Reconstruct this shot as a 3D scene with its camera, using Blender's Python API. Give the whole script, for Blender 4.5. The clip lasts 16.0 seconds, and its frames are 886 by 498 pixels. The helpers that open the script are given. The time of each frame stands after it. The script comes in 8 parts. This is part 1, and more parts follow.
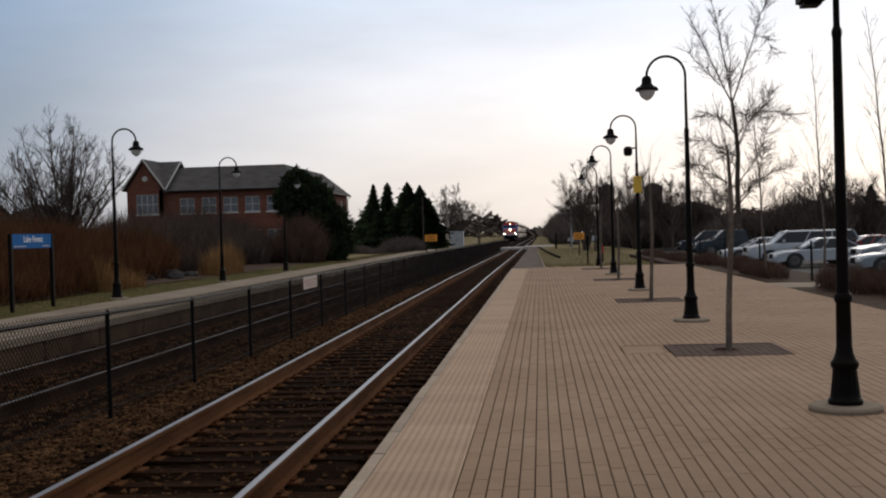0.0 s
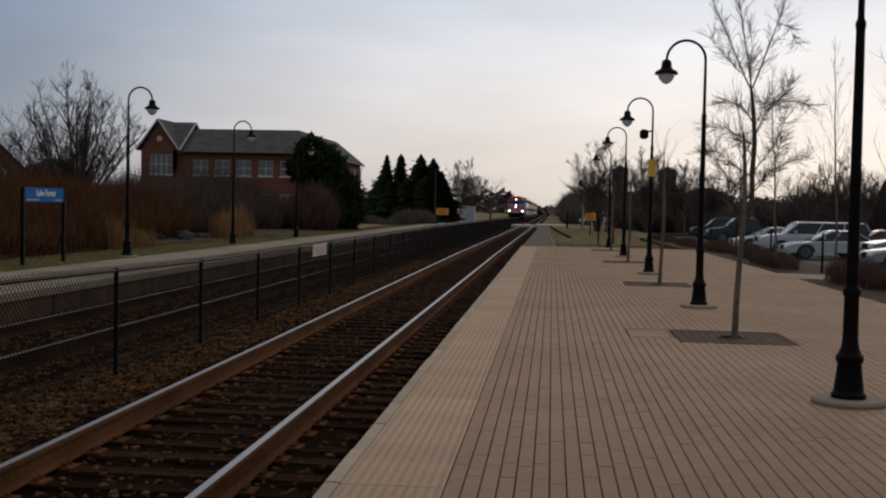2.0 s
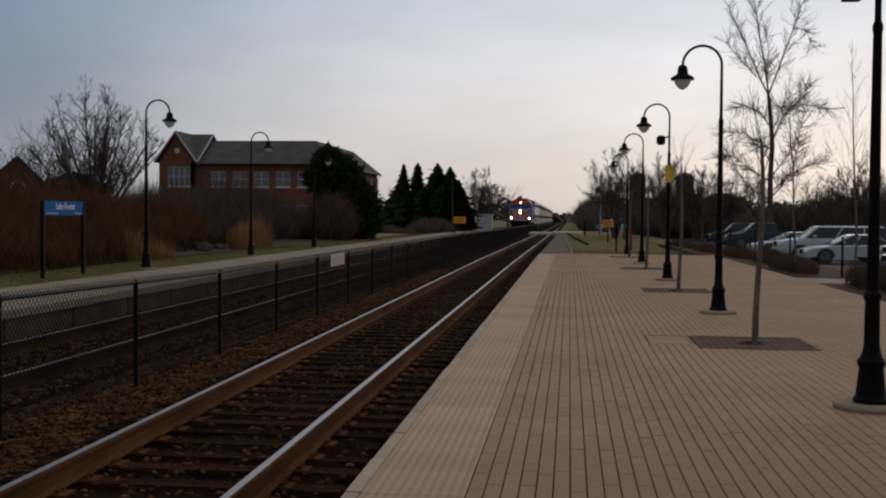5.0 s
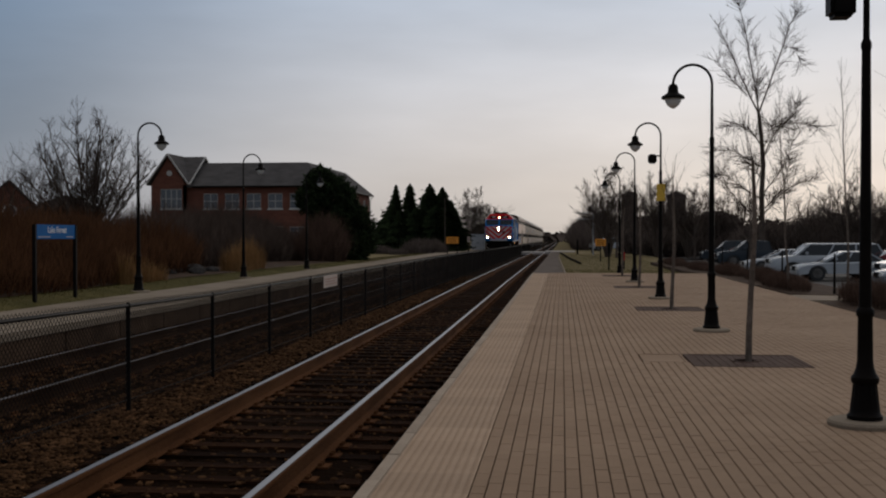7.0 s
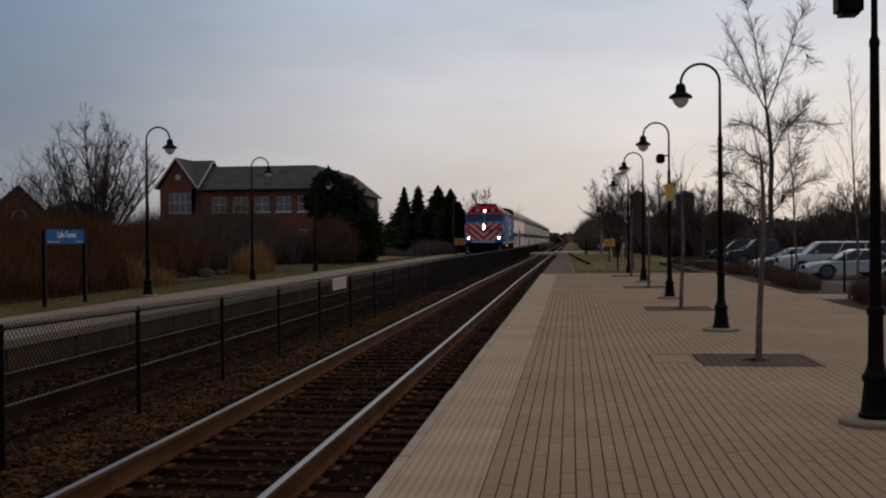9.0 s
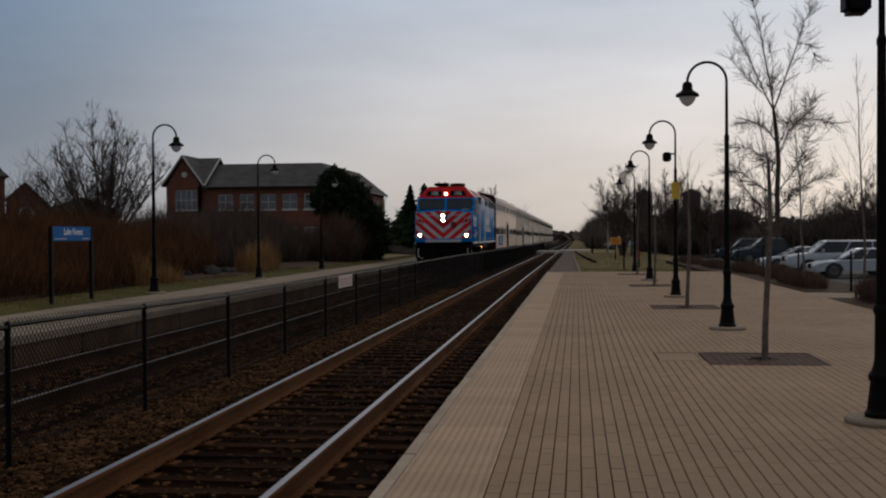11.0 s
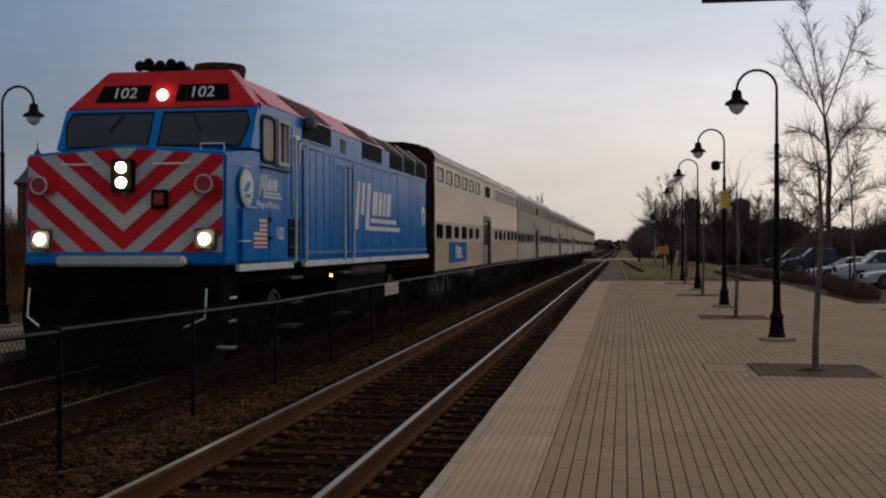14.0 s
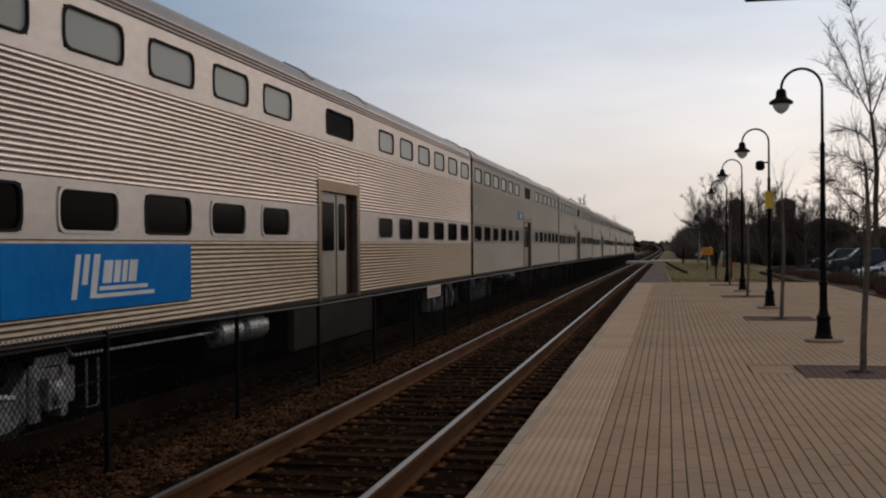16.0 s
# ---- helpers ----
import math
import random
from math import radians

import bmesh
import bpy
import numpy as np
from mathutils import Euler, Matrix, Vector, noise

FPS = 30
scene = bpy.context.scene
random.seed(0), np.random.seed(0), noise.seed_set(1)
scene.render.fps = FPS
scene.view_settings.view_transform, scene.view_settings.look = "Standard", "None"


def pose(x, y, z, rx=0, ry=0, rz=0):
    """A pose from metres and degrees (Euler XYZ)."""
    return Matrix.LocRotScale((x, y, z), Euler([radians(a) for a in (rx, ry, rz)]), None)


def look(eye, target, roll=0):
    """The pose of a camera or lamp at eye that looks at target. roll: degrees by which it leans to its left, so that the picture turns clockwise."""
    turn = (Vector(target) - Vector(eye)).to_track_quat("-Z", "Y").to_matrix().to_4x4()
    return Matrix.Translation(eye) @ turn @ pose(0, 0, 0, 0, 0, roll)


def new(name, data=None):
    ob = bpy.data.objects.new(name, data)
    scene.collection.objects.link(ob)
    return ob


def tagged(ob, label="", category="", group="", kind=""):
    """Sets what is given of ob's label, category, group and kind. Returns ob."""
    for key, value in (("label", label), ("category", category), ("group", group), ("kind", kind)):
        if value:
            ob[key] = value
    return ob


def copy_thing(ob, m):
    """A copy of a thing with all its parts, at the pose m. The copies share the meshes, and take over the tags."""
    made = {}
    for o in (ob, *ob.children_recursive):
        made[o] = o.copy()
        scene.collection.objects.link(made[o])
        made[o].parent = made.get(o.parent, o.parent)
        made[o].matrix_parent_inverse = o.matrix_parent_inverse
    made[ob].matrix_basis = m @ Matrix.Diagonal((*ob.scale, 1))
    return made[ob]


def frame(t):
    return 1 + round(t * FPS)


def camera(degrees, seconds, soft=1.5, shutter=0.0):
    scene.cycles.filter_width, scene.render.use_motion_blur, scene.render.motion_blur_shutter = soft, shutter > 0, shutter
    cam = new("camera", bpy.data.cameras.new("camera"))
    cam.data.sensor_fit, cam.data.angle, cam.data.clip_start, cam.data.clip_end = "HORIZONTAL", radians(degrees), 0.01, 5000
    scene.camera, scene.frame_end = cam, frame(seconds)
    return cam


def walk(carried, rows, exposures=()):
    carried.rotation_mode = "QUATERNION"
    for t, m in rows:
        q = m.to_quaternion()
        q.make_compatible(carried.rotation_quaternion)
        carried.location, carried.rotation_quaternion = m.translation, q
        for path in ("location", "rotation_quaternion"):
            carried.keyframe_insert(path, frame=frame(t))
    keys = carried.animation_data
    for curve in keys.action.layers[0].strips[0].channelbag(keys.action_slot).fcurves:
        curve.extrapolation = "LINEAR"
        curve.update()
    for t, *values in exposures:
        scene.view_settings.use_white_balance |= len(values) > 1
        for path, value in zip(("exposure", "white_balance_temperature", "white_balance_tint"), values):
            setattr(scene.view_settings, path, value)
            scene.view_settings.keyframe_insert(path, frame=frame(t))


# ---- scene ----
cam = camera(42.97, 16.0, 2.1)
EXPOSURES = [(0, 0.5), (0.5, 0.42), (1.0, 0.25), (1.5, 0.2), (3.5, 0.3), (6.5, -0.08), (9.0, -0.08), (11.5, -0.1), (12.0, -0.02), (14.0, 0.02), (16.0, 0.17)]
walk(cam, [
    (0.0, pose(0, 0, 1.611, 0, 0, 4.969) @ pose(0, 0, 0, 89.189) @ pose(0, 0, 0, 0, 0, -1.672)),
    (0.5, pose(0, 0, 1.611, 0, 0, 4.815) @ pose(0, 0, 0, 89.411) @ pose(0, 0, 0, 0, 0, -1.690)),
    (1.0, pose(0, 0, 1.611, 0, 0, 4.643) @ pose(0, 0, 0, 89.437) @ pose(0, 0, 0, 0, 0, -0.864)),
    (1.5, pose(0, 0, 1.611, 0, 0, 5.206) @ pose(0, 0, 0, 88.126) @ pose(0, 0, 0, 0, 0, 1.132)),
    (2.0, pose(0, 0, 1.611, 0, 0, 5.493) @ pose(0, 0, 0, 87.859) @ pose(0, 0, 0, 0, 0, 1.151)),
    (2.5, pose(0, 0, 1.611, 0, 0, 5.532) @ pose(0, 0, 0, 87.668) @ pose(0, 0, 0, 0, 0, 1.088)),
    (3.0, pose(0, 0, 1.611, 0, 0, 5.755) @ pose(0, 0, 0, 87.650) @ pose(0, 0, 0, 0, 0, 1.317)),
    (3.5, pose(0, 0, 1.611, 0, 0, 6.020) @ pose(0, 0, 0, 87.610) @ pose(0, 0, 0, 0, 0, 1.046)),
    (4.0, pose(0, 0, 1.611, 0, 0, 6.271) @ pose(0, 0, 0, 87.734) @ pose(0, 0, 0, 0, 0, 0.804)),
    (6.5, pose(0, 0, 1.611, 0, 0, 6.097) @ pose(0, 0, 0, 89.177) @ pose(0, 0, 0, 0, 0, 0.048)),
    (7.0, pose(0, 0, 1.611, 0, 0, 6.037) @ pose(0, 0, 0, 89.319) @ pose(0, 0, 0, 0, 0, -0.026)),
    (7.5, pose(0, 0, 1.611, 0, 0, 6.183) @ pose(0, 0, 0, 89.339) @ pose(0, 0, 0, 0, 0, -0.067)),
    (8.0, pose(0, 0, 1.611, 0, 0, 6.287) @ pose(0, 0, 0, 89.504) @ pose(0, 0, 0, 0, 0, -0.442)),
    (8.5, pose(0, 0, 1.611, 0, 0, 6.382) @ pose(0, 0, 0, 89.459) @ pose(0, 0, 0, 0, 0, -0.515)),
    (9.0, pose(0, 0, 1.611, 0, 0, 6.475) @ pose(0, 0, 0, 89.402) @ pose(0, 0, 0, 0, 0, -0.504)),
    (11.5, pose(0, 0, 1.611, 0, 0, 6.972) @ pose(0, 0, 0, 89.210) @ pose(0, 0, 0, 0, 0, -0.206)),
    (12.0, pose(0, 0, 1.611, 0, 0, 7.226) @ pose(0, 0, 0, 88.798) @ pose(0, 0, 0, 0, 0, 0.104)),
    (12.5, pose(0, 0, 1.611, 0, 0, 7.790) @ pose(0, 0, 0, 88.965) @ pose(0, 0, 0, 0, 0, -0.252)),
    (13.0, pose(0, 0, 1.611, 0, 0, 8.216) @ pose(0, 0, 0, 89.142) @ pose(0, 0, 0, 0, 0, -0.003)),
    (13.5, pose(0, 0, 1.611, 0, 0, 8.551) @ pose(0, 0, 0, 89.502) @ pose(0, 0, 0, 0, 0, -0.266)),
    (14.0, pose(0, 0, 1.611, 0, 0, 9.129) @ pose(0, 0, 0, 89.723) @ pose(0, 0, 0, 0, 0, -0.095)),
    (14.5, pose(0, 0, 1.611, 0, 0, 9.949) @ pose(0, 0, 0, 89.922) @ pose(0, 0, 0, 0, 0, -0.174)),
    (15.0, pose(0, 0, 1.611, 0, 0, 10.470) @ pose(0, 0, 0, 90.127) @ pose(0, 0, 0, 0, 0, -0.700)),
    (15.5, pose(0, 0, 1.611, 0, 0, 11.155) @ pose(0, 0, 0, 90.052) @ pose(0, 0, 0, 0, 0, -0.259)),
    (16.0, pose(0, 0, 1.611, 0, 0, 11.272) @ pose(0, 0, 0, 89.859) @ pose(0, 0, 0, 0, 0, -0.446)),
], exposures=EXPOSURES)

# ---------------------------------------------------------------- world and light
SUN_AZ, SUN_EL = radians(22), radians(15)      # from the track's line to the right, above the horizon
SUN_DIR = Vector((math.sin(SUN_AZ) * math.cos(SUN_EL), math.cos(SUN_AZ) * math.cos(SUN_EL), math.sin(SUN_EL)))


def make_world():
    w = bpy.data.worlds.new("overcast_evening")
    scene.world = w
    w.use_nodes = True
    nt = w.node_tree
    nt.nodes.clear()
    N, L = nt.nodes.new, nt.links.new
    tc = N("ShaderNodeTexCoord")
    sep = N("ShaderNodeSeparateXYZ")
    L(tc.outputs["Generated"], sep.inputs[0])
    up = N("ShaderNodeMapRange")
    up.inputs[1].default_value, up.inputs[2].default_value = 0.0, 1.0
    L(sep.outputs[2], up.inputs[0])
    def bands(stops):
        node = N("ShaderNodeValToRGB")
        r = node.color_ramp
        r.elements[0].position, r.elements[0].color = stops[0][0], (*stops[0][1], 1)
        r.elements[1].position, r.elements[1].color = stops[-1][0], (*stops[-1][1], 1)
        for p, c in stops[1:-1]:
            r.elements.new(p).color = (*c, 1)
        return node

    ramp = bands([(0.0, (0.27, 0.275, 0.30)), (0.09, (0.205, 0.245, 0.305)), (0.2, (0.145, 0.215, 0.315)), (0.45, (0.33, 0.36, 0.42)), (1.0, (0.52, 0.50, 0.485))])
    # the veil round the low sun: cream above the horizon, bluish higher up
    veil = bands([(0.0, (0.60, 0.55, 0.51)), (0.045, (0.80, 0.725, 0.675)), (0.10, (0.775, 0.735, 0.725)), (0.20, (0.63, 0.675, 0.76)), (0.5, (0.70, 0.69, 0.72)), (1.0, (0.70, 0.69, 0.71))])
    L(up.outputs[0], veil.inputs[0])
    L(up.outputs[0], ramp.inputs[0])
    dot = N("ShaderNodeVectorMath")
    dot.operation = "DOT_PRODUCT"
    dot.inputs[1].default_value = SUN_DIR
    L(tc.outputs["Generated"], dot.inputs[0])
    glow = N("ShaderNodeMapRange")
    glow.interpolation_type = "SMOOTHSTEP"
    glow.inputs[1].default_value, glow.inputs[2].default_value = 0.60, 1.0
    L(dot.outputs["Value"], glow.inputs[0])
    # broad veils of cloud, stretched along the horizon
    mp = N("ShaderNodeMapping")
    mp.inputs["Scale"].default_value = (1.6, 1.6, 7.0)
    L(tc.outputs["Generated"], mp.inputs[0])
    nz = N("ShaderNodeTexNoise")
    nz.inputs["Scale"].default_value, nz.inputs["Detail"].default_value = 1.7, 5.0
    L(mp.outputs[0], nz.inputs[0])
    nr = N("ShaderNodeMapRange")
    nr.inputs[1].default_value, nr.inputs[2].default_value = 0.3, 0.7
    nr.inputs[3].default_value, nr.inputs[4].default_value = 0.86, 1.12
    L(nz.outputs[0], nr.inputs[0])
    warm = N("ShaderNodeMix")
    warm.data_type = "RGBA"
    L(veil.outputs[0], warm.inputs[7])
    L(glow.outputs[0], warm.inputs[0])
    L(ramp.outputs[0], warm.inputs[6])
    cl = N("ShaderNodeVectorMath")
    cl.operation = "SCALE"
    L(warm.outputs[2], cl.inputs[0])
    L(nr.outputs[0], cl.inputs["Scale"])
    bg = N("ShaderNodeBackground")
    bg.inputs[1].default_value = 1.0
    L(cl.outputs[0], bg.inputs[0])
    sky = N("ShaderNodeTexSky")
    sky.sky_type, sky.sun_disc = "NISHITA", False
    sky.sun_elevation, sky.sun_rotation = SUN_EL, SUN_AZ
    bg2 = N("ShaderNodeBackground")
    bg2.inputs[1].default_value = 0.003
    L(sky.outputs[0], bg2.inputs[0])
    add = N("ShaderNodeAddShader")
    L(bg.outputs[0], add.inputs[0])
    L(bg2.outputs[0], add.inputs[1])
    out = N("ShaderNodeOutputWorld")
    L(add.outputs[0], out.inputs[0])


make_world()
sun = new("sun", bpy.data.lights.new("sun", "SUN"))
sun.data.energy, sun.data.angle, sun.data.color = 0.35, radians(25), (1.0, 0.9, 0.8)
sun.matrix_world = look(SUN_DIR * 50, (0, 0, 0))


# ---------------------------------------------------------------- materials
def mat(name, c1, c2, scale=3.0, rough=0.7, metal=0.0, bump=0.3, fine=40.0, rnd=0.0, island=0.0, stretch=(1, 1, 1),
        glow=0.0, rough2=None, spec=0.5, depth=0.01, ior=1.45, tint=None):
    m = bpy.data.materials.new(name)
    m.use_nodes = True
    nt = m.node_tree
    N, L = nt.nodes.new, nt.links.new
    b = nt.nodes["Principled BSDF"]
    tc = N("ShaderNodeTexCoord")
    mp = N("ShaderNodeMapping")
    mp.inputs["Scale"].default_value = stretch
    L(tc.outputs["Object"], mp.inputs[0])
    n1, n2 = N("ShaderNodeTexNoise"), N("ShaderNodeTexNoise")
    n1.inputs["Scale"].default_value, n1.inputs["Detail"].default_value = scale, 4
    n2.inputs["Scale"].default_value, n2.inputs["Detail"].default_value = fine, 3
    L(mp.outputs[0], n1.inputs[0])
    L(mp.outputs[0], n2.inputs[0])
    mixn = N("ShaderNodeMix")
    mixn.inputs[0].default_value = 0.4
    L(n1.outputs[0], mixn.inputs[2])
    L(n2.outputs[0], mixn.inputs[3])
    ramp = N("ShaderNodeValToRGB")
    ramp.color_ramp.elements[0].position, ramp.color_ramp.elements[1].position = 0.32, 0.68
    ramp.color_ramp.elements[0].color, ramp.color_ramp.elements[1].color = (*c1, 1), (*c2, 1)
    L(mixn.outputs[0], ramp.inputs[0])
    col = ramp.outputs[0]
    if rnd or island:
        src = N("ShaderNodeObjectInfo").outputs["Random"] if rnd else N("ShaderNodeNewGeometry").outputs["Random Per Island"]
        mr = N("ShaderNodeMapRange")
        amt = rnd or island
        mr.inputs[3].default_value, mr.inputs[4].default_value = 1 - amt, 1 + amt
        L(src, mr.inputs[0])
        sc = N("ShaderNodeVectorMath")
        sc.operation = "SCALE"
        L(col, sc.inputs[0])
        L(mr.outputs[0], sc.inputs["Scale"])
        col = sc.outputs[0]
    L(col, b.inputs["Base Color"])
    b.inputs["Metallic"].default_value = metal
    b.inputs["Specular IOR Level"].default_value = spec
    b.inputs["IOR"].default_value = ior
    if tint:
        b.inputs["Specular Tint"].default_value = (*tint, 1)
    rr = N("ShaderNodeMapRange")
    rr.inputs[3].default_value, rr.inputs[4].default_value = rough, rough if rough2 is None else rough2
    L(n1.outputs[0], rr.inputs[0])
    L(rr.outputs[0], b.inputs["Roughness"])
    if bump:
        bp = N("ShaderNodeBump")
        bp.inputs["Strength"].default_value, bp.inputs["Distance"].default_value = bump, depth
        L(n2.outputs[0], bp.inputs["Height"])
        L(bp.outputs[0], b.inputs["Normal"])
    if glow:
        b.inputs["Emission Color"].default_value = (*c2, 1)
        b.inputs["Emission Strength"].default_value = glow
    return m


def glass(name, colour, rough=0.05, spec=0.6, ior=1.5):
    m = bpy.data.materials.new(name)
    m.use_nodes = True
    b = m.node_tree.nodes["Principled BSDF"]
    b.inputs["Base Color"].default_value = (*colour, 1)
    b.inputs["Roughness"].default_value = rough
    b.inputs["Specular IOR Level"].default_value = spec
    b.inputs["IOR"].default_value = ior
    return m


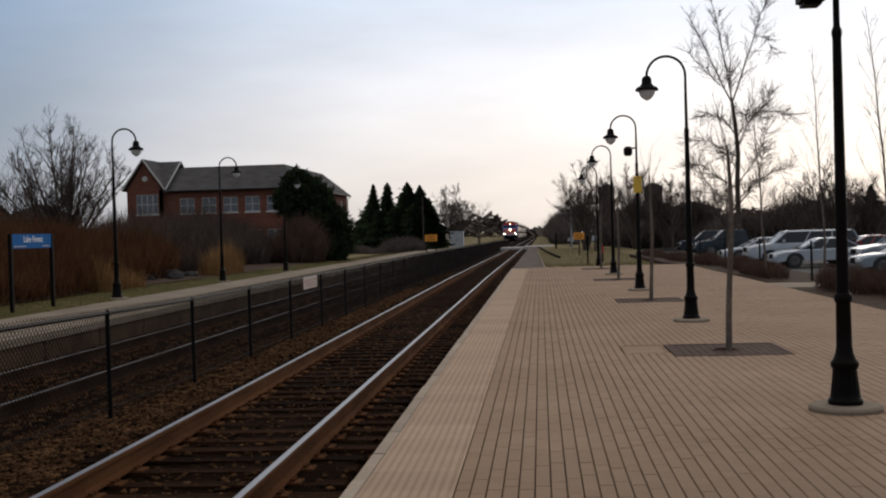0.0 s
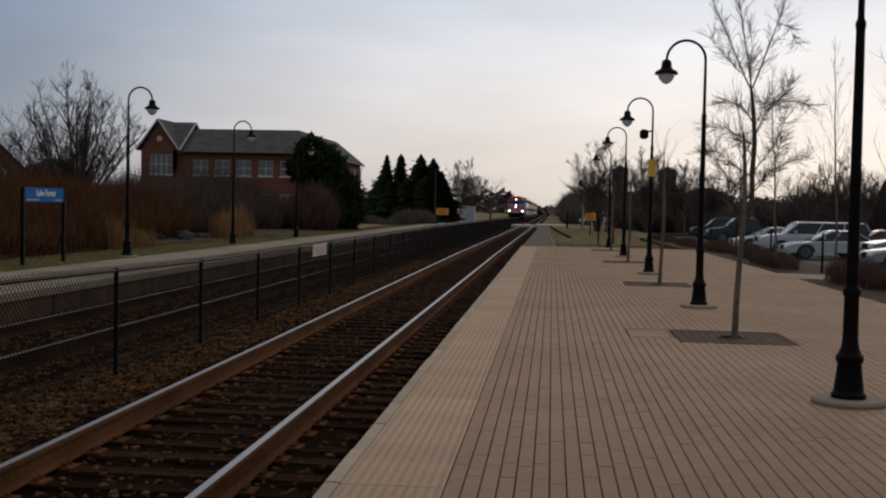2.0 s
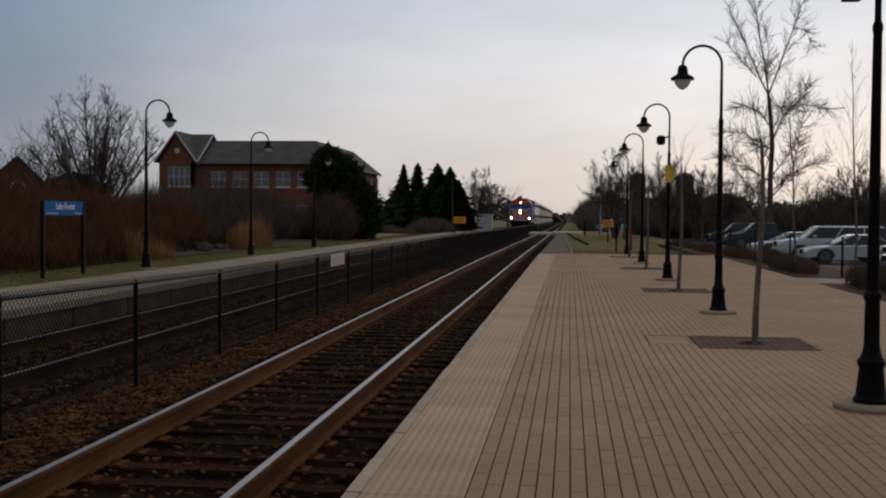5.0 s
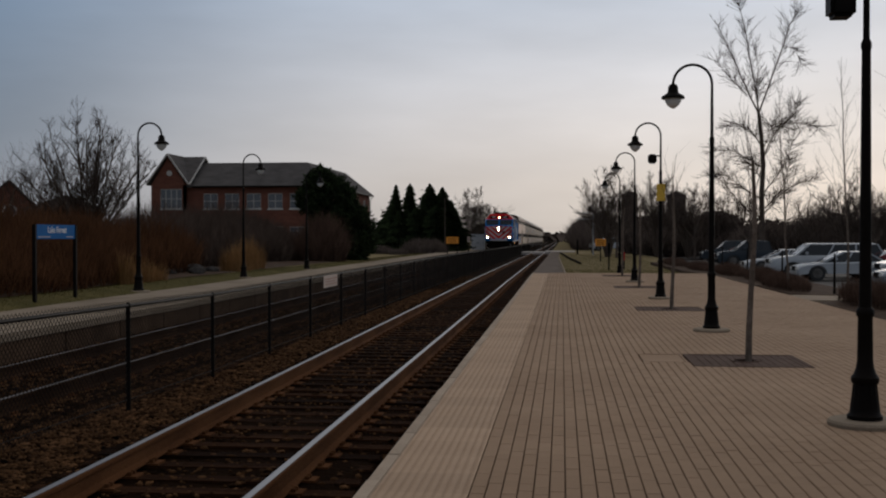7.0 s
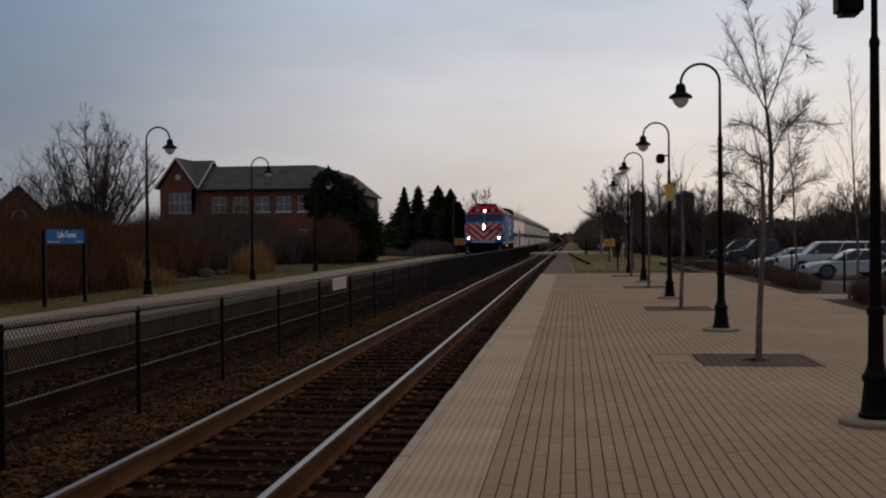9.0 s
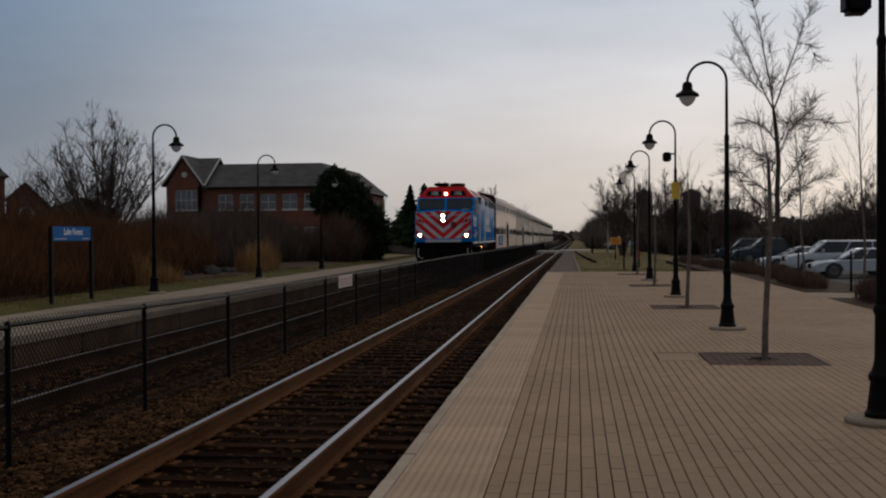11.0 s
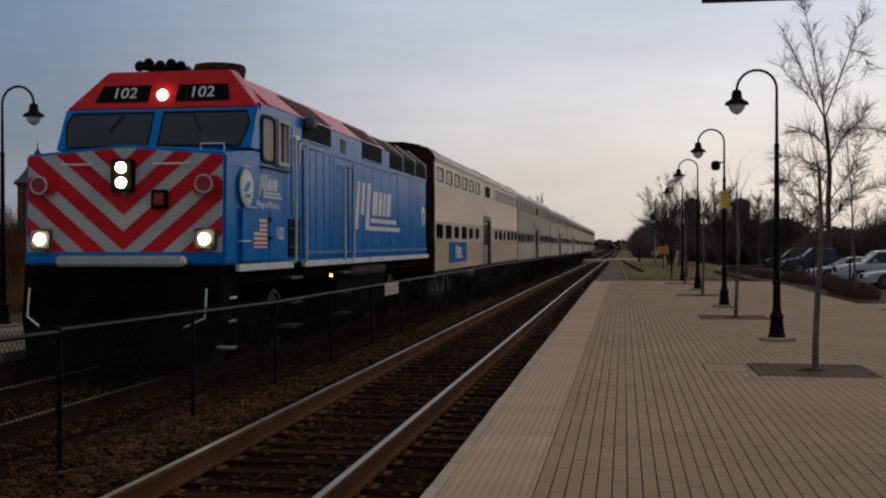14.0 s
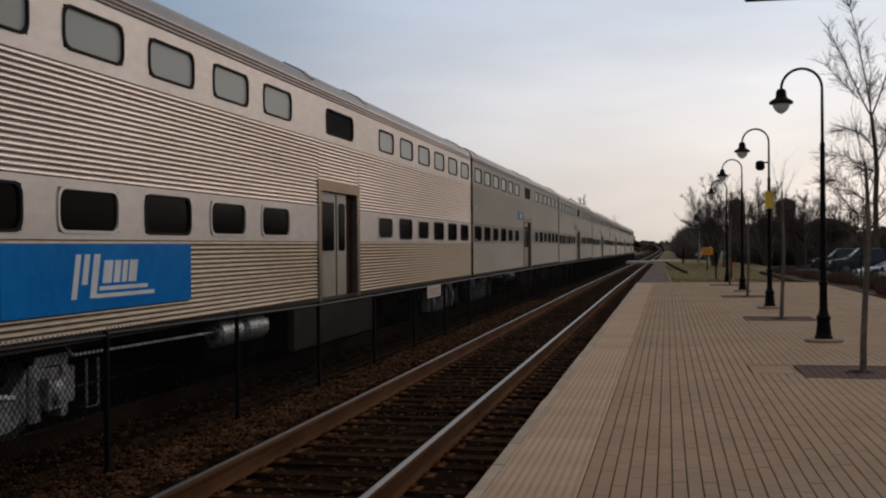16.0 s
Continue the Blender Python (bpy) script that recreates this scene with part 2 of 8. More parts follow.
M = dict(
    turf=mat("dormant_turf", (0.115, 0.092, 0.042), (0.235, 0.182, 0.098), 0.8, 0.95, bump=0.8, fine=25, depth=0.03, spec=0.03),
    mulch=mat("bark_mulch", (0.03, 0.018, 0.011), (0.08, 0.05, 0.033), 2.5, 0.95, bump=0.8, fine=30, depth=0.02, spec=0.1),
    asphalt=mat("asphalt", (0.08, 0.075, 0.07), (0.14, 0.13, 0.12), 0.5, 0.9, bump=0.4, fine=60, spec=0.1),
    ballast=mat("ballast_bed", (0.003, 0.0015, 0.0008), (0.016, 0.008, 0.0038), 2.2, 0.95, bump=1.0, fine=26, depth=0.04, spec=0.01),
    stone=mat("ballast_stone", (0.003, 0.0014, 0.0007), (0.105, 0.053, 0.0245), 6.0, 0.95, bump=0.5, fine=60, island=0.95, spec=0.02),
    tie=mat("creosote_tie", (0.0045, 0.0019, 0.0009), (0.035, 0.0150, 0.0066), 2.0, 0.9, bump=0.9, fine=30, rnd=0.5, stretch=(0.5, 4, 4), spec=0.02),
    # far rails: dark brown rust with the passing train's shadow put into the colour
    shadedrust=mat("shaded_rusted_rail", (0.018, 0.009, 0.005), (0.055, 0.030, 0.017), 2.0, 0.9, 0.0, bump=0.5, fine=40, stretch=(2, 0.5, 2), spec=0.02),
    dullhead=mat("dull_rail_head", (0.045, 0.033, 0.026), (0.105, 0.082, 0.067), 1.5, 0.5, 0.5, bump=0.1, fine=60, stretch=(6, 0.2, 6), rough2=0.6),
    railhead=mat("worn_rail_head", (0.17, 0.162, 0.158), (0.31, 0.30, 0.295), 1.5, 0.28, 0.9, bump=0.05, fine=60, stretch=(6, 0.2, 6), rough2=0.45),
    rust=mat("rusted_rail", (0.054, 0.021, 0.0085), (0.132, 0.058, 0.024), 2.0, 0.9, 0.0, bump=0.5, fine=40, stretch=(2, 0.5, 2), spec=0.03),
    paver=mat("tan_paver", (0.255, 0.168, 0.108), (0.345, 0.238, 0.158), 0.45, 0.85, bump=0.3, fine=120, rnd=0.04, spec=0.06),
    paver_far=mat("tan_paver_field", (0.255, 0.168, 0.108), (0.345, 0.238, 0.158), 0.45, 0.85, bump=0.3, fine=120, island=0.04, spec=0.06),
    joint=mat("sand_joint", (0.122, 0.082, 0.054), (0.19, 0.129, 0.088), 3.0, 0.95, bump=0.3, fine=80, spec=0.05),
    tactile=mat("tactile_tile", (0.36, 0.247, 0.165), (0.49, 0.355, 0.245), 0.8, 0.8, bump=0.2, fine=90, rnd=0.08, spec=0.08),
    concrete=mat("weathered_concrete", (0.17, 0.132, 0.094), (0.29, 0.232, 0.172), 0.7, 0.9, bump=0.4, fine=50, rnd=0.10, spec=0.08),
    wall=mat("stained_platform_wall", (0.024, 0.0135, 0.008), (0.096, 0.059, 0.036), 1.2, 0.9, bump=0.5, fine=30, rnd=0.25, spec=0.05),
    iron=mat("black_painted_iron", (0.004, 0.0031, 0.0026), (0.0105, 0.0082, 0.0068), 4.0, 0.5, bump=0.15, fine=80, spec=0.09, ior=1.33),
    grate=mat("cast_tree_grate", (0.06, 0.037, 0.029), (0.10, 0.064, 0.050), 3.0, 0.85, 0.0, bump=0.4, fine=60, spec=0.05),
    vinyl=mat("black_vinyl_mesh", (0.008, 0.0063, 0.0054), (0.018, 0.0145, 0.0125), 3.0, 0.8, bump=0.0, spec=0.03),
    lampglass=mat("frosted_lamp_glass", (0.62, 0.62, 0.60), (0.75, 0.74, 0.71), 4.0, 0.2, bump=0.05, fine=40),
    bark=mat("grey_bark", (0.05, 0.038, 0.03), (0.13, 0.10, 0.08), 5.0, 0.9, bump=0.8, fine=30, stretch=(3, 3, 0.6), depth=0.02, spec=0.15),
    twig=mat("bare_twig", (0.028, 0.019, 0.015), (0.07, 0.050, 0.040), 4.0, 0.9, bump=0.0, spec=0.05),
    shrub=mat("russet_shrub_stem", (0.031, 0.0135, 0.0065), (0.088, 0.040, 0.0185), 0.7, 0.95, bump=0.0, island=0.55, spec=0.03),
    # bare stems in a lifted tone: distance haze is mixed into the colour
    woods=mat("hazed_bare_woods", (0.046, 0.035, 0.029), (0.105, 0.082, 0.070), 0.3, 0.95, bump=0.0, island=0.5, spec=0.02),
    needle=mat("evergreen_needle", (0.009, 0.016, 0.006), (0.032, 0.046, 0.018), 0.8, 0.9, bump=0.0, island=0.45, spec=0.1),
    blade=mat("dry_ornamental_grass", (0.17, 0.088, 0.034), (0.33, 0.185, 0.078), 2.0, 0.9, bump=0.0, island=0.35, spec=0.03),
    lawnblade=mat("turf_blade", (0.088, 0.076, 0.028), (0.215, 0.170, 0.078), 0.7, 0.9, bump=0.0, island=0.35, spec=0.05),
    lawn=mat("olive_verge_turf", (0.052, 0.047, 0.016), (0.118, 0.096, 0.038), 1.1, 0.95, bump=0.8, fine=25, depth=0.03, spec=0.03),
    vergeblade=mat("olive_turf_blade", (0.050, 0.048, 0.014), (0.140, 0.115, 0.044), 0.7, 0.9, bump=0.0, island=0.35, spec=0.05),
    brick=mat("red_brick_wall", (0.095, 0.038, 0.027), (0.165, 0.070, 0.050), 1.0, 0.9, bump=0.5, fine=18, stretch=(1, 1, 3), spec=0.05),
    shingle=mat("slate_shingle", (0.055, 0.050, 0.048), (0.105, 0.097, 0.093), 0.8, 0.9, bump=0.6, fine=8, stretch=(1, 1, 3), depth=0.03, spec=0.05),
    towerbrown=mat("brown_tower_brick", (0.06, 0.043, 0.036), (0.11, 0.082, 0.068), 0.8, 0.9, bump=0.4, fine=12, stretch=(1, 1, 3), spec=0.03),
    trim=mat("white_trim_paint", (0.33, 0.315, 0.295), (0.46, 0.44, 0.415), 2.0, 0.7, bump=0.1, spec=0.1),
    dimroof=mat("brown_roof", (0.034, 0.026, 0.022), (0.07, 0.053, 0.045), 0.6, 0.9, bump=0.5, fine=9, spec=0.05),
    signblue=mat("sign_blue", (0.006, 0.09, 0.27), (0.010, 0.12, 0.33), 3.0, 0.6, bump=0.05, spec=0.05),
    edgestone=mat("worn_edge_stone", (0.27, 0.21, 0.155), (0.43, 0.345, 0.265), 1.5, 0.9, bump=0.5, fine=40, rnd=0.12, spec=0.05),
    gravel=mat("dark_gravel", (0.085, 0.066, 0.054), (0.17, 0.137, 0.115), 1.2, 0.95, bump=0.6, fine=40, spec=0.03),
    paleslab=mat("pale_crossing_slab", (0.34, 0.31, 0.28), (0.48, 0.44, 0.40), 1.0, 0.85, bump=0.3, fine=30, spec=0.1),
    lightblue=mat("pale_blue_moulding", (0.012, 0.15, 0.42), (0.03, 0.21, 0.50), 1.0, 0.3, bump=0.03, spec=0.1),
    stepgrey=mat("dusty_step_panel", (0.035, 0.026, 0.021), (0.085, 0.066, 0.054), 1.5, 0.8, bump=0.2, spec=0.05),
    hedge=mat("twiggy_hedge", (0.032, 0.019, 0.014), (0.085, 0.052, 0.038), 1.2, 0.95, bump=0.0, island=0.5, spec=0.03),
    white=mat("white_lettering", (0.72, 0.72, 0.70), (0.82, 0.82, 0.80), 5.0, 0.5, bump=0.0),
    orange=mat("orange_sign", (0.62, 0.22, 0.015), (0.75, 0.30, 0.03), 3.0, 0.5, bump=0.05),
    yellow=mat("yellow_sign", (0.55, 0.34, 0.03), (0.68, 0.43, 0.05), 3.0, 0.5, bump=0.05),
    plate=mat("pale_fence_plate", (0.36, 0.27, 0.22), (0.46, 0.36, 0.30), 4.0, 0.55, bump=0.05),
    cabinet=mat("grey_steel_cabinet", (0.30, 0.31, 0.32), (0.42, 0.43, 0.44), 1.5, 0.5, 0.3, bump=0.1),
    galv=mat("galvanised_steel", (0.30, 0.30, 0.30), (0.45, 0.45, 0.44), 3.0, 0.5, 0.7, bump=0.1),
    fascia=mat("maroon_fascia", (0.020, 0.008, 0.009), (0.045, 0.018, 0.018), 2.0, 0.6, bump=0.1),
    lblue=mat("locomotive_blue", (0.004, 0.132, 0.39), (0.008, 0.195, 0.52), 1.1, 0.16, bump=0.03, fine=9, rough2=0.26, spec=0.45, ior=1.08),
    lred=mat("locomotive_red", (0.40, 0.009, 0.012), (0.56, 0.018, 0.022), 1.2, 0.2, bump=0.03, fine=9, rough2=0.35, spec=0.5, ior=1.18),
    lsilver=mat("chevron_silver", (0.33, 0.325, 0.325), (0.47, 0.46, 0.46), 1.6, 0.6, bump=0.05, fine=20, spec=0.15),
    lwhite=mat("weathered_white_stripe", (0.52, 0.51, 0.48), (0.74, 0.73, 0.70), 2.0, 0.6, bump=0.05, spec=0.2),
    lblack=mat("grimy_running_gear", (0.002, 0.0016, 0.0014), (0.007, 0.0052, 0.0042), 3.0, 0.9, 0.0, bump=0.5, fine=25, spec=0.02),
    lgrey=mat("dusty_truck_frame", (0.025, 0.022, 0.020), (0.17, 0.16, 0.15), 4.0, 0.75, 0.0, bump=0.4, fine=25, spec=0.15),
    lroof=mat("sooty_roof", (0.03, 0.012, 0.010), (0.085, 0.030, 0.026), 1.5, 0.8, bump=0.3, fine=20, spec=0.08),
    louvre=mat("dark_louvre", (0.004, 0.004, 0.004), (0.010, 0.009, 0.009), 5.0, 0.8, bump=0.1, spec=0.03),
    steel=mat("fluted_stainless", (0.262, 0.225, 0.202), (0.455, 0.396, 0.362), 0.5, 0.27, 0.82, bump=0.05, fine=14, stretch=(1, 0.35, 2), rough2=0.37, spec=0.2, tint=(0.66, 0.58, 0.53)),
    # lower sides and door frames: darker and browner than the upper flutes
    steellow=mat("darker_fluted_stainless", (0.118, 0.100, 0.081), (0.235, 0.203, 0.168), 0.5, 0.32, 0.75, bump=0.05, fine=14, stretch=(1, 0.35, 2), rough2=0.43, spec=0.1, tint=(0.52, 0.44, 0.38)),
    # flutes and belts of the following coaches: darker, less metallic
    steeldull=mat("dull_fluted_stainless", (0.115, 0.095, 0.076), (0.235, 0.20, 0.163), 0.5, 0.38, 0.3, bump=0.03, fine=14, stretch=(1, 0.35, 2), rough2=0.5, spec=0.08, tint=(0.52, 0.44, 0.38)),
    beltdull=mat("dull_smooth_stainless", (0.17, 0.145, 0.118), (0.28, 0.24, 0.198), 0.6, 0.42, 0.15, bump=0.03, fine=10, stretch=(1, 0.4, 1), rough2=0.5, spec=0.06, tint=(0.52, 0.44, 0.38)),
    steelbelt=mat("smooth_stainless", (0.42, 0.37, 0.335), (0.59, 0.525, 0.48), 0.6, 0.36, 0.35, bump=0.03, fine=10, stretch=(1, 0.4, 1), rough2=0.46, spec=0.1, tint=(0.52, 0.44, 0.38)),
    coachroof=mat("dull_coach_roof", (0.22, 0.205, 0.20), (0.33, 0.31, 0.305), 0.8, 0.55, 0.2, bump=0.1, fine=12, stretch=(1, 0.4, 1), spec=0.08),
    greystem=mat("grey_shrub_stem", (0.03, 0.021, 0.017), (0.075, 0.054, 0.043), 0.6, 0.95, bump=0.0, island=0.6, spec=0.03),
    palebark=mat("pale_young_bark", (0.06, 0.045, 0.036), (0.19, 0.15, 0.12), 9.0, 0.9, bump=0.6, fine=40, stretch=(2, 2, 1), depth=0.01, spec=0.05),
    carend=mat("coach_end_brown", (0.018, 0.007, 0.005), (0.05, 0.018, 0.013), 1.0, 0.8, bump=0.2, spec=0.05),
    truckgrey=mat("silver_truck_casting", (0.04, 0.037, 0.035), (0.55, 0.53, 0.51), 9.0, 0.42, 0.3, bump=0.6, fine=25, spec=0.4),
    fadedred=mat("faded_red_ink", (0.28, 0.15, 0.12), (0.33, 0.19, 0.15), 5.0, 0.7, bump=0.0),
    gasket=mat("window_gasket", (0.012, 0.011, 0.010), (0.03, 0.028, 0.025), 4.0, 0.8, bump=0.0, spec=0.05),
    doorsteel=mat("dull_door_steel", (0.12, 0.094, 0.068), (0.21, 0.168, 0.125), 1.5, 0.5, 0.4, bump=0.1),
    wheel=mat("wheel_steel", (0.012, 0.010, 0.009), (0.05, 0.042, 0.036), 5.0, 0.6, 0.2, bump=0.2, spec=0.2),
    beam=mat("headlamp", (1.0, 0.76, 0.42), (1.0, 0.78, 0.44), 1.0, 0.3, bump=0.0, glow=55.0),
    browbeam=mat("brow_lamp", (1.0, 0.72, 0.38), (1.0, 0.74, 0.40), 1.0, 0.3, bump=0.0, glow=12.0),
    marker=mat("amber_marker", (1.0, 0.35, 0.05), (1.0, 0.38, 0.06), 1.0, 0.3, bump=0.0, glow=6.0),
    redlens=mat("red_lens", (0.25, 0.008, 0.008), (0.35, 0.012, 0.012), 3.0, 0.25, bump=0.0),
    rubber=mat("tyre_rubber", (0.012, 0.012, 0.012), (0.03, 0.03, 0.03), 4.0, 0.85, bump=0.3),
    carwhite=mat("white_car_paint", (0.30, 0.32, 0.34), (0.38, 0.40, 0.42), 1.0, 0.22, bump=0.0, ior=1.25),
    carsilver=mat("silver_car_paint", (0.17, 0.195, 0.22), (0.24, 0.265, 0.29), 1.0, 0.25, 0.2, bump=0.0, ior=1.25),
    cardark=mat("slate_car_paint", (0.02, 0.026, 0.032), (0.035, 0.043, 0.052), 1.0, 0.22, bump=0.0, ior=1.18),
    carred=mat("maroon_car_paint", (0.12, 0.02, 0.02), (0.2, 0.03, 0.03), 1.0, 0.25, bump=0.0),
    carglass=glass("car_window_glass", (0.012, 0.014, 0.016), 0.06, 0.5, 1.4),
    boulder=mat("grey_boulder", (0.018, 0.016, 0.015), (0.07, 0.064, 0.060), 2.5, 0.9, bump=0.7, fine=18, depth=0.03, spec=0.05),
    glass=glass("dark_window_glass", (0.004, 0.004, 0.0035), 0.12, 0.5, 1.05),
    # upper coach panes: pale grey base colour, rough and barely reflecting
    upglass=glass("grey_matte_glass", (0.34, 0.335, 0.30), 0.4, 0.06),
    # bluish base colour stands in for sky reflected in the cab panes
    cabglass=glass("cab_glass", (0.018, 0.025, 0.034), 0.12, 0.2),
    # pale matte tone for the cab side panes
    shade=mat("pale_cab_pane", (0.22, 0.20, 0.16), (0.32, 0.29, 0.24), 2.0, 0.7, bump=0.05),
    housepane=glass("house_pane", (0.06, 0.07, 0.085), 0.06),
)


# ---------------------------------------------------------------- mesh tools
class G:
    """Vertices and faces of one mesh in the making."""

    def __init__(self):
        self.v, self.f = [], []

    def add(self, vs, fs):
        o = len(self.v)
        self.v += [tuple(p) for p in vs]
        self.f += [tuple(i + o for i in q) for q in fs]
        return self

    def box(self, x0, x1, y0, y1, z0, z1):
        return self.add([(x0, y0, z0), (x1, y0, z0), (x1, y1, z0), (x0, y1, z0), (x0, y0, z1), (x1, y0, z1), (x1, y1, z1), (x0, y1, z1)],
                        [(3, 2, 1, 0), (4, 5, 6, 7), (0, 1, 5, 4), (1, 2, 6, 5), (2, 3, 7, 6), (3, 0, 4, 7)])

    def tube(self, pts, radii, n=6, caps=True):
        pts = [Vector(p) for p in pts]
        if not hasattr(radii, "__len__"):
            radii = [radii] * len(pts)
        rings = []
        for i, p in enumerate(pts):
            d = (pts[min(i + 1, len(pts) - 1)] - pts[max(i - 1, 0)]).normalized()
            a = d.orthogonal().normalized() if i == 0 else (rings_a - d * rings_a.dot(d)).normalized()
            rings_a = a
            b = d.cross(a)
            rings.append([p + (a * math.cos(2 * math.pi * k / n) + b * math.sin(2 * math.pi * k / n)) * radii[i] for k in range(n)])
        vs = [q for r in rings for q in r]
        fs = [(i * n + k, i * n + (k + 1) % n, (i + 1) * n + (k + 1) % n, (i + 1) * n + k) for i in range(len(pts) - 1) for k in range(n)]
        if caps and n > 2:
            fs += [tuple(reversed(range(n))), tuple(range((len(pts) - 1) * n, len(pts) * n))]
        return self.add(vs, fs)

    def lathe(self, profile, n=16, at=(0, 0, 0), axis="z"):
        vs = []
        for r, h in profile:
            for k in range(n):
                c, s = r * math.cos(2 * math.pi * k / n), r * math.sin(2 * math.pi * k / n)
                p = {"z": (c, s, h), "y": (s, h, c), "x": (h, c, s)}[axis]
                vs.append((p[0] + at[0], p[1] + at[1], p[2] + at[2]))
        m = len(profile)
        fs = [(i * n + k, i * n + (k + 1) % n, (i + 1) * n + (k + 1) % n, (i + 1) * n + k) for i in range(m - 1) for k in range(n)]
        fs += [tuple(reversed(range(n))), tuple(range((m - 1) * n, m * n))]
        return self.add(vs, fs)

    def prism(self, poly, a, b, axis="y"):
        """A polygon in the plane across the axis, drawn out from a to b."""
        n = len(poly)
        put = {"y": lambda p, h: (p[0], h, p[1]), "x": lambda p, h: (h, p[0], p[1]), "z": lambda p, h: (p[0], p[1], h)}[axis]
        vs = [put(p, a) for p in poly] + [put(p, b) for p in poly]
        fs = [tuple(range(n)), tuple(reversed(range(n, 2 * n)))] + [(i, i + n, (i + 1) % n + n, (i + 1) % n) for i in range(n)]
        return self.add(vs, fs)

    def sheet(self, line, a, b):
        """An open line of (x, z) drawn out along y."""
        n = len(line)
        return self.add([(p[0], a, p[1]) for p in line] + [(p[0], b, p[1]) for p in line],
                        [(i, i + 1, i + 1 + n, i + n) for i in range(n - 1)])

    def moved(self, m):
        self.v = [tuple(m @ Vector(p)) for p in self.v]
        return self

    def mesh(self, name, bevel=0.0, smooth=False, fix=True):
        me = bpy.data.meshes.new(name)
        me.from_pydata(self.v, [], self.f)
        if fix or bevel:
            bm = bmesh.new()
            bm.from_mesh(me)
            bmesh.ops.remove_doubles(bm, verts=bm.verts, dist=1e-5)
            bmesh.ops.recalc_face_normals(bm, faces=bm.faces)
            if bevel:
                es = [e for e in bm.edges if len(e.link_faces) == 2 and e.calc_face_angle(0) > 0.6]
                bmesh.ops.bevel(bm, geom=es, offset=bevel, segments=2, affect="EDGES", clamp_overlap=True)
            bm.to_mesh(me)
            bm.free()
        if smooth:
            me.shade_smooth()
            me.set_sharp_from_angle(angle=radians(40))
        return me


def part(name, g, material, parent=None, label="", bevel=0.0, smooth=False, fix=True):
    """Links g (a G or a mesh) as one mesh object under a thing or a part."""
    me = g.mesh(name, bevel, smooth, fix) if isinstance(g, G) else g
    if not me.materials:
        me.materials.append(M[material] if isinstance(material, str) else material)
    ob = new(name, me)
    if parent is not None:
        ob.parent = parent
    return tagged(ob, label)


def thing(name, label, category, m=None, group="", kind=""):
    ob = new(name)
    ob.empty_display_size = 0.2
    if m is not None:
        ob.matrix_basis = m
    return tagged(ob, label, category, group, kind)


def solid(name, g, material, label, category="", kind="structure", **kw):
    ob = part(name, g, material, None, label, **kw)
    return tagged(ob, "", category, "", kind)


def fall(y):
    """The line falls away gently beyond the platform."""
    return -0.0030 * min(max(0.0, y - 45.0), 320.0)


def triangles(name, verts, faces, material):
    me = bpy.data.meshes.new(name)
    me.vertices.add(len(verts))
    me.vertices.foreach_set("co", np.asarray(verts, dtype=np.float32).ravel())
    nf, k = faces.shape
    me.loops.add(nf * k)
    me.loops.foreach_set("vertex_index", faces.astype(np.int32).ravel())
    me.polygons.add(nf)
    me.polygons.foreach_set("loop_start", np.arange(0, nf * k, k, dtype=np.int32))
    me.polygons.foreach_set("loop_total", np.full(nf, k, dtype=np.int32))
    me.update(calc_edges=True)
    me.validate()
    me.materials.append(M[material])
    return me


TRACK_1, TRACK_2 = -2.92, -6.93      # centre lines
RAIL_Z = -0.20                       # rail tops; the platform's paving is z = 0
EDGE = -1.284


# ---------------------------------------------------------------- ground and track bed
def ground_height(x, y):
    if x <= -10.98:
        h = 0.10 + min(0.5, 0.16 * (-x - 10.98) if x > -11.6 else 0.1 + 0.01 * (-x - 11.6))
    elif x <= -8.62:
        h = -0.55
    elif x <= -1.35:
        h = -0.55
    elif x <= 6.2:
        h = -0.12 if y > 50 else -0.35
    elif x <= 8.0:
        h = -0.10
    else:
        h = -0.50
    return h + fall(y)


def build_ground():
    xs = [-2500, -800, -300, -120, -60, -40, -25, -18, -14, -11.6, -10.98, -10.96, -8.62, -1.37, -1.34, 0, 2, 4, 6.2, 8, 9.4, 12, 20, 35, 60, 120, 300, 800, 2500]
    ys = [-400, -100, -30, -10, 0, 10, 20, 30, 40, 49.9, 50.0, 60, 75, 90, 110, 140, 180, 230, 300, 365, 500, 800, 1500, 3000]
    g = G()
    rng = random.Random(4)
    vs = []
    for y in ys:
        for x in xs:
            z = ground_height(x, y)
            if x == -10.96:
                z = ground_height(-10.0, y)
            if x == -1.37:
                z = -0.55 + fall(y)
            if abs(x) > 13:
                z += rng.uniform(-0.06, 0.06)
            vs.append((x, y, z))
    n = len(xs)
    g.add(vs, [(j * n + i, j * n + i + 1, (j + 1) * n + i + 1, (j + 1) * n + i) for j in range(len(ys) - 1) for i in range(n - 1)])
    solid("ground", g, "turf", "dull winter turf and bare soil reaching the horizon", fix=False)


def bed_height(x):
    """Ballast across both tracks."""
    if abs(x - TRACK_1) < 1.25:
        return -0.415
    if abs(x - TRACK_2) < 1.25:
        return -0.392
    if x > TRACK_1:
        return -0.46 - 0.06 * (x - TRACK_1 - 1.25)
    if x < TRACK_2:
        return -0.40
    return -0.44 + 0.03 * math.cos((x + 4.93) * 2)


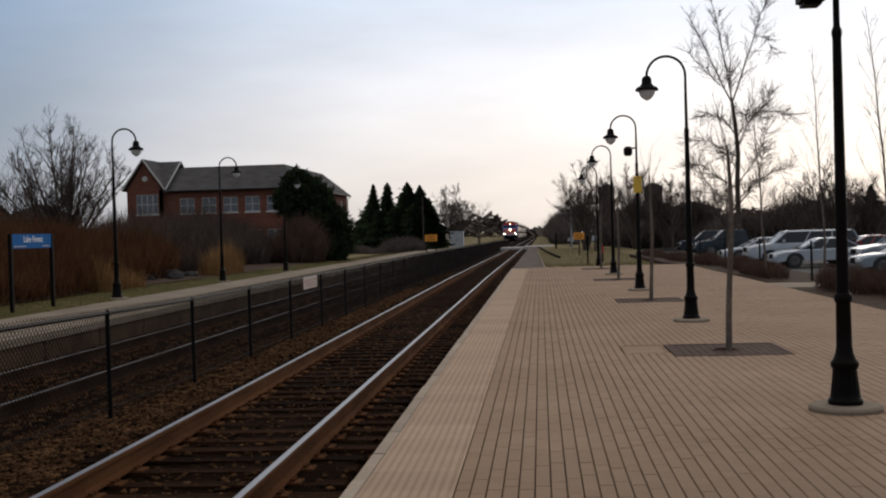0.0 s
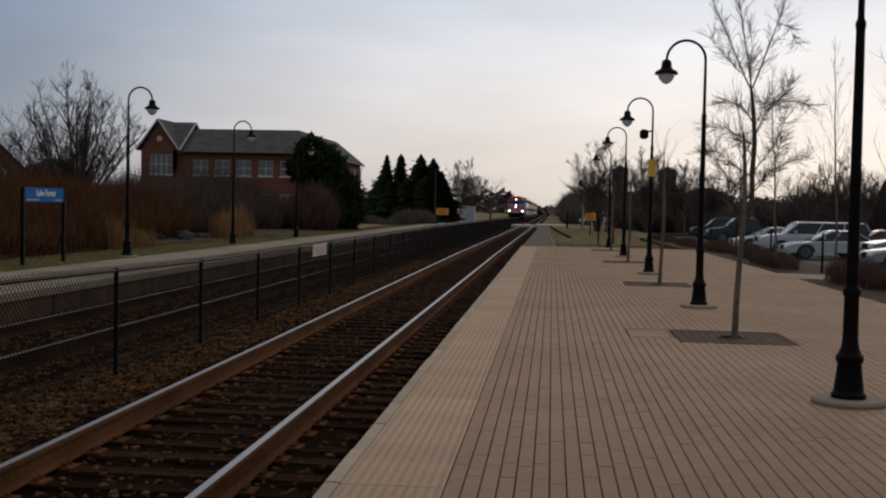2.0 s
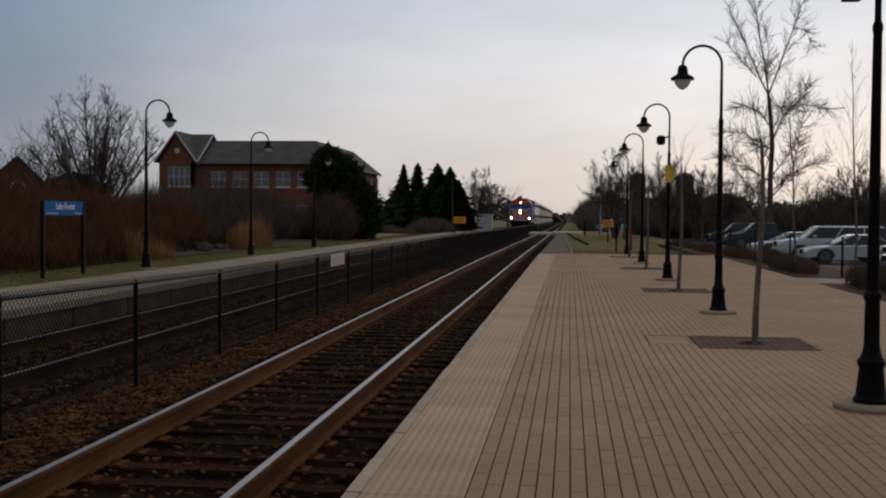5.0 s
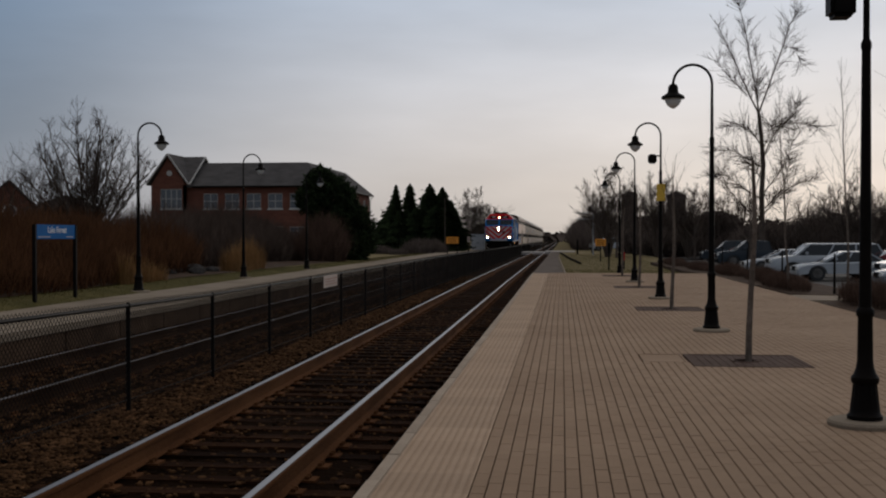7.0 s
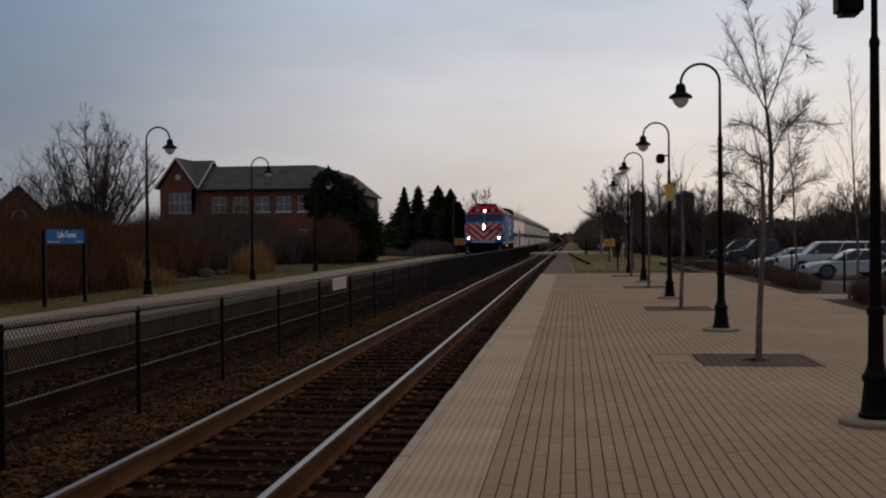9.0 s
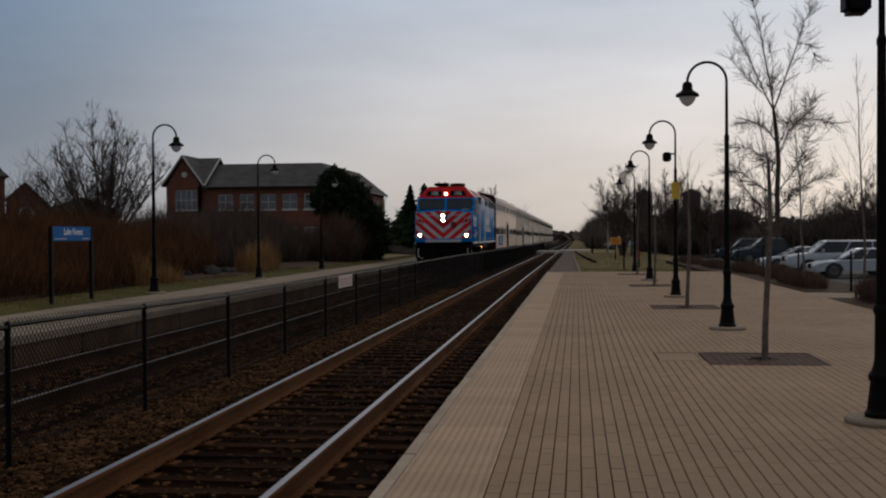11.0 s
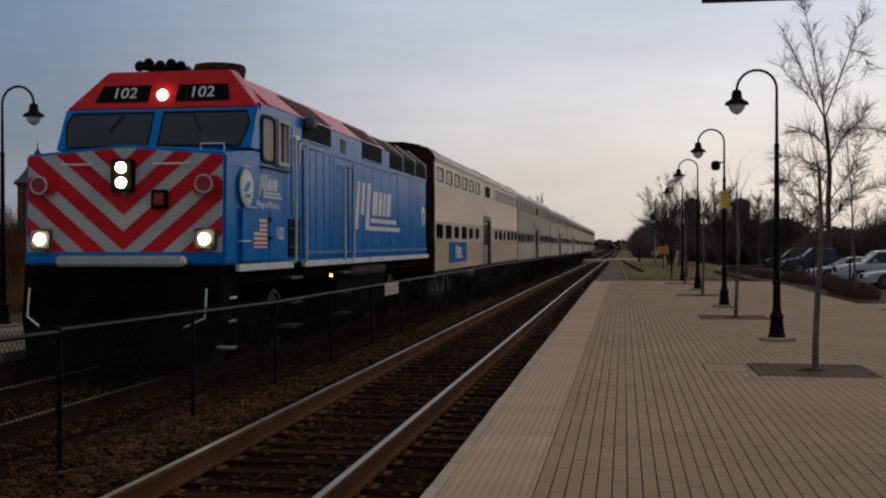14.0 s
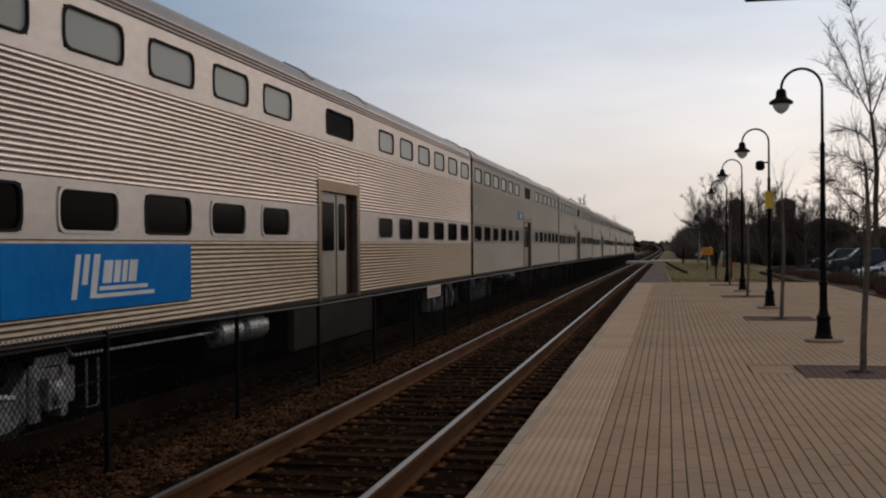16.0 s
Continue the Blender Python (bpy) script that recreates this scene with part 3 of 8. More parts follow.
def build_bed():
    xs = [-8.75 + 0.2 * i for i in range(38)] + [-1.22]
    ys = [-12 + 0.6 * i for i in range(100)] + [48 + 4 * i for i in range(30)] + [170 + 30 * i for i in range(26)]
    g = G()
    g.add([(x, y, bed_height(x) + fall(y) + 0.03 * noise.noise((x * 1.3, y * 1.3, 0)) * (abs(x + 1.2) > 0.1)) for y in ys for x in xs],
          [(j * len(xs) + i, j * len(xs) + i + 1, (j + 1) * len(xs) + i + 1, (j + 1) * len(xs) + i) for j in range(len(ys) - 1) for i in range(len(xs) - 1)])
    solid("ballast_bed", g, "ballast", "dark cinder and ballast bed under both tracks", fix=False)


def scatter_stones():
    rs = np.random.RandomState(3)
    n1, n2, n3, n4, n5 = 34000, 14000, 20000, 6000, 15000
    x = np.concatenate([rs.uniform(-6.1, -1.35, n1), rs.uniform(-8.6, -1.35, n2), rs.uniform(-5.7, -4.3, n3), rs.uniform(-8.6, -1.35, n4), rs.uniform(-8.6, -5.9, n5)])
    y = np.concatenate([6 + 24 * rs.rand(n1) ** 1.3, 12 + 45 * rs.rand(n2), 7 + 35 * rs.rand(n3) ** 1.2, rs.uniform(-10, 7, n4), 8 + 34 * rs.rand(n5) ** 1.3])
    # fewer stones on the ties' run between and beside the rails, a heap along the fence
    keep = np.ones(len(x), bool)
    for c in (TRACK_1, TRACK_2):
        keep &= ~((np.abs(x - c) < 1.25) & (rs.rand(len(x)) > (0.2 if c == TRACK_1 else 0.75)))
        for s in (-0.7525, 0.7525):
            keep &= np.abs(x - c - s) > 0.10
    x, y = x[keep], y[keep]
    n = len(x)
    z = np.array([bed_height(a) for a in x]) + np.array([fall(b) for b in y]) + 0.008
    size = rs.uniform(0.011, 0.030, n) * np.where(rs.rand(n) < 0.12, 1.35, 1.0)
    t = (1 + 5 ** 0.5) / 2
    ico = np.array([(-1, t, 0), (1, t, 0), (-1, -t, 0), (1, -t, 0), (0, -1, t), (0, 1, t), (0, -1, -t), (0, 1, -t), (t, 0, -1), (t, 0, 1), (-t, 0, -1), (-t, 0, 1)]) / 1.9
    fc = np.array([(0, 11, 5), (0, 5, 1), (0, 1, 7), (0, 7, 10), (0, 10, 11), (1, 5, 9), (5, 11, 4), (11, 10, 2), (10, 7, 6), (7, 1, 8),
                   (3, 9, 4), (3, 4, 2), (3, 2, 6), (3, 6, 8), (3, 8, 9), (4, 9, 5), (2, 4, 11), (6, 2, 10), (8, 6, 7), (9, 8, 1)])
    v = ico[None] * size[:, None, None] * rs.uniform(0.65, 1.35, (n, 12, 1)) * np.stack([rs.uniform(0.8, 1.5, n), rs.uniform(0.8, 1.5, n), rs.uniform(0.55, 0.9, n)], 1)[:, None]
    a = rs.uniform(0, 6.28, n)
    c, s = np.cos(a)[:, None], np.sin(a)[:, None]
    v = np.stack([v[..., 0] * c - v[..., 1] * s, v[..., 0] * s + v[..., 1] * c, v[..., 2]], -1)
    v += np.stack([x, y, z], 1)[:, None]
    f = (fc[None] + 12 * np.arange(n)[:, None, None]).reshape(-1, 3)
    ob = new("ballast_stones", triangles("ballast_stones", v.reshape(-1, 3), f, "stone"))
    tagged(ob, "loose grey-brown crushed stone ballast between the tracks", "ballast", "", "stuff")


RAIL_PROFILE = [(-0.07, 0), (0.07, 0), (0.07, 0.012), (0.012, 0.03), (0.009, 0.13), (0.036, 0.142), (0.036, 0.168), (0.030, 0.178),
                (-0.030, 0.178), (-0.036, 0.168), (-0.036, 0.142), (-0.009, 0.13), (-0.012, 0.03), (-0.07, 0.012)]


def build_track(centre, label, web="rust"):
    stops = [-14, 45, 110, 200, 365, 900]
    track = thing("railway_track", label, "railway track", kind="structure")
    for s in (-0.7525, 0.7525):
        g, h = G(), G()
        for a, b in zip(stops, stops[1:]):
            n = len(RAIL_PROFILE)
            vs = [(centre + s + p[0], y, RAIL_Z - 0.182 + p[1] + fall(y)) for y in (a, b) for p in RAIL_PROFILE]
            g.add(vs, [(i, (i + 1) % n, (i + 1) % n + n, i + n) for i in range(n)])
            h.add([(centre + s + q, y, RAIL_Z + fall(y)) for y in (a, b) for q in (-0.029, 0.029)], [(0, 1, 3, 2)])
        rail = part("rail", g, web, track, "rusty steel rail on a wooden tie bed")
        part("running_surface", h, "railhead" if web == "rust" else "dullhead", rail, "worn rail head", fix=False)
    return track


# ---------------------------------------------------------------- platform shell (pavers come last)
GRATES = [(2.35, 14.80), (2.35, 25.1), (2.35, 35.6), (2.35, 45.6)]
PLAT_END, PLAT_RIGHT = 49.0, 6.15


def build_platforms():
    g = G()
    g.box(EDGE + 0.05, PLAT_RIGHT, -12, PLAT_END, -0.9, -0.075)
    solid("platform_base", g, "joint", "sand bed and concrete core of the brick platform", "platform")
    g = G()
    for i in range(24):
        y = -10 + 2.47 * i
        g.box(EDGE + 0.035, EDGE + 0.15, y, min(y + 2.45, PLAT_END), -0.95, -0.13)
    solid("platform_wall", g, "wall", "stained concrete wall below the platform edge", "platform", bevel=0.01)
    g = G()
    g.prism([(-8.62, 0.08), (-8.62, -0.05), (-11.0, -0.05), (-11.0, 0.115), (-10.75, 0.115)], -12, 120, "y")
    solid("far_pavement", g, "concrete", "long pale concrete platform surface across the tracks", "platform")
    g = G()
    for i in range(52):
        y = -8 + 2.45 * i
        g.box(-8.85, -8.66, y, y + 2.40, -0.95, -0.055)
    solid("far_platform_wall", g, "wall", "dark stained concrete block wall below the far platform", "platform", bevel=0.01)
    # planting bed, walk and car park
    g = G()
    g.prism([(6.16, 5), (8.4, 5), (8.4, 29.3), (6.9, 29.3), (6.2, 28.2)], -0.4, -0.015, "z")
    solid("planting_bed", g, "mulch", "bark-mulched bed beside the paving", "planting bed", bevel=0.02)
    g = G()
    g.prism([(6.35, 32.2), (7.4, 31.6), (8.6, 33.5), (8.6, 70), (5.4, 70), (5.6, 52), (6.16, 48)], -0.4, -0.017, "z")
    solid("planting_bed_far", g, "mulch", "bark-mulched strip along the car park", "planting bed", bevel=0.02)
    g = G()
    g.prism([(6.16, -0.03), (8.0, -0.03), (9.8, -0.43), (9.8, -0.6), (6.16, -0.6)], 29.3, 31.9, "y")
    solid("walk", g, "concrete", "concrete walk from the platform to the car park", "path", bevel=0.01)
    g = G()
    ys = [5, 40, 60, 90, 130, 170]
    g.add([(x, y, -0.45 + fall(y)) for y in ys for x in (9.5, 60)], [(2 * i, 2 * i + 1, 2 * i + 3, 2 * i + 2) for i in range(len(ys) - 1)])
    solid("car_park", g, "asphalt", "worn grey asphalt car park", "car park", fix=False)
    # level crossing and path beyond the platform
    g = G()
    z = RAIL_Z + fall(140) + 0.06
    for a, b in ((-8.6, -7.76), (-7.60, -6.26), (-6.10, -3.75), (-3.59, -2.25), (-2.09, 1.6)):
        g.box(a, b, 138, 146, z - 0.4, z if b < 0 else z + 0.09)
    solid("level_crossing", g, "paleslab", "pale crossing panels laid between the rails", "level crossing", bevel=0.01)
    g = G()
    pts = [(-1.34, 49), (-1.34, 60), (-1.34, 75), (-1.34, 95), (-1.34, 118), (-1.34, 138)]
    g.add([(x + s, y, -0.10 + fall(y)) for x, y in pts for s in (0.0, 1.05 + 0.45 * max(0.0, (95 - y) / 46))], [(2 * i, 2 * i + 1, 2 * i + 3, 2 * i + 2) for i in range(len(pts) - 1)])
    k = G()
    k.tube([(-0.27 + 0.45 * max(0.0, (95 - y) / 46), y, -0.09 + fall(y)) for y in (49.2, 60, 72, 84, 96)], 0.05, 6)
    solid("path_kerb", k, "concrete", "pale low kerb along the gravel path", "kerb")
    k = G()
    k.tube([(-0.2, 128, -0.07 + fall(128)), (0.2, 109, -0.07 + fall(109)), (0.6, 90, -0.07 + fall(90)), (1.15, 72, -0.07 + fall(72))], 0.09, 6)
    solid("curved_kerb", k, "lblack", "dark low kerb curving away from the crossing", "kerb")
    solid("gravel_path", g, "gravel", "gravel path beside the track beyond the platform", "path", fix=False)


make_steps = [build_ground, build_bed, scatter_stones, build_platforms]
for step in make_steps:
    step()
track_near = build_track(TRACK_1, "near railway track with rusty rails and dark wooden ties")
track_far = build_track(TRACK_2, "far railway track with rusty rails behind the fence", "shadedrust")


# ---------------------------------------------------------------- street lamps
def make_lamp(y, label, speaker=False, notice=False, group="platform lamps"):
    """Gooseneck lamp at its own origin; the arm reaches towards -x."""
    lamp = thing("street_lamp", label, "street lamp", group=group)
    g = G()
    g.lathe([(0.315, 0.0), (0.32, 0.03), (0.305, 0.05), (0.28, 0.055)], 28)
    part("footing", g, "concrete", lamp, "round concrete footing", smooth=True)
    g = G()
    g.lathe([(0.148, 0.05), (0.152, 0.09), (0.132, 0.11), (0.128, 0.15), (0.110, 0.30), (0.104, 0.36), (0.118, 0.38), (0.120, 0.42), (0.097, 0.45),
             (0.078, 0.50), (0.068, 0.56), (0.063, 0.94), (0.076, 0.96), (0.078, 1.0), (0.058, 1.03)], 28)
    g.v = [(x * 0.92, y * 0.92, z) if i % 2 and 0.12 < z < 0.37 else (x, y, z) for i, (x, y, z) in enumerate(g.v)]
    part("base", g, "iron", lamp, smooth=True)
    g = G()
    g.tube([(0, 0, 1.0), (0, 0, 2.0), (0, 0, 3.28)], [0.055, 0.048, 0.039], 14)
    g.lathe([(0.040, 3.26), (0.046, 3.28), (0.046, 3.32), (0.030, 3.36)], 14)
    part("pole", g, "iron", lamp, smooth=True)
    g = G()
    pts = [(0, 0, 3.3), (0, 0, 3.9), (0, 0, 4.20)]
    pts += [(-0.335 + 0.335 * math.cos(a), 0, 4.265 + 0.335 * math.sin(a)) for a in [math.pi * k / 14 for k in range(15)]]
    pts += [(-0.67, 0, 4.22)]
    g.tube(pts, [0.030, 0.027] + [0.024] * (len(pts) - 2), 10)
    part("gooseneck", g, "iron", lamp, smooth=True)
    g = G()
    g.lathe([(0.028, 4.275), (0.062, 4.262), (0.086, 4.22), (0.092, 4.135), (0.118, 4.105), (0.182, 4.07), (0.202, 4.045), (0.204, 4.018), (0.188, 4.012), (0.10, 4.04)], 22, (-0.67, 0, 0))
    part("shade", g, "iron", lamp, "black domed metal shade with a wide brim", smooth=True)
    g = G()
    g.lathe([(0.142, 4.03), (0.145, 4.0), (0.136, 3.965), (0.108, 3.915), (0.06, 3.87), (0.014, 3.848)], 20, (-0.67, 0, 0))
    part("globe", g, "lampglass", lamp, "pale acorn glass globe", smooth=True)
    if speaker:
        g = G()
        g.box(-0.33, -0.11, -0.13, 0.13, 3.54, 3.78)
        part("loudspeaker", g, "iron", lamp, "dark loudspeaker box", bevel=0.035)
        g = G()
        g.box(-0.12, 0.02, -0.02, 0.02, 3.72, 3.76)
        part("bracket", g, "iron", lamp)
    if notice:
        g = G()
        g.box(-0.11, 0.11, -0.085, -0.07, 2.56, 3.0)
        part("notice_panel", g, "yellow", lamp, "yellow notice panel", bevel=0.005)
    return lamp


LAMP_SIZE = Matrix.Diagonal((0.96, 0.96, 0.974, 1.0))
LAMPS = [(9.85, True, False), (19.28, False, False), (29.15, True, True), (39.5, False, False), (49.6, False, False)]
for y, sp, no in LAMPS:
    ob = make_lamp(y, "black gooseneck street lamp with yellow notice and loudspeaker" if no else
                   "black gooseneck street lamp with loudspeaker on its pole" if sp else "black gooseneck street lamp on a round concrete footing", sp, no)
    ob.matrix_basis = pose(2.555 if y < 12 else 2.50, y, 0 if y < 49 else -0.14) @ LAMP_SIZE
far_lamp = make_lamp(0, "black gooseneck street lamp standing in the grass verge", group="lamps across the tracks")
far_lamp.matrix_basis = pose(-11.16, 28.8, 0.11, 0, 0, 180) @ LAMP_SIZE
for y in (18.95, 38.7, 48.55):
    copy_thing(far_lamp, pose(-11.16, y, 0.11 + fall(y), 0, 0, 180) @ LAMP_SIZE)


# ---------------------------------------------------------------- fence between the tracks
FX, PITCH = -4.93, 3.12


def build_fence():
    fence = thing("chain_link_fence", "black vinyl chain-link fence between the two tracks", "fence")
    post = G()
    post.tube([(0, 0, -0.5), (0, 0, 0.785)], 0.028, 10)
    post.lathe([(0.031, 0.74), (0.031, 0.79), (0.014, 0.812)], 10)
    pm = post.mesh("post", smooth=True)
    pm.materials.append(M["iron"])
    net = G()
    z0, z1, step, r = -0.36, 0.835, 0.074, 0.0034
    h = z1 - z0
    k = -h
    while k < PITCH:
        for flip in (0, 1):
            a0, a1 = max(k, 0.0), min(k + h, PITCH)
            p, q = (a0, z0 + a0 - k), (a1, z0 + a1 - k)
            if flip:
                p, q = (PITCH - p[0], p[1]), (PITCH - q[0], q[1])
            net.tube([(0.004 * (1 - 2 * flip), p[0], p[1]), (0.004 * (1 - 2 * flip), q[0], q[1])], r, 3, caps=False)
        k += step
    nm = net.mesh("chain_link", fix=False)
    nm.materials.append(M["vinyl"])
    tr = G()
    tr.tube([(0, 0, 0.775), (0, PITCH, 0.775)], 0.022, 8)
    tr.tube([(0, 0, -0.30), (0, PITCH, -0.30)], 0.006, 4)
    tm = tr.mesh("top_rail", smooth=True)
    tm.materials.append(M["iron"])
    y = 12.4 - 6 * PITCH
    for i in range(58):
        yy = y + i * PITCH
        dz = fall(yy) - 0.0006 * max(0, yy - 15)
        rise = 0.012 * min(8.0, max(0.0, 15.6 - yy))      # the ground under the fence climbs a little here
        for name, me in (("post", pm), ("chain_link", nm), ("top_rail", tm)):
            ob = part(name, me, "iron", fence)
            ob.location = (FX, yy, dz + rise)
            if name != "post" and 7.6 < yy + PITCH and yy < 15.5:
                ob.rotation_euler = (-0.012, 0, 0)
    # small notice wired to the mesh
    g = G()
    g.box(FX + 0.03, FX + 0.04, 22.85, 24.25, 0.525, 0.775)
    pl = thing("fence_notice", "pale notice plate wired to the fence", "sign")
    part("plate", g, "plate", pl, bevel=0.003)
    for zz, a, b in ((0.70, 22.9, 24.2), (0.645, 22.95, 24.0), (0.59, 23.0, 24.15)):
        g = G()
        g.box(FX + 0.041, FX + 0.043, a, b, zz - 0.012, zz + 0.012)
        part("lettering_bar", g, "fadedred", pl, "faded unreadable lettering")


build_fence()


# ---------------------------------------------------------------- trees and shrubs
def grow(g, tw, rng, p, d, length, r, depth, spread, gravity=0.0, segs=3, kids=(5, 7), shrink=0.62, tmin=0.004):
    """One branch and its own branches; thick ones go to g, thin ones to tw."""
    pts, rad = [p.copy()], [r]
    q, dd = p.copy(), d.copy()
    for i in range(segs):
        dd = (dd + Vector((rng.uniform(-1, 1), rng.uniform(-1, 1), rng.uniform(-0.6, 1) + gravity)) * 0.16).normalized()
        q = q + dd * (length / segs)
        pts.append(q.copy())
        rad.append(r * (1 - 0.62 * (i + 1) / segs))
    (g if r > 0.018 else tw).tube(pts, rad, 7 if r > 0.05 else (5 if r > 0.018 else 3), caps=False)
    if depth <= 0:
        return
    for _ in range(rng.randint(*kids)):
        f = rng.uniform(0.25, 1.0)
        i = min(int(f * segs), segs - 1)
        base = pts[i].lerp(pts[i + 1], f * segs - i)
        side = Vector((rng.uniform(-1, 1), rng.uniform(-1, 1), rng.uniform(-0.3, 0.7)))
        nd = (dd * (1 - spread) + side.normalized() * spread).normalized()
        grow(g, tw, rng, base, nd, length * shrink * rng.uniform(0.7, 1.15), max(r * 0.45 * (1.1 - 0.5 * f), tmin), depth - 1, spread, gravity, segs, kids, shrink, tmin)


def bare_tree(at, height, label, seed, trunk=0.35, r=0.12, spread=0.55, depth=3, limbs=7, lean=(0, 0), twig=0.0, group="bare trees", lo=0.25, kids=(5, 7), wood="bark", reach=0.55, upright=0.75, tmin=0.009):
    rng = random.Random(seed)
    t = thing("bare_tree", label, "tree", pose(*at), group)
    g, tw = G(), G()
    pts = [Vector((0, 0, -0.1))]
    rad = [r * 1.25]
    n = 6
    top = height * (0.62 if trunk > 0.3 else 0.5)
    for i in range(1, n + 1):
        f = i / n
        pts.append(Vector((lean[0] * f + rng.uniform(-1, 1) * 0.02 * height * f, lean[1] * f + rng.uniform(-1, 1) * 0.02 * height * f, top * f)))
        rad.append(r * (1 - 0.6 * f))
    g.tube(pts, rad, 9, caps=False)
    for k in range(limbs):
        f = lo + (1 - lo) * (k + rng.uniform(0.2, 0.8)) / limbs
        i = min(int(f * n), n - 1)
        base = pts[i].lerp(pts[i + 1], f * n - i)
        a = k * 2.4 + rng.uniform(-0.4, 0.4)
        up = upright + 0.5 * f
        d = Vector((math.cos(a), math.sin(a), up)).normalized()
        grow(g, tw, rng, base, d, height * reach * (1.0 - 0.35 * f) * rng.uniform(0.8, 1.1), r * 0.55 * (1.1 - 0.5 * f), depth - 1, spread, 0.25, 4, kids, 0.62, tmin)
    for k in range(3):
        a = rng.uniform(0, 6.28)
        grow(g, tw, rng, pts[-1], Vector((0.35 * math.cos(a), 0.35 * math.sin(a), 1)).normalized(), (height - top) * rng.uniform(0.85, 1.05), rad[-1] * 0.9, depth - 1, spread, 0.3, 4, kids, 0.62, tmin)
    part("trunk", g, wood, t, smooth=True, fix=False)
    part("crown", tw, "twig", t, fix=False)
    return t


def limb(g, tw, rng, pts, r, fine, length, depth=1, droop=0.0):
    """One bough along the given points, with fine twigs on its outer part."""
    pts = [Vector(p) for p in pts]
    n = len(pts)
    g.tube(pts, [r * 0.72 * (1 - 0.8 * i / (n - 1)) for i in range(n)], 6, caps=False)
    for _ in range(fine):
        f = rng.uniform(0.15, 1.0) * (n - 1)
        j = min(int(f), n - 2)
        d = (pts[j + 1] - pts[j]).normalized()
        side = Vector((rng.uniform(-1, 1), rng.uniform(-1, 1), rng.uniform(-0.4, 0.8) + droop)).normalized()
        grow(g, tw, rng, pts[j].lerp(pts[j + 1], f - j), (d * 0.55 + side * 0.6).normalized(), length * rng.uniform(0.5, 1.2), 0.0034, depth, 0.42, droop, 3, (2, 4), 0.5, 0.0022)


def platform_tree(at, seed, height):
    """Slim young street tree: a pale straight trunk and a sparse head of thin upright shoots."""
    rng = random.Random(seed)
    t = thing("bare_tree", "slim pale bare young street tree in a square iron grate", "tree", pose(*at), "platform trees")
    g, tw = G(), G()
    trunk = [Vector((0.035 * math.sin(i * 0.9 + seed) * i / 5 + 0.012 * i, 0, height * i / 6)) for i in range(7)]
    g.tube(trunk, [0.046, 0.041, 0.038, 0.036, 0.033, 0.028, 0.020], 10, caps=False)
    for k in range(8):
        a = 2.399 * k
        f = 4.2 + 1.8 * k / 7
        i = min(int(f), 5)
        d = Vector((0.42 * math.cos(a), 0.42 * math.sin(a), 1)).normalized()
        grow(g, tw, rng, trunk[i].lerp(trunk[i + 1], f - i), d, rng.uniform(0.5, 0.95), 0.0065, 1, 0.4, 0.3, 4, (3, 5), 0.5, 0.0022)
    part("trunk", g, "palebark", t, smooth=True, fix=False)
    part("crown", tw, "twig", t, fix=False)
    return t


for i, (gx, gy) in enumerate(GRATES):
    platform_tree((2.40, gy + 0.08, -0.02), 11 + i, 2.6 + 0.15 * (i % 2))


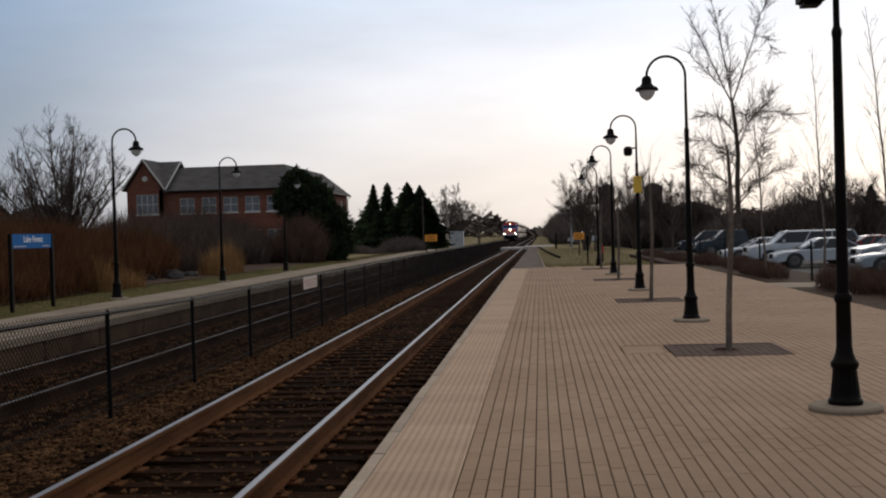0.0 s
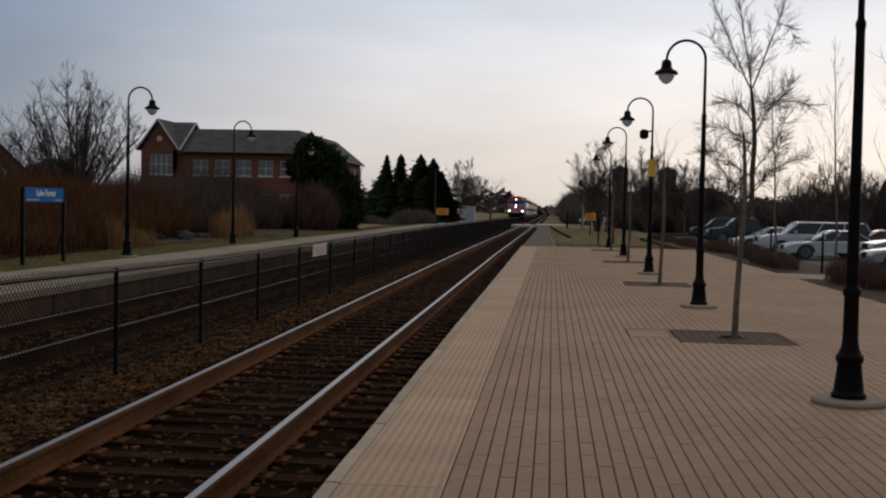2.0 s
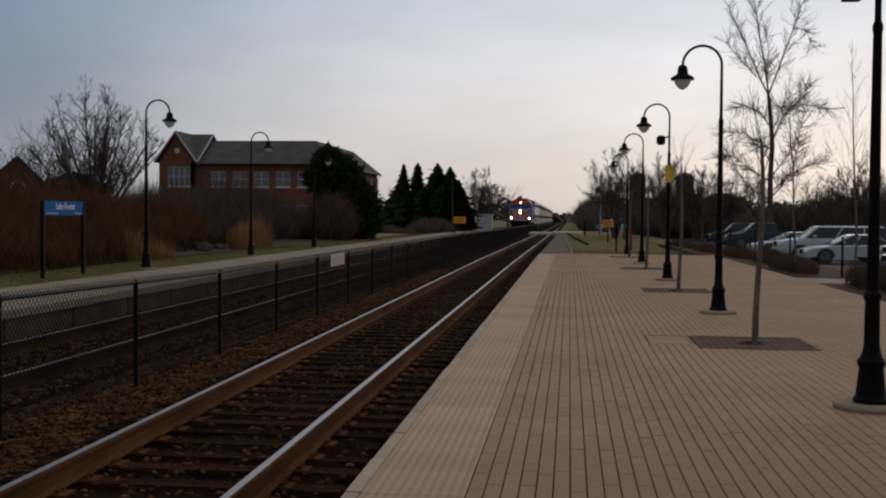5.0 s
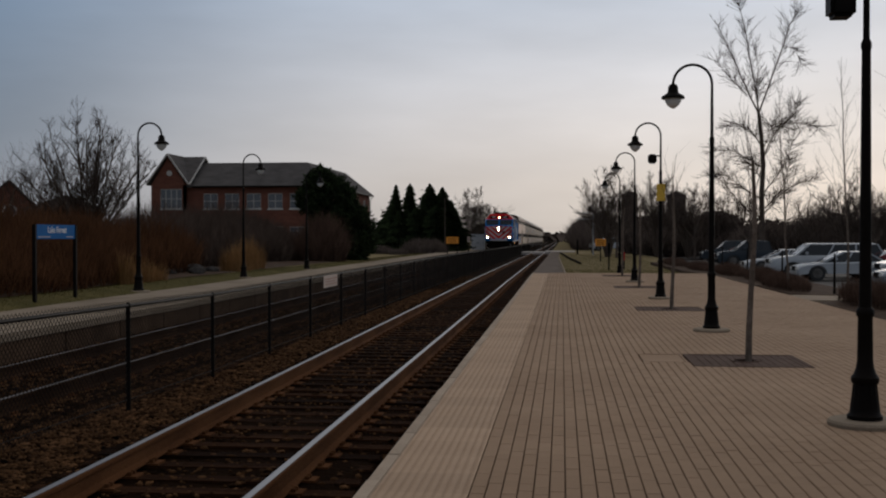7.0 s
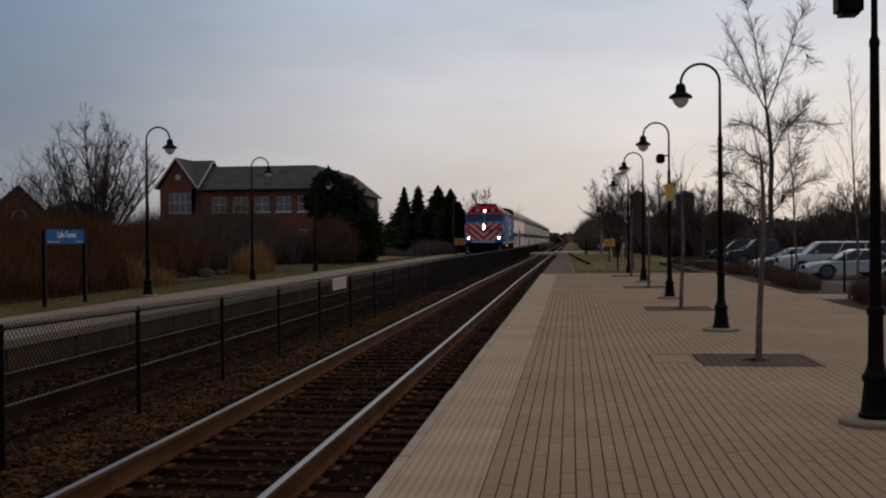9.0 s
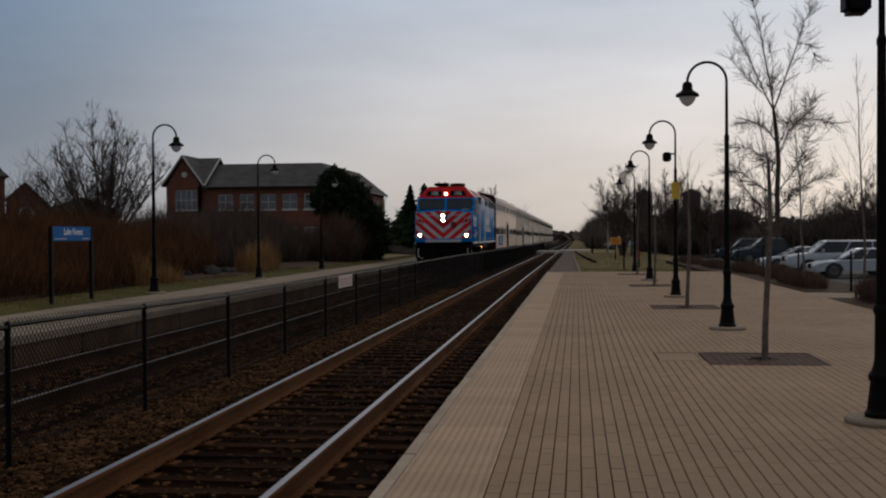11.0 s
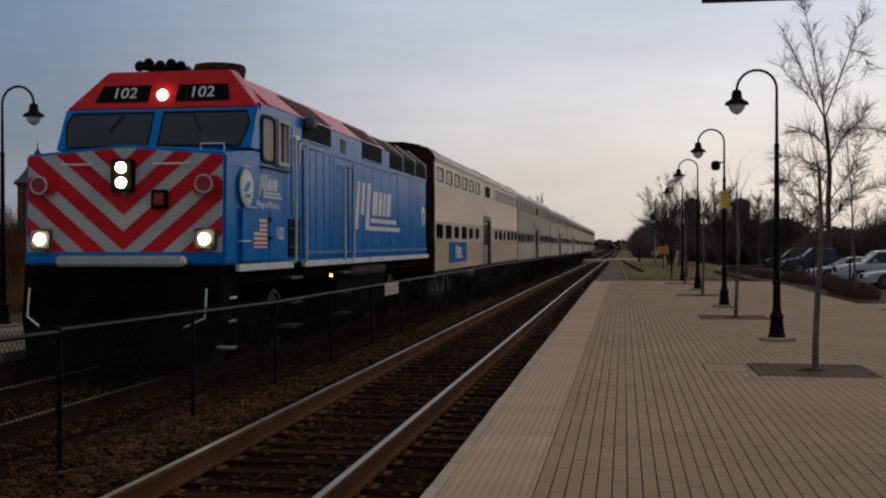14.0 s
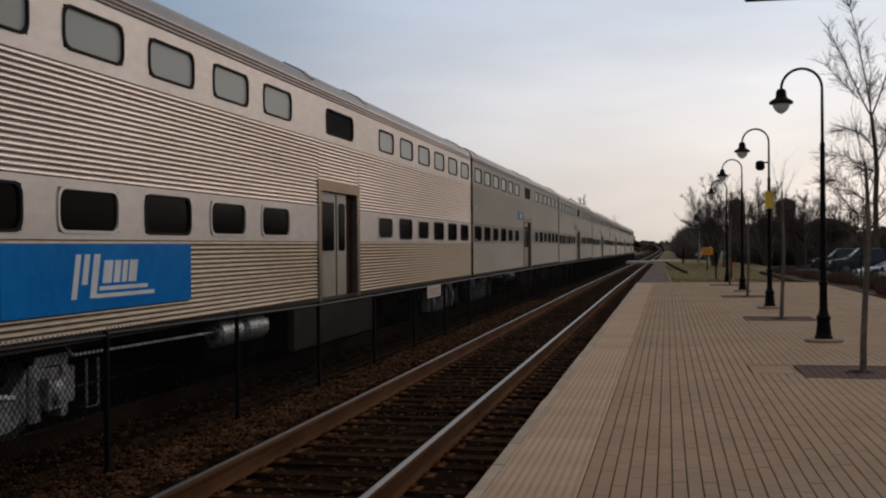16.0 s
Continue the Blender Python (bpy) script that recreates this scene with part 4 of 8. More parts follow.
def great_tree():
    """Mature tree beyond the car park: high fork into steep limbs, long arching lower boughs, fine hanging twigs."""
    rng = random.Random(11)
    K = 6.2                                   # the boughs below are laid out on a sixth of their true size
    foot = 1.27
    t = thing("bare_tree", "tall dark bare deciduous tree standing beyond the car park", "tree", pose(2.40 * K, 14.88 * K, 1.611 + K * (foot - 1.611 - 0.02)), "street trees")
    g, tw = G(), G()
    trunk = [(0.17, 0, foot), (0.17, 0, 1.6), (0.16, 0, 2.15), (0.18, 0, 2.55), (0.15, 0, 2.95), (0.12, 0, 3.21)]
    g.tube(trunk, [0.042, 0.036, 0.034, 0.031, 0.027, 0.022], 10, caps=False)
    fork = trunk[-1]
    limbs = [([fork, (0.03, 0.04, 3.40), (-0.12, 0.1, 3.78), (-0.28, 0.14, 4.16), (-0.42, 0.18, 4.46)], 0.017, 26),
             ([fork, (0.08, -0.03, 3.50), (0.0, -0.1, 3.85), (-0.06, -0.13, 4.2), (-0.14, -0.18, 4.50), (-0.22, -0.2, 4.74)], 0.016, 26),
             ([fork, (0.20, 0.02, 3.42), (0.32, 0.06, 3.75), (0.44, 0.04, 4.1), (0.52, 0.05, 4.35), (0.60, 0.02, 4.52)], 0.017, 28),
             ([fork, (0.12, 0.14, 3.5), (0.16, 0.28, 3.85), (0.12, 0.36, 4.15)], 0.011, 16),
             ([(-0.02, 0.06, 3.45), (-0.2, 0.12, 3.66), (-0.42, 0.1, 3.92)], 0.009, 14),
             ([(0.44, 0.04, 4.08), (0.55, -0.05, 4.02), (0.66, -0.1, 3.80)], 0.007, 12)]
    boughs = [([(0.17, 0, 2.5), (0.03, 0.02, 2.60), (-0.19, 0.05, 2.73), (-0.42, 0.04, 2.74)], 0.014, 20),
              ([(0.15, 0, 2.8), (0.02, -0.05, 2.97), (-0.16, -0.1, 3.06), (-0.34, -0.12, 3.04)], 0.012, 20),
              ([(0.17, 0, 2.62), (0.32, 0.03, 2.95), (0.44, 0.08, 3.07), (0.56, 0.1, 3.18), (0.62, 0.12, 3.36)], 0.014, 24),
              ([(0.32, 0.03, 2.95), (0.5, -0.02, 3.08), (0.7, -0.05, 3.07), (0.86, -0.05, 3.0)], 0.008, 14),
              ([(0.16, 0, 2.15), (0.35, -0.05, 2.4), (0.5, -0.1, 2.72), (0.56, -0.12, 3.0)], 0.012, 20),
              ([(0.16, 0, 2.1), (-0.1, -0.1, 2.25), (-0.33, -0.15, 2.42), (-0.5, -0.2, 2.40)], 0.013, 22),
              ([(0.15, 0, 2.35), (0.1, 0.3, 2.55), (0.05, 0.5, 2.62)], 0.009, 14),
              ([(0.15, 0, 2.7), (0.2, -0.3, 2.9), (0.22, -0.5, 3.05)], 0.009, 14),
              ([(0.16, 0, 1.95), (0.36, 0.1, 2.12), (0.62, 0.1, 2.3), (0.86, 0.12, 2.36)], 0.013, 22),
              ([(0.16, 0, 1.85), (-0.05, 0.1, 2.0), (-0.22, 0.1, 2.2), (-0.36, 0.1, 2.5)], 0.011, 20),
              ([(0.17, 0, 1.9), (0.3, -0.1, 2.05), (0.42, -0.1, 2.3), (0.5, -0.1, 2.6)], 0.011, 20)]
    for pts, r, n in limbs:
        limb(g, tw, rng, pts, r, n * 3, 0.21)
    for pts, r, n in boughs:
        limb(g, tw, rng, pts, r, n * 4, 0.21, droop=-0.2)
    for k in (g, tw):
        k.v = [(x * K, y * K, (z - foot) * K) for x, y, z in k.v]
    part("trunk", g, "bark", t, smooth=True, fix=False)
    part("crown", tw, "twig", t, fix=False)


def shrub_mass(at, sx, sy, h, n, seed, label, material="shrub", name="shrub_thicket", r=0.012, category="shrub", kind="stuff"):
    """A thicket of many fine bare stems."""
    rs = np.random.RandomState(seed)
    a = rs.uniform(0, 6.2832, n)
    rr = np.sqrt(rs.rand(n))
    x, y = sx * rr * np.cos(a), sy * rr * np.sin(a)
    top = h * (0.55 + 0.45 * rs.rand(n)) * np.sqrt(np.maximum(0.08, 1 - 0.75 * rr ** 2.4)) * (0.82 + 0.18 * np.sin(x * 0.9 + seed) * np.cos(y * 0.7))
    z0 = top * rs.uniform(-0.02, 0.75, n)
    ln = np.minimum(h * 0.45, top - z0 + 0.1)
    tilt = rs.normal(0, 0.35, (n, 2))
    p0 = np.stack([x, y, z0], 1)
    p1 = p0 + np.stack([tilt[:, 0] * ln, tilt[:, 1] * ln, ln], 1)
    w = r * rs.uniform(0.6, 1.4, n)[:, None]
    b = rs.uniform(0, 6.2832, n)
    o1 = np.stack([np.cos(b), np.sin(b), 0 * b], 1) * w
    o2 = np.stack([np.cos(b + 2.1), np.sin(b + 2.1), 0 * b], 1) * w
    o3 = np.stack([np.cos(b + 4.2), np.sin(b + 4.2), 0 * b], 1) * w
    v = np.stack([p0 + o1, p0 + o2, p0 + o3, p1], 1)
    f = (np.array([(0, 1, 3), (1, 2, 3), (2, 0, 3)])[None] + 4 * np.arange(n)[:, None, None]).reshape(-1, 3)
    ob = new(name, triangles(name, v.reshape(-1, 3), f, material))
    ob.location = at
    return tagged(ob, label, category, "", kind)


def evergreen(at, height, radius, seed, label, n, leaf, group):
    """Trunk and a crown of drooping needle sprays with gaps."""
    t = thing("evergreen_tree", label, "evergreen tree", pose(*at), group)
    g = G()
    g.tube([(0, 0, -0.2), (0, 0, height * 0.9)], [radius * 0.09, 0.02], 8, caps=False)
    part("trunk", g, "bark", t, fix=False)
    rs = np.random.RandomState(seed)
    u = rs.rand(n)
    z = height * (0.03 + 0.97 * u)
    # tiers of boughs, narrow above, broad and open below
    tier = (z * 1.7 + 0.5 * np.sin(seed + z)) % 1.0
    prof = (1 - u) ** 0.78 * (0.62 + 0.5 * (1 - tier)) * (0.8 + 0.25 * np.sin(5 * u + seed))
    lobe = 1 + 0.08 * np.sin(z * 5.0 / height * 4 + rs.rand() * 6) + 0.32 * rs.randn(n)
    a = rs.uniform(0, 6.2832, n)
    lobe += 0.16 * np.sin(3 * a + z)
    rad = radius * prof * lobe * (0.45 + 0.55 * rs.rand(n) ** 0.4)
    c = np.stack([rad * np.cos(a), rad * np.sin(a), z], 1)
    out = np.stack([np.cos(a), np.sin(a), rs.uniform(-0.7, 0.5, n)], 1)
    side = np.stack([-np.sin(a), np.cos(a), rs.uniform(-0.4, 0.4, n)], 1)
    s = (leaf * (0.3 + 0.7 * (1 - u) ** 0.7) * rs.uniform(0.5, 1.3, n))[:, None]
    v = np.stack([c - out * s * 0.5 + side * s * 0.32, c - out * s * 0.5 - side * s * 0.32, c + out * s * 0.55, c + np.array([0, 0, 1.0]) * s * 0.35], 1)
    f = (np.array([(0, 1, 2), (0, 3, 2), (1, 3, 2)])[None] + 4 * np.arange(n)[:, None, None]).reshape(-1, 3)
    part("crown", triangles("crown", v.reshape(-1, 3), f, "needle"), "needle", t, fix=False)
    return t


def grass_clump(at, r, h, n, seed, label):
    rs = np.random.RandomState(seed)
    a = rs.uniform(0, 6.2832, n)
    rr = r * 0.85 * np.sqrt(rs.rand(n))
    b = np.stack([rr * np.cos(a), rr * np.sin(a), 0 * a], 1)
    q = rs.rand(n)
    a2 = a + rs.normal(0, 0.9, n)
    l = h * rs.uniform(0.35, 1.1, n) * (1 - 0.4 * (rr / r) ** 2) * (0.85 + 0.25 * np.sin(3 * a + seed))
    o = q * r * 0.6
    tip = b + np.stack([np.cos(a2) * o, np.sin(a2) * o, l], 1)
    mid = b + np.stack([np.cos(a2) * o * 0.4, np.sin(a2) * o * 0.4, l * 0.6], 1)
    sd = np.stack([-np.sin(a), np.cos(a), 0 * a], 1) * 0.007
    v = np.stack([b - sd, b + sd, mid + sd, mid - sd, tip], 1)
    tri = (np.array([(0, 1, 2), (0, 2, 3), (3, 2, 4)])[None] + 5 * np.arange(n)[:, None, None]).reshape(-1, 3)
    ob = new("ornamental_grass", triangles("ornamental_grass", v.reshape(-1, 3), tri, "blade"))
    ob.location = at
    return tagged(ob, label, "grass clump", "grass clumps by the hedge")


# behind the far platform: russet hedge, grasses, evergreens, bare trees
shrub_mass((-15.5, 27, 0.1), 3.2, 9, 2.4, 17000, 21, "dense russet bare hedge behind the far platform")
shrub_mass((-17.0, 38, 0.1), 3.6, 8, 3.1, 17000, 22, "dense russet bare hedge beside the station sign")
shrub_mass((-21.0, 33, 0.1), 5.0, 16, 3.7, 20000, 23, "tall russet bare thicket behind the hedge")
shrub_mass((-17.5, 50, 0.1), 3.4, 6, 3.5, 12000, 24, "grey-brown bare shrubs in front of the brick house", "greystem")
shrub_mass((-20.5, 62, 0.1), 4.8, 9, 4.4, 17000, 25, "grey-brown bare shrubs in front of the brick house", "greystem")
shrub_mass((-27.0, 60, 0.1), 6.0, 9, 3.9, 14000, 27, "tall russet bare thicket under the spreading tree")
shrub_mass((-13.5, 61.8, 0.1), 1.5, 2.2, 3.3, 6000, 26, "purple-brown bare shrub before the dark evergreen", "hedge")
shrub_mass((-16.4, 59.5, 0.1), 1.9, 4.5, 3.5, 8000, 28, "grey-brown bare shrubs in front of the brick house", "greystem")
for i, (x, y, r, h, n, lb) in enumerate(((-12.5, 31.4, 0.55, 1.15, 620, "tawny dry ornamental grass by the lamp"), (-12.6, 32.6, 0.5, 1.0, 480, "low tawny dry ornamental grass"),
                                        (-12.6, 33.9, 0.45, 0.75, 380, "low tawny dry ornamental grass"),
                                        (-12.7, 42.6, 0.6, 1.3, 620, "tall tawny dry ornamental grass by the hedge"), (-12.8, 43.9, 0.65, 1.5, 700, "tall tawny dry ornamental grass by the hedge"),
                                        (-12.9, 45.2, 0.65, 1.55, 700, "tall tawny dry ornamental grass by the hedge"), (-13.0, 46.6, 0.6, 1.4, 620, "tall tawny dry ornamental grass by the hedge"),
                                        (-12.6, 21.0, 0.6, 1.2, 600, "tawny dry ornamental grass beside the hedge"), (-12.7, 22.3, 0.6, 1.05, 600, "tawny dry ornamental grass beside the hedge"))):
    grass_clump((x, y, 0.15), r, h, n, 31 + i, lb)
def evergreen_mass(at, lobes, seed, label, n=15000, leaf=0.26):
    """One old many-stemmed evergreen: overlapping rounded masses of needle sprays on leaning stems."""
    t = thing("evergreen_tree", label, "evergreen tree", pose(*at), "evergreens")
    g = G()
    for cx, cy, cz, rx, ry, rz in lobes:
        g.tube([(0.3 * cx, 0.3 * cy, -0.2), (0.7 * cx, 0.7 * cy, cz * 0.55), (cx, cy, cz + rz * 0.5)], [0.13, 0.09, 0.02], 7, caps=False)
    part("trunk", g, "bark", t, fix=False)
    rs = np.random.RandomState(seed)
    area = np.array([b[3] * b[5] for b in lobes])
    k = rs.choice(len(lobes), n, p=area / area.sum())
    lb = np.array(lobes)[k]
    d = rs.randn(n, 3)
    d /= np.linalg.norm(d, axis=1)[:, None]
    bumps = 1 + 0.13 * np.sin(4.3 * d[:, 0] * 2 + k) * np.sin(5.1 * d[:, 2] * 2 + 2 * k) + 0.09 * rs.randn(n)
    c = lb[:, :3] + d * lb[:, 3:] * (bumps * (0.55 + 0.45 * rs.rand(n) ** 0.35))[:, None]
    c[:, 2] = np.maximum(c[:, 2], 0.12 + 0.2 * rs.rand(n))
    out = d + rs.normal(0, 0.45, (n, 3)) + np.array([0, 0, 0.25])
    out /= np.linalg.norm(out, axis=1)[:, None]
    side = np.cross(out, rs.randn(n, 3))
    side /= np.linalg.norm(side, axis=1)[:, None]
    s = (leaf * rs.uniform(0.4, 1.25, n))[:, None]
    v = np.stack([c - out * s * 0.5 + side * s * 0.26, c - out * s * 0.5 - side * s * 0.26, c + out * s * 0.8, c + np.cross(out, side) * s * 0.25], 1)
    f = (np.array([(0, 1, 2), (0, 3, 2), (1, 3, 2)])[None] + 4 * np.arange(n)[:, None, None]).reshape(-1, 3)
    part("crown", triangles("crown", v.reshape(-1, 3), f, "needle"), "needle", t, fix=False)
    return t


evergreen_mass((-13.6, 66.5, 0), ((0.72, 0, 1.95, 1.58, 1.6, 2.0), (-0.2, 0.3, 3.45, 1.45, 1.5, 1.62), (-0.85, 0.2, 4.7, 0.95, 1.0, 1.02), (-1.5, 0.1, 3.85, 0.85, 0.9, 0.85), (1.1, -0.2, 1.1, 1.35, 1.3, 1.1)),
               41, "large dark green evergreen with a rounded leaning crown")
for i, (x, y, h, r) in enumerate(((-17.0, 112, 5.2, 2.3), (-16.0, 108, 6.6, 2.0), (-14.9, 110, 6.8, 2.1), (-13.6, 113, 5.8, 2.3), (-12.7, 108, 6.7, 2.1), (-11.8, 111, 6.5, 2.2), (-11.2, 114, 5.3, 1.6), (-11.0, 117, 4.4, 1.2), (-15.4, 107, 4.2, 2.2), (-13.8, 107, 4.4, 2.3), (-12.0, 107, 4.6, 2.2))):
    evergreen((x, y, -0.1), h, r, 50 + i, "dark pointed spruce in a close row", 6500, 0.5, "row of evergreens")
for i, (x, y, r, h) in enumerate(((-12.6, 98, 1.5, 1.7), (-11.4, 99, 1.3, 1.6), (-15.2, 95, 1.0, 1.0), (-13.4, 92, 0.8, 0.8))):
    shrub_mass((x, y, -0.05), r, r, h, 2600, 70 + i, "clipped round grey-brown shrub on the verge", "woods", "round_shrub", 0.02, "shrub", "")

def vase_tree(at, height, spread, stems, seed, label, r=0.11, tmin=0.0075, kids=(5, 6), twigs=12, wood="twig", group="bare trees"):
    """Many stems that part low down and arch up and outwards into a broad round crown."""
    rng = random.Random(seed)
    t = thing("bare_tree", label, "tree", pose(*at), group)
    g, tw = G(), G()
    for k in range(stems):
        a = 2.399 * k + rng.uniform(-0.3, 0.3)
        out = spread * math.sqrt((k + 0.5) / stems)
        top = height * (0.96 - 0.40 * (out / spread) ** 2) * rng.uniform(0.94, 1.02)
        end = Vector((out * math.cos(a), out * math.sin(a), top))
        mid = Vector((end.x * 0.45, end.y * 0.45, top * 0.5))
        base = Vector((0.12 * math.cos(a), 0.12 * math.sin(a), 0.0))
        pts = [base.lerp(mid, 2 * f).lerp(mid.lerp(end, 2 * f - 1), f) if 0 < f < 1 else (base if f == 0 else end) for f in (0, 0.2, 0.4, 0.6, 0.8, 1.0)]
        g.tube(pts, [r * (1 - 0.88 * f) for f in (0, 0.2, 0.4, 0.6, 0.8, 1.0)], 6, caps=False)
        for _ in range(twigs):
            f = rng.uniform(0.22, 1.0) * 5
            i = min(int(f), 4)
            d = (pts[i + 1] - pts[i]).normalized()
            side = Vector((rng.uniform(-1, 1), rng.uniform(-1, 1), rng.uniform(-0.1, 0.6))).normalized()
            grow(g, tw, rng, pts[i].lerp(pts[i + 1], f - i), (d * 0.6 + side * 0.55).normalized(), height * 0.26 * rng.uniform(0.6, 1.2) * (1.25 - 0.15 * f), r * 0.22, 2, 0.47, 0.12, 4, kids, 0.56, tmin)
    part("trunk", g, "bark", t, smooth=True, fix=False)
    part("crown", tw, wood, t, fix=False)
    return t


vase_tree((-26.3, 60.4, 0.2), 8.2, 4.2, 15, 5, "wide spreading bare deciduous tree behind the hedge", 0.13, 0.0095)
bare_tree((-30.6, 63, 0.2), 5.6, "small bare deciduous tree behind the hedge", 6, 0.3, 0.11, 0.55, 3, 8, kids=(6, 8))
bare_tree((-36.0, 70, 0.2), 5.0, "small bare deciduous tree behind the hedge", 7, 0.3, 0.11, 0.55, 3, 8, kids=(6, 8))
vase_tree((-11.8, 152, -0.3), 8.2, 3.3, 9, 8, "far bare round-crowned tree by the line", 0.11, 0.015, twigs=16, wood="woods")
vase_tree((-18.6, 128, -0.2), 6.2, 2.4, 7, 9, "far bare tree between house and evergreens", 0.10, 0.013, wood="woods")
bare_tree((-9.6, 175, -0.3), 5.5, "far bare tree by the line", 10, 0.3, 0.12, 0.6, 3, 8, kids=(5, 7))

# right side: saplings in the beds, bare street trees, far woods
def sapling(at, height, lean, seed, r=0.035):
    """A straight leader to the very top with short steep side shoots."""
    rng = random.Random(seed)
    t = thing("bare_tree", "slender upright bare sapling in the planting bed", "tree", pose(*at), "saplings")
    g, tw = G(), G()
    n = 8
    pts = [Vector((lean * (i / n) ** 1.3 + rng.uniform(-0.03, 0.03), rng.uniform(-0.03, 0.03), height * i / n - (0.1 if i == 0 else 0))) for i in range(n + 1)]
    g.tube(pts, [r * (1 - 0.9 * i / n) for i in range(n + 1)], 7, caps=False)
    for k in range(26):
        f = (0.24 + 0.70 * k / 25) * n
        i = min(int(f), n - 1)
        a = 2.399 * k
        d = Vector((0.55 * math.cos(a), 0.55 * math.sin(a), 1.0)).normalized()
        grow(g, tw, rng, pts[i].lerp(pts[i + 1], f - i), d, height * 0.27 * (1.12 - f / n) * rng.uniform(0.75, 1.2), max(r * 0.3 * (1.1 - f / n), 0.005), 1, 0.4, 0.35, 4, (3, 5), 0.45, 0.004)
    part("trunk", g, "palebark", t, smooth=True, fix=False)
    part("crown", tw, "twig", t, fix=False)


for x, y, h, lean, r in ((6.7, 34.5, 6.3, -0.3, 0.038), (9.3, 38.0, 7.5, -0.25, 0.045), (7.1, 23.5, 6.0, -0.4, 0.036)):
    sapling((x, y, -0.05), h, lean, int(80 + x), r)
for x, y, h, w in ((4.0, 100, 7.9, 3.0), (8.4, 101, 7.4, 2.8), (11.4, 104, 6.6, 2.6), (19.6, 80, 6.0, 2.6), (27.0, 96, 5.6, 2.6), (23.4, 92, 5.6, 2.4), (14.6, 108, 6.4, 2.6)):
    vase_tree((x, y, fall(y) - 0.2), h, w, 8, int(x * 7), "dense bare grey tree beyond the car park", 0.12, 0.012, wood="woods", group="street trees")
for x, y, h, r in ((28.2, 99, 5.2, 1.6), (30.8, 98, 7.0, 1.9), (26.4, 101, 4.9, 1.5)):
    evergreen((x, y, -0.5), h, r, int(x), "dark spruce beyond the car park", 4200, 0.42, "evergreens by the car park")
for i, (x, y, h) in enumerate(((4.6, 96, 5.0), (6.6, 104, 6.6), (9.0, 112, 6.4), (11.5, 100, 5.0), (14.5, 118, 6.4), (17.0, 108, 5.0), (3.4, 128, 5.6), (20.0, 96, 4.8),
                               (24.0, 90, 4.4), (13.0, 80, 4.4), (6.0, 140, 6.8), (28.0, 100, 5.0), (33.0, 104, 5.0))):
    bare_tree((x, y, fall(y) - 0.1), h, "bare grey street tree beyond the car park", 100 + i, 0.35, 0.11, 0.55, 3, 7, kids=(5, 7), group="street trees", lo=0.35)
great_tree()
for i, (x, y, sx, sy, h, n) in enumerate(((7.4, 232, 4.2, 18, 9.8, 8000), (9.8, 128, 3.0, 10, 5.0, 6000), (12, 110, 5, 4, 3.9, 8000), (10.6, 124, 4, 6, 6.0, 9000), (14, 132, 4, 5, 6.2, 9000), (24, 100, 9, 5, 5.0, 15000),
                                          (38, 108, 10, 5, 5.8, 15000), (55, 110, 12, 6, 6.2, 15000), (3.3, 175, 1.8, 20, 5.5, 5000), (4.0, 215, 2.4, 40, 7.0, 8000), (5.2, 300, 3.2, 60, 8.5, 9000), (7.0, 400, 4.0, 60, 9.0, 7000), (15, 215, 5, 45, 7.5, 8000))):
    shrub_mass((x, y, fall(y) - 0.1), sx, sy, h, n, 130 + i, "dense dark belt of bare woods beyond the car park", "woods", "bare_woods", 0.05, "woods")
for i, (x, y, sx, sy, h) in enumerate(((6.9, 36, 0.5, 3.0, 0.6), (7.3, 42, 0.5, 3.0, 0.55), (7.0, 48, 0.5, 3.0, 0.5), (6.6, 55, 0.5, 4, 0.42), (7.2, 27.2, 0.6, 2.0, 0.75),
                                       (8.0, 24.5, 0.8, 2.2, 0.85), (7.4, 21.0, 0.7, 2.0, 0.8), (9.0, 28, 0.8, 1.5, 0.8), (6.3, 64, 0.5, 5, 0.42))):
    shrub_mass((x, y, -0.03), sx, sy, h * 1.2, 2600, 150 + i, "low bare twiggy hedge in the mulch bed", "hedge", "low_hedge", 0.006, "hedge", "")


for i, (x, y, r) in enumerate(((-13.0, 39.2, 0.30), (-13.5, 40.3, 0.38), (-13.2, 41.4, 0.26), (-14.0, 39.6, 0.3), (-13.7, 38.3, 0.24))):
    rng = random.Random(60 + i)
    bm = bmesh.new()
    bmesh.ops.create_icosphere(bm, subdivisions=3, radius=r)
    for v in bm.verts:
        q = v.co.normalized()
        v.co *= 1 + 0.35 * noise.noise(q * 1.6 + Vector((i * 5.0, 0, 0))) + 0.10 * noise.noise(q * 5)
        v.co.z *= 0.62
    me = bpy.data.meshes.new("boulder")
    bm.to_mesh(me)
    bm.free()
    me.shade_smooth()
    ob = part("boulder", me, "boulder", None, "low grey boulder in the planting bed")
    ob.location = (x, y, 0.22 + 0.3 * r)
    tagged(ob, "", "boulder", "boulders in the bed")


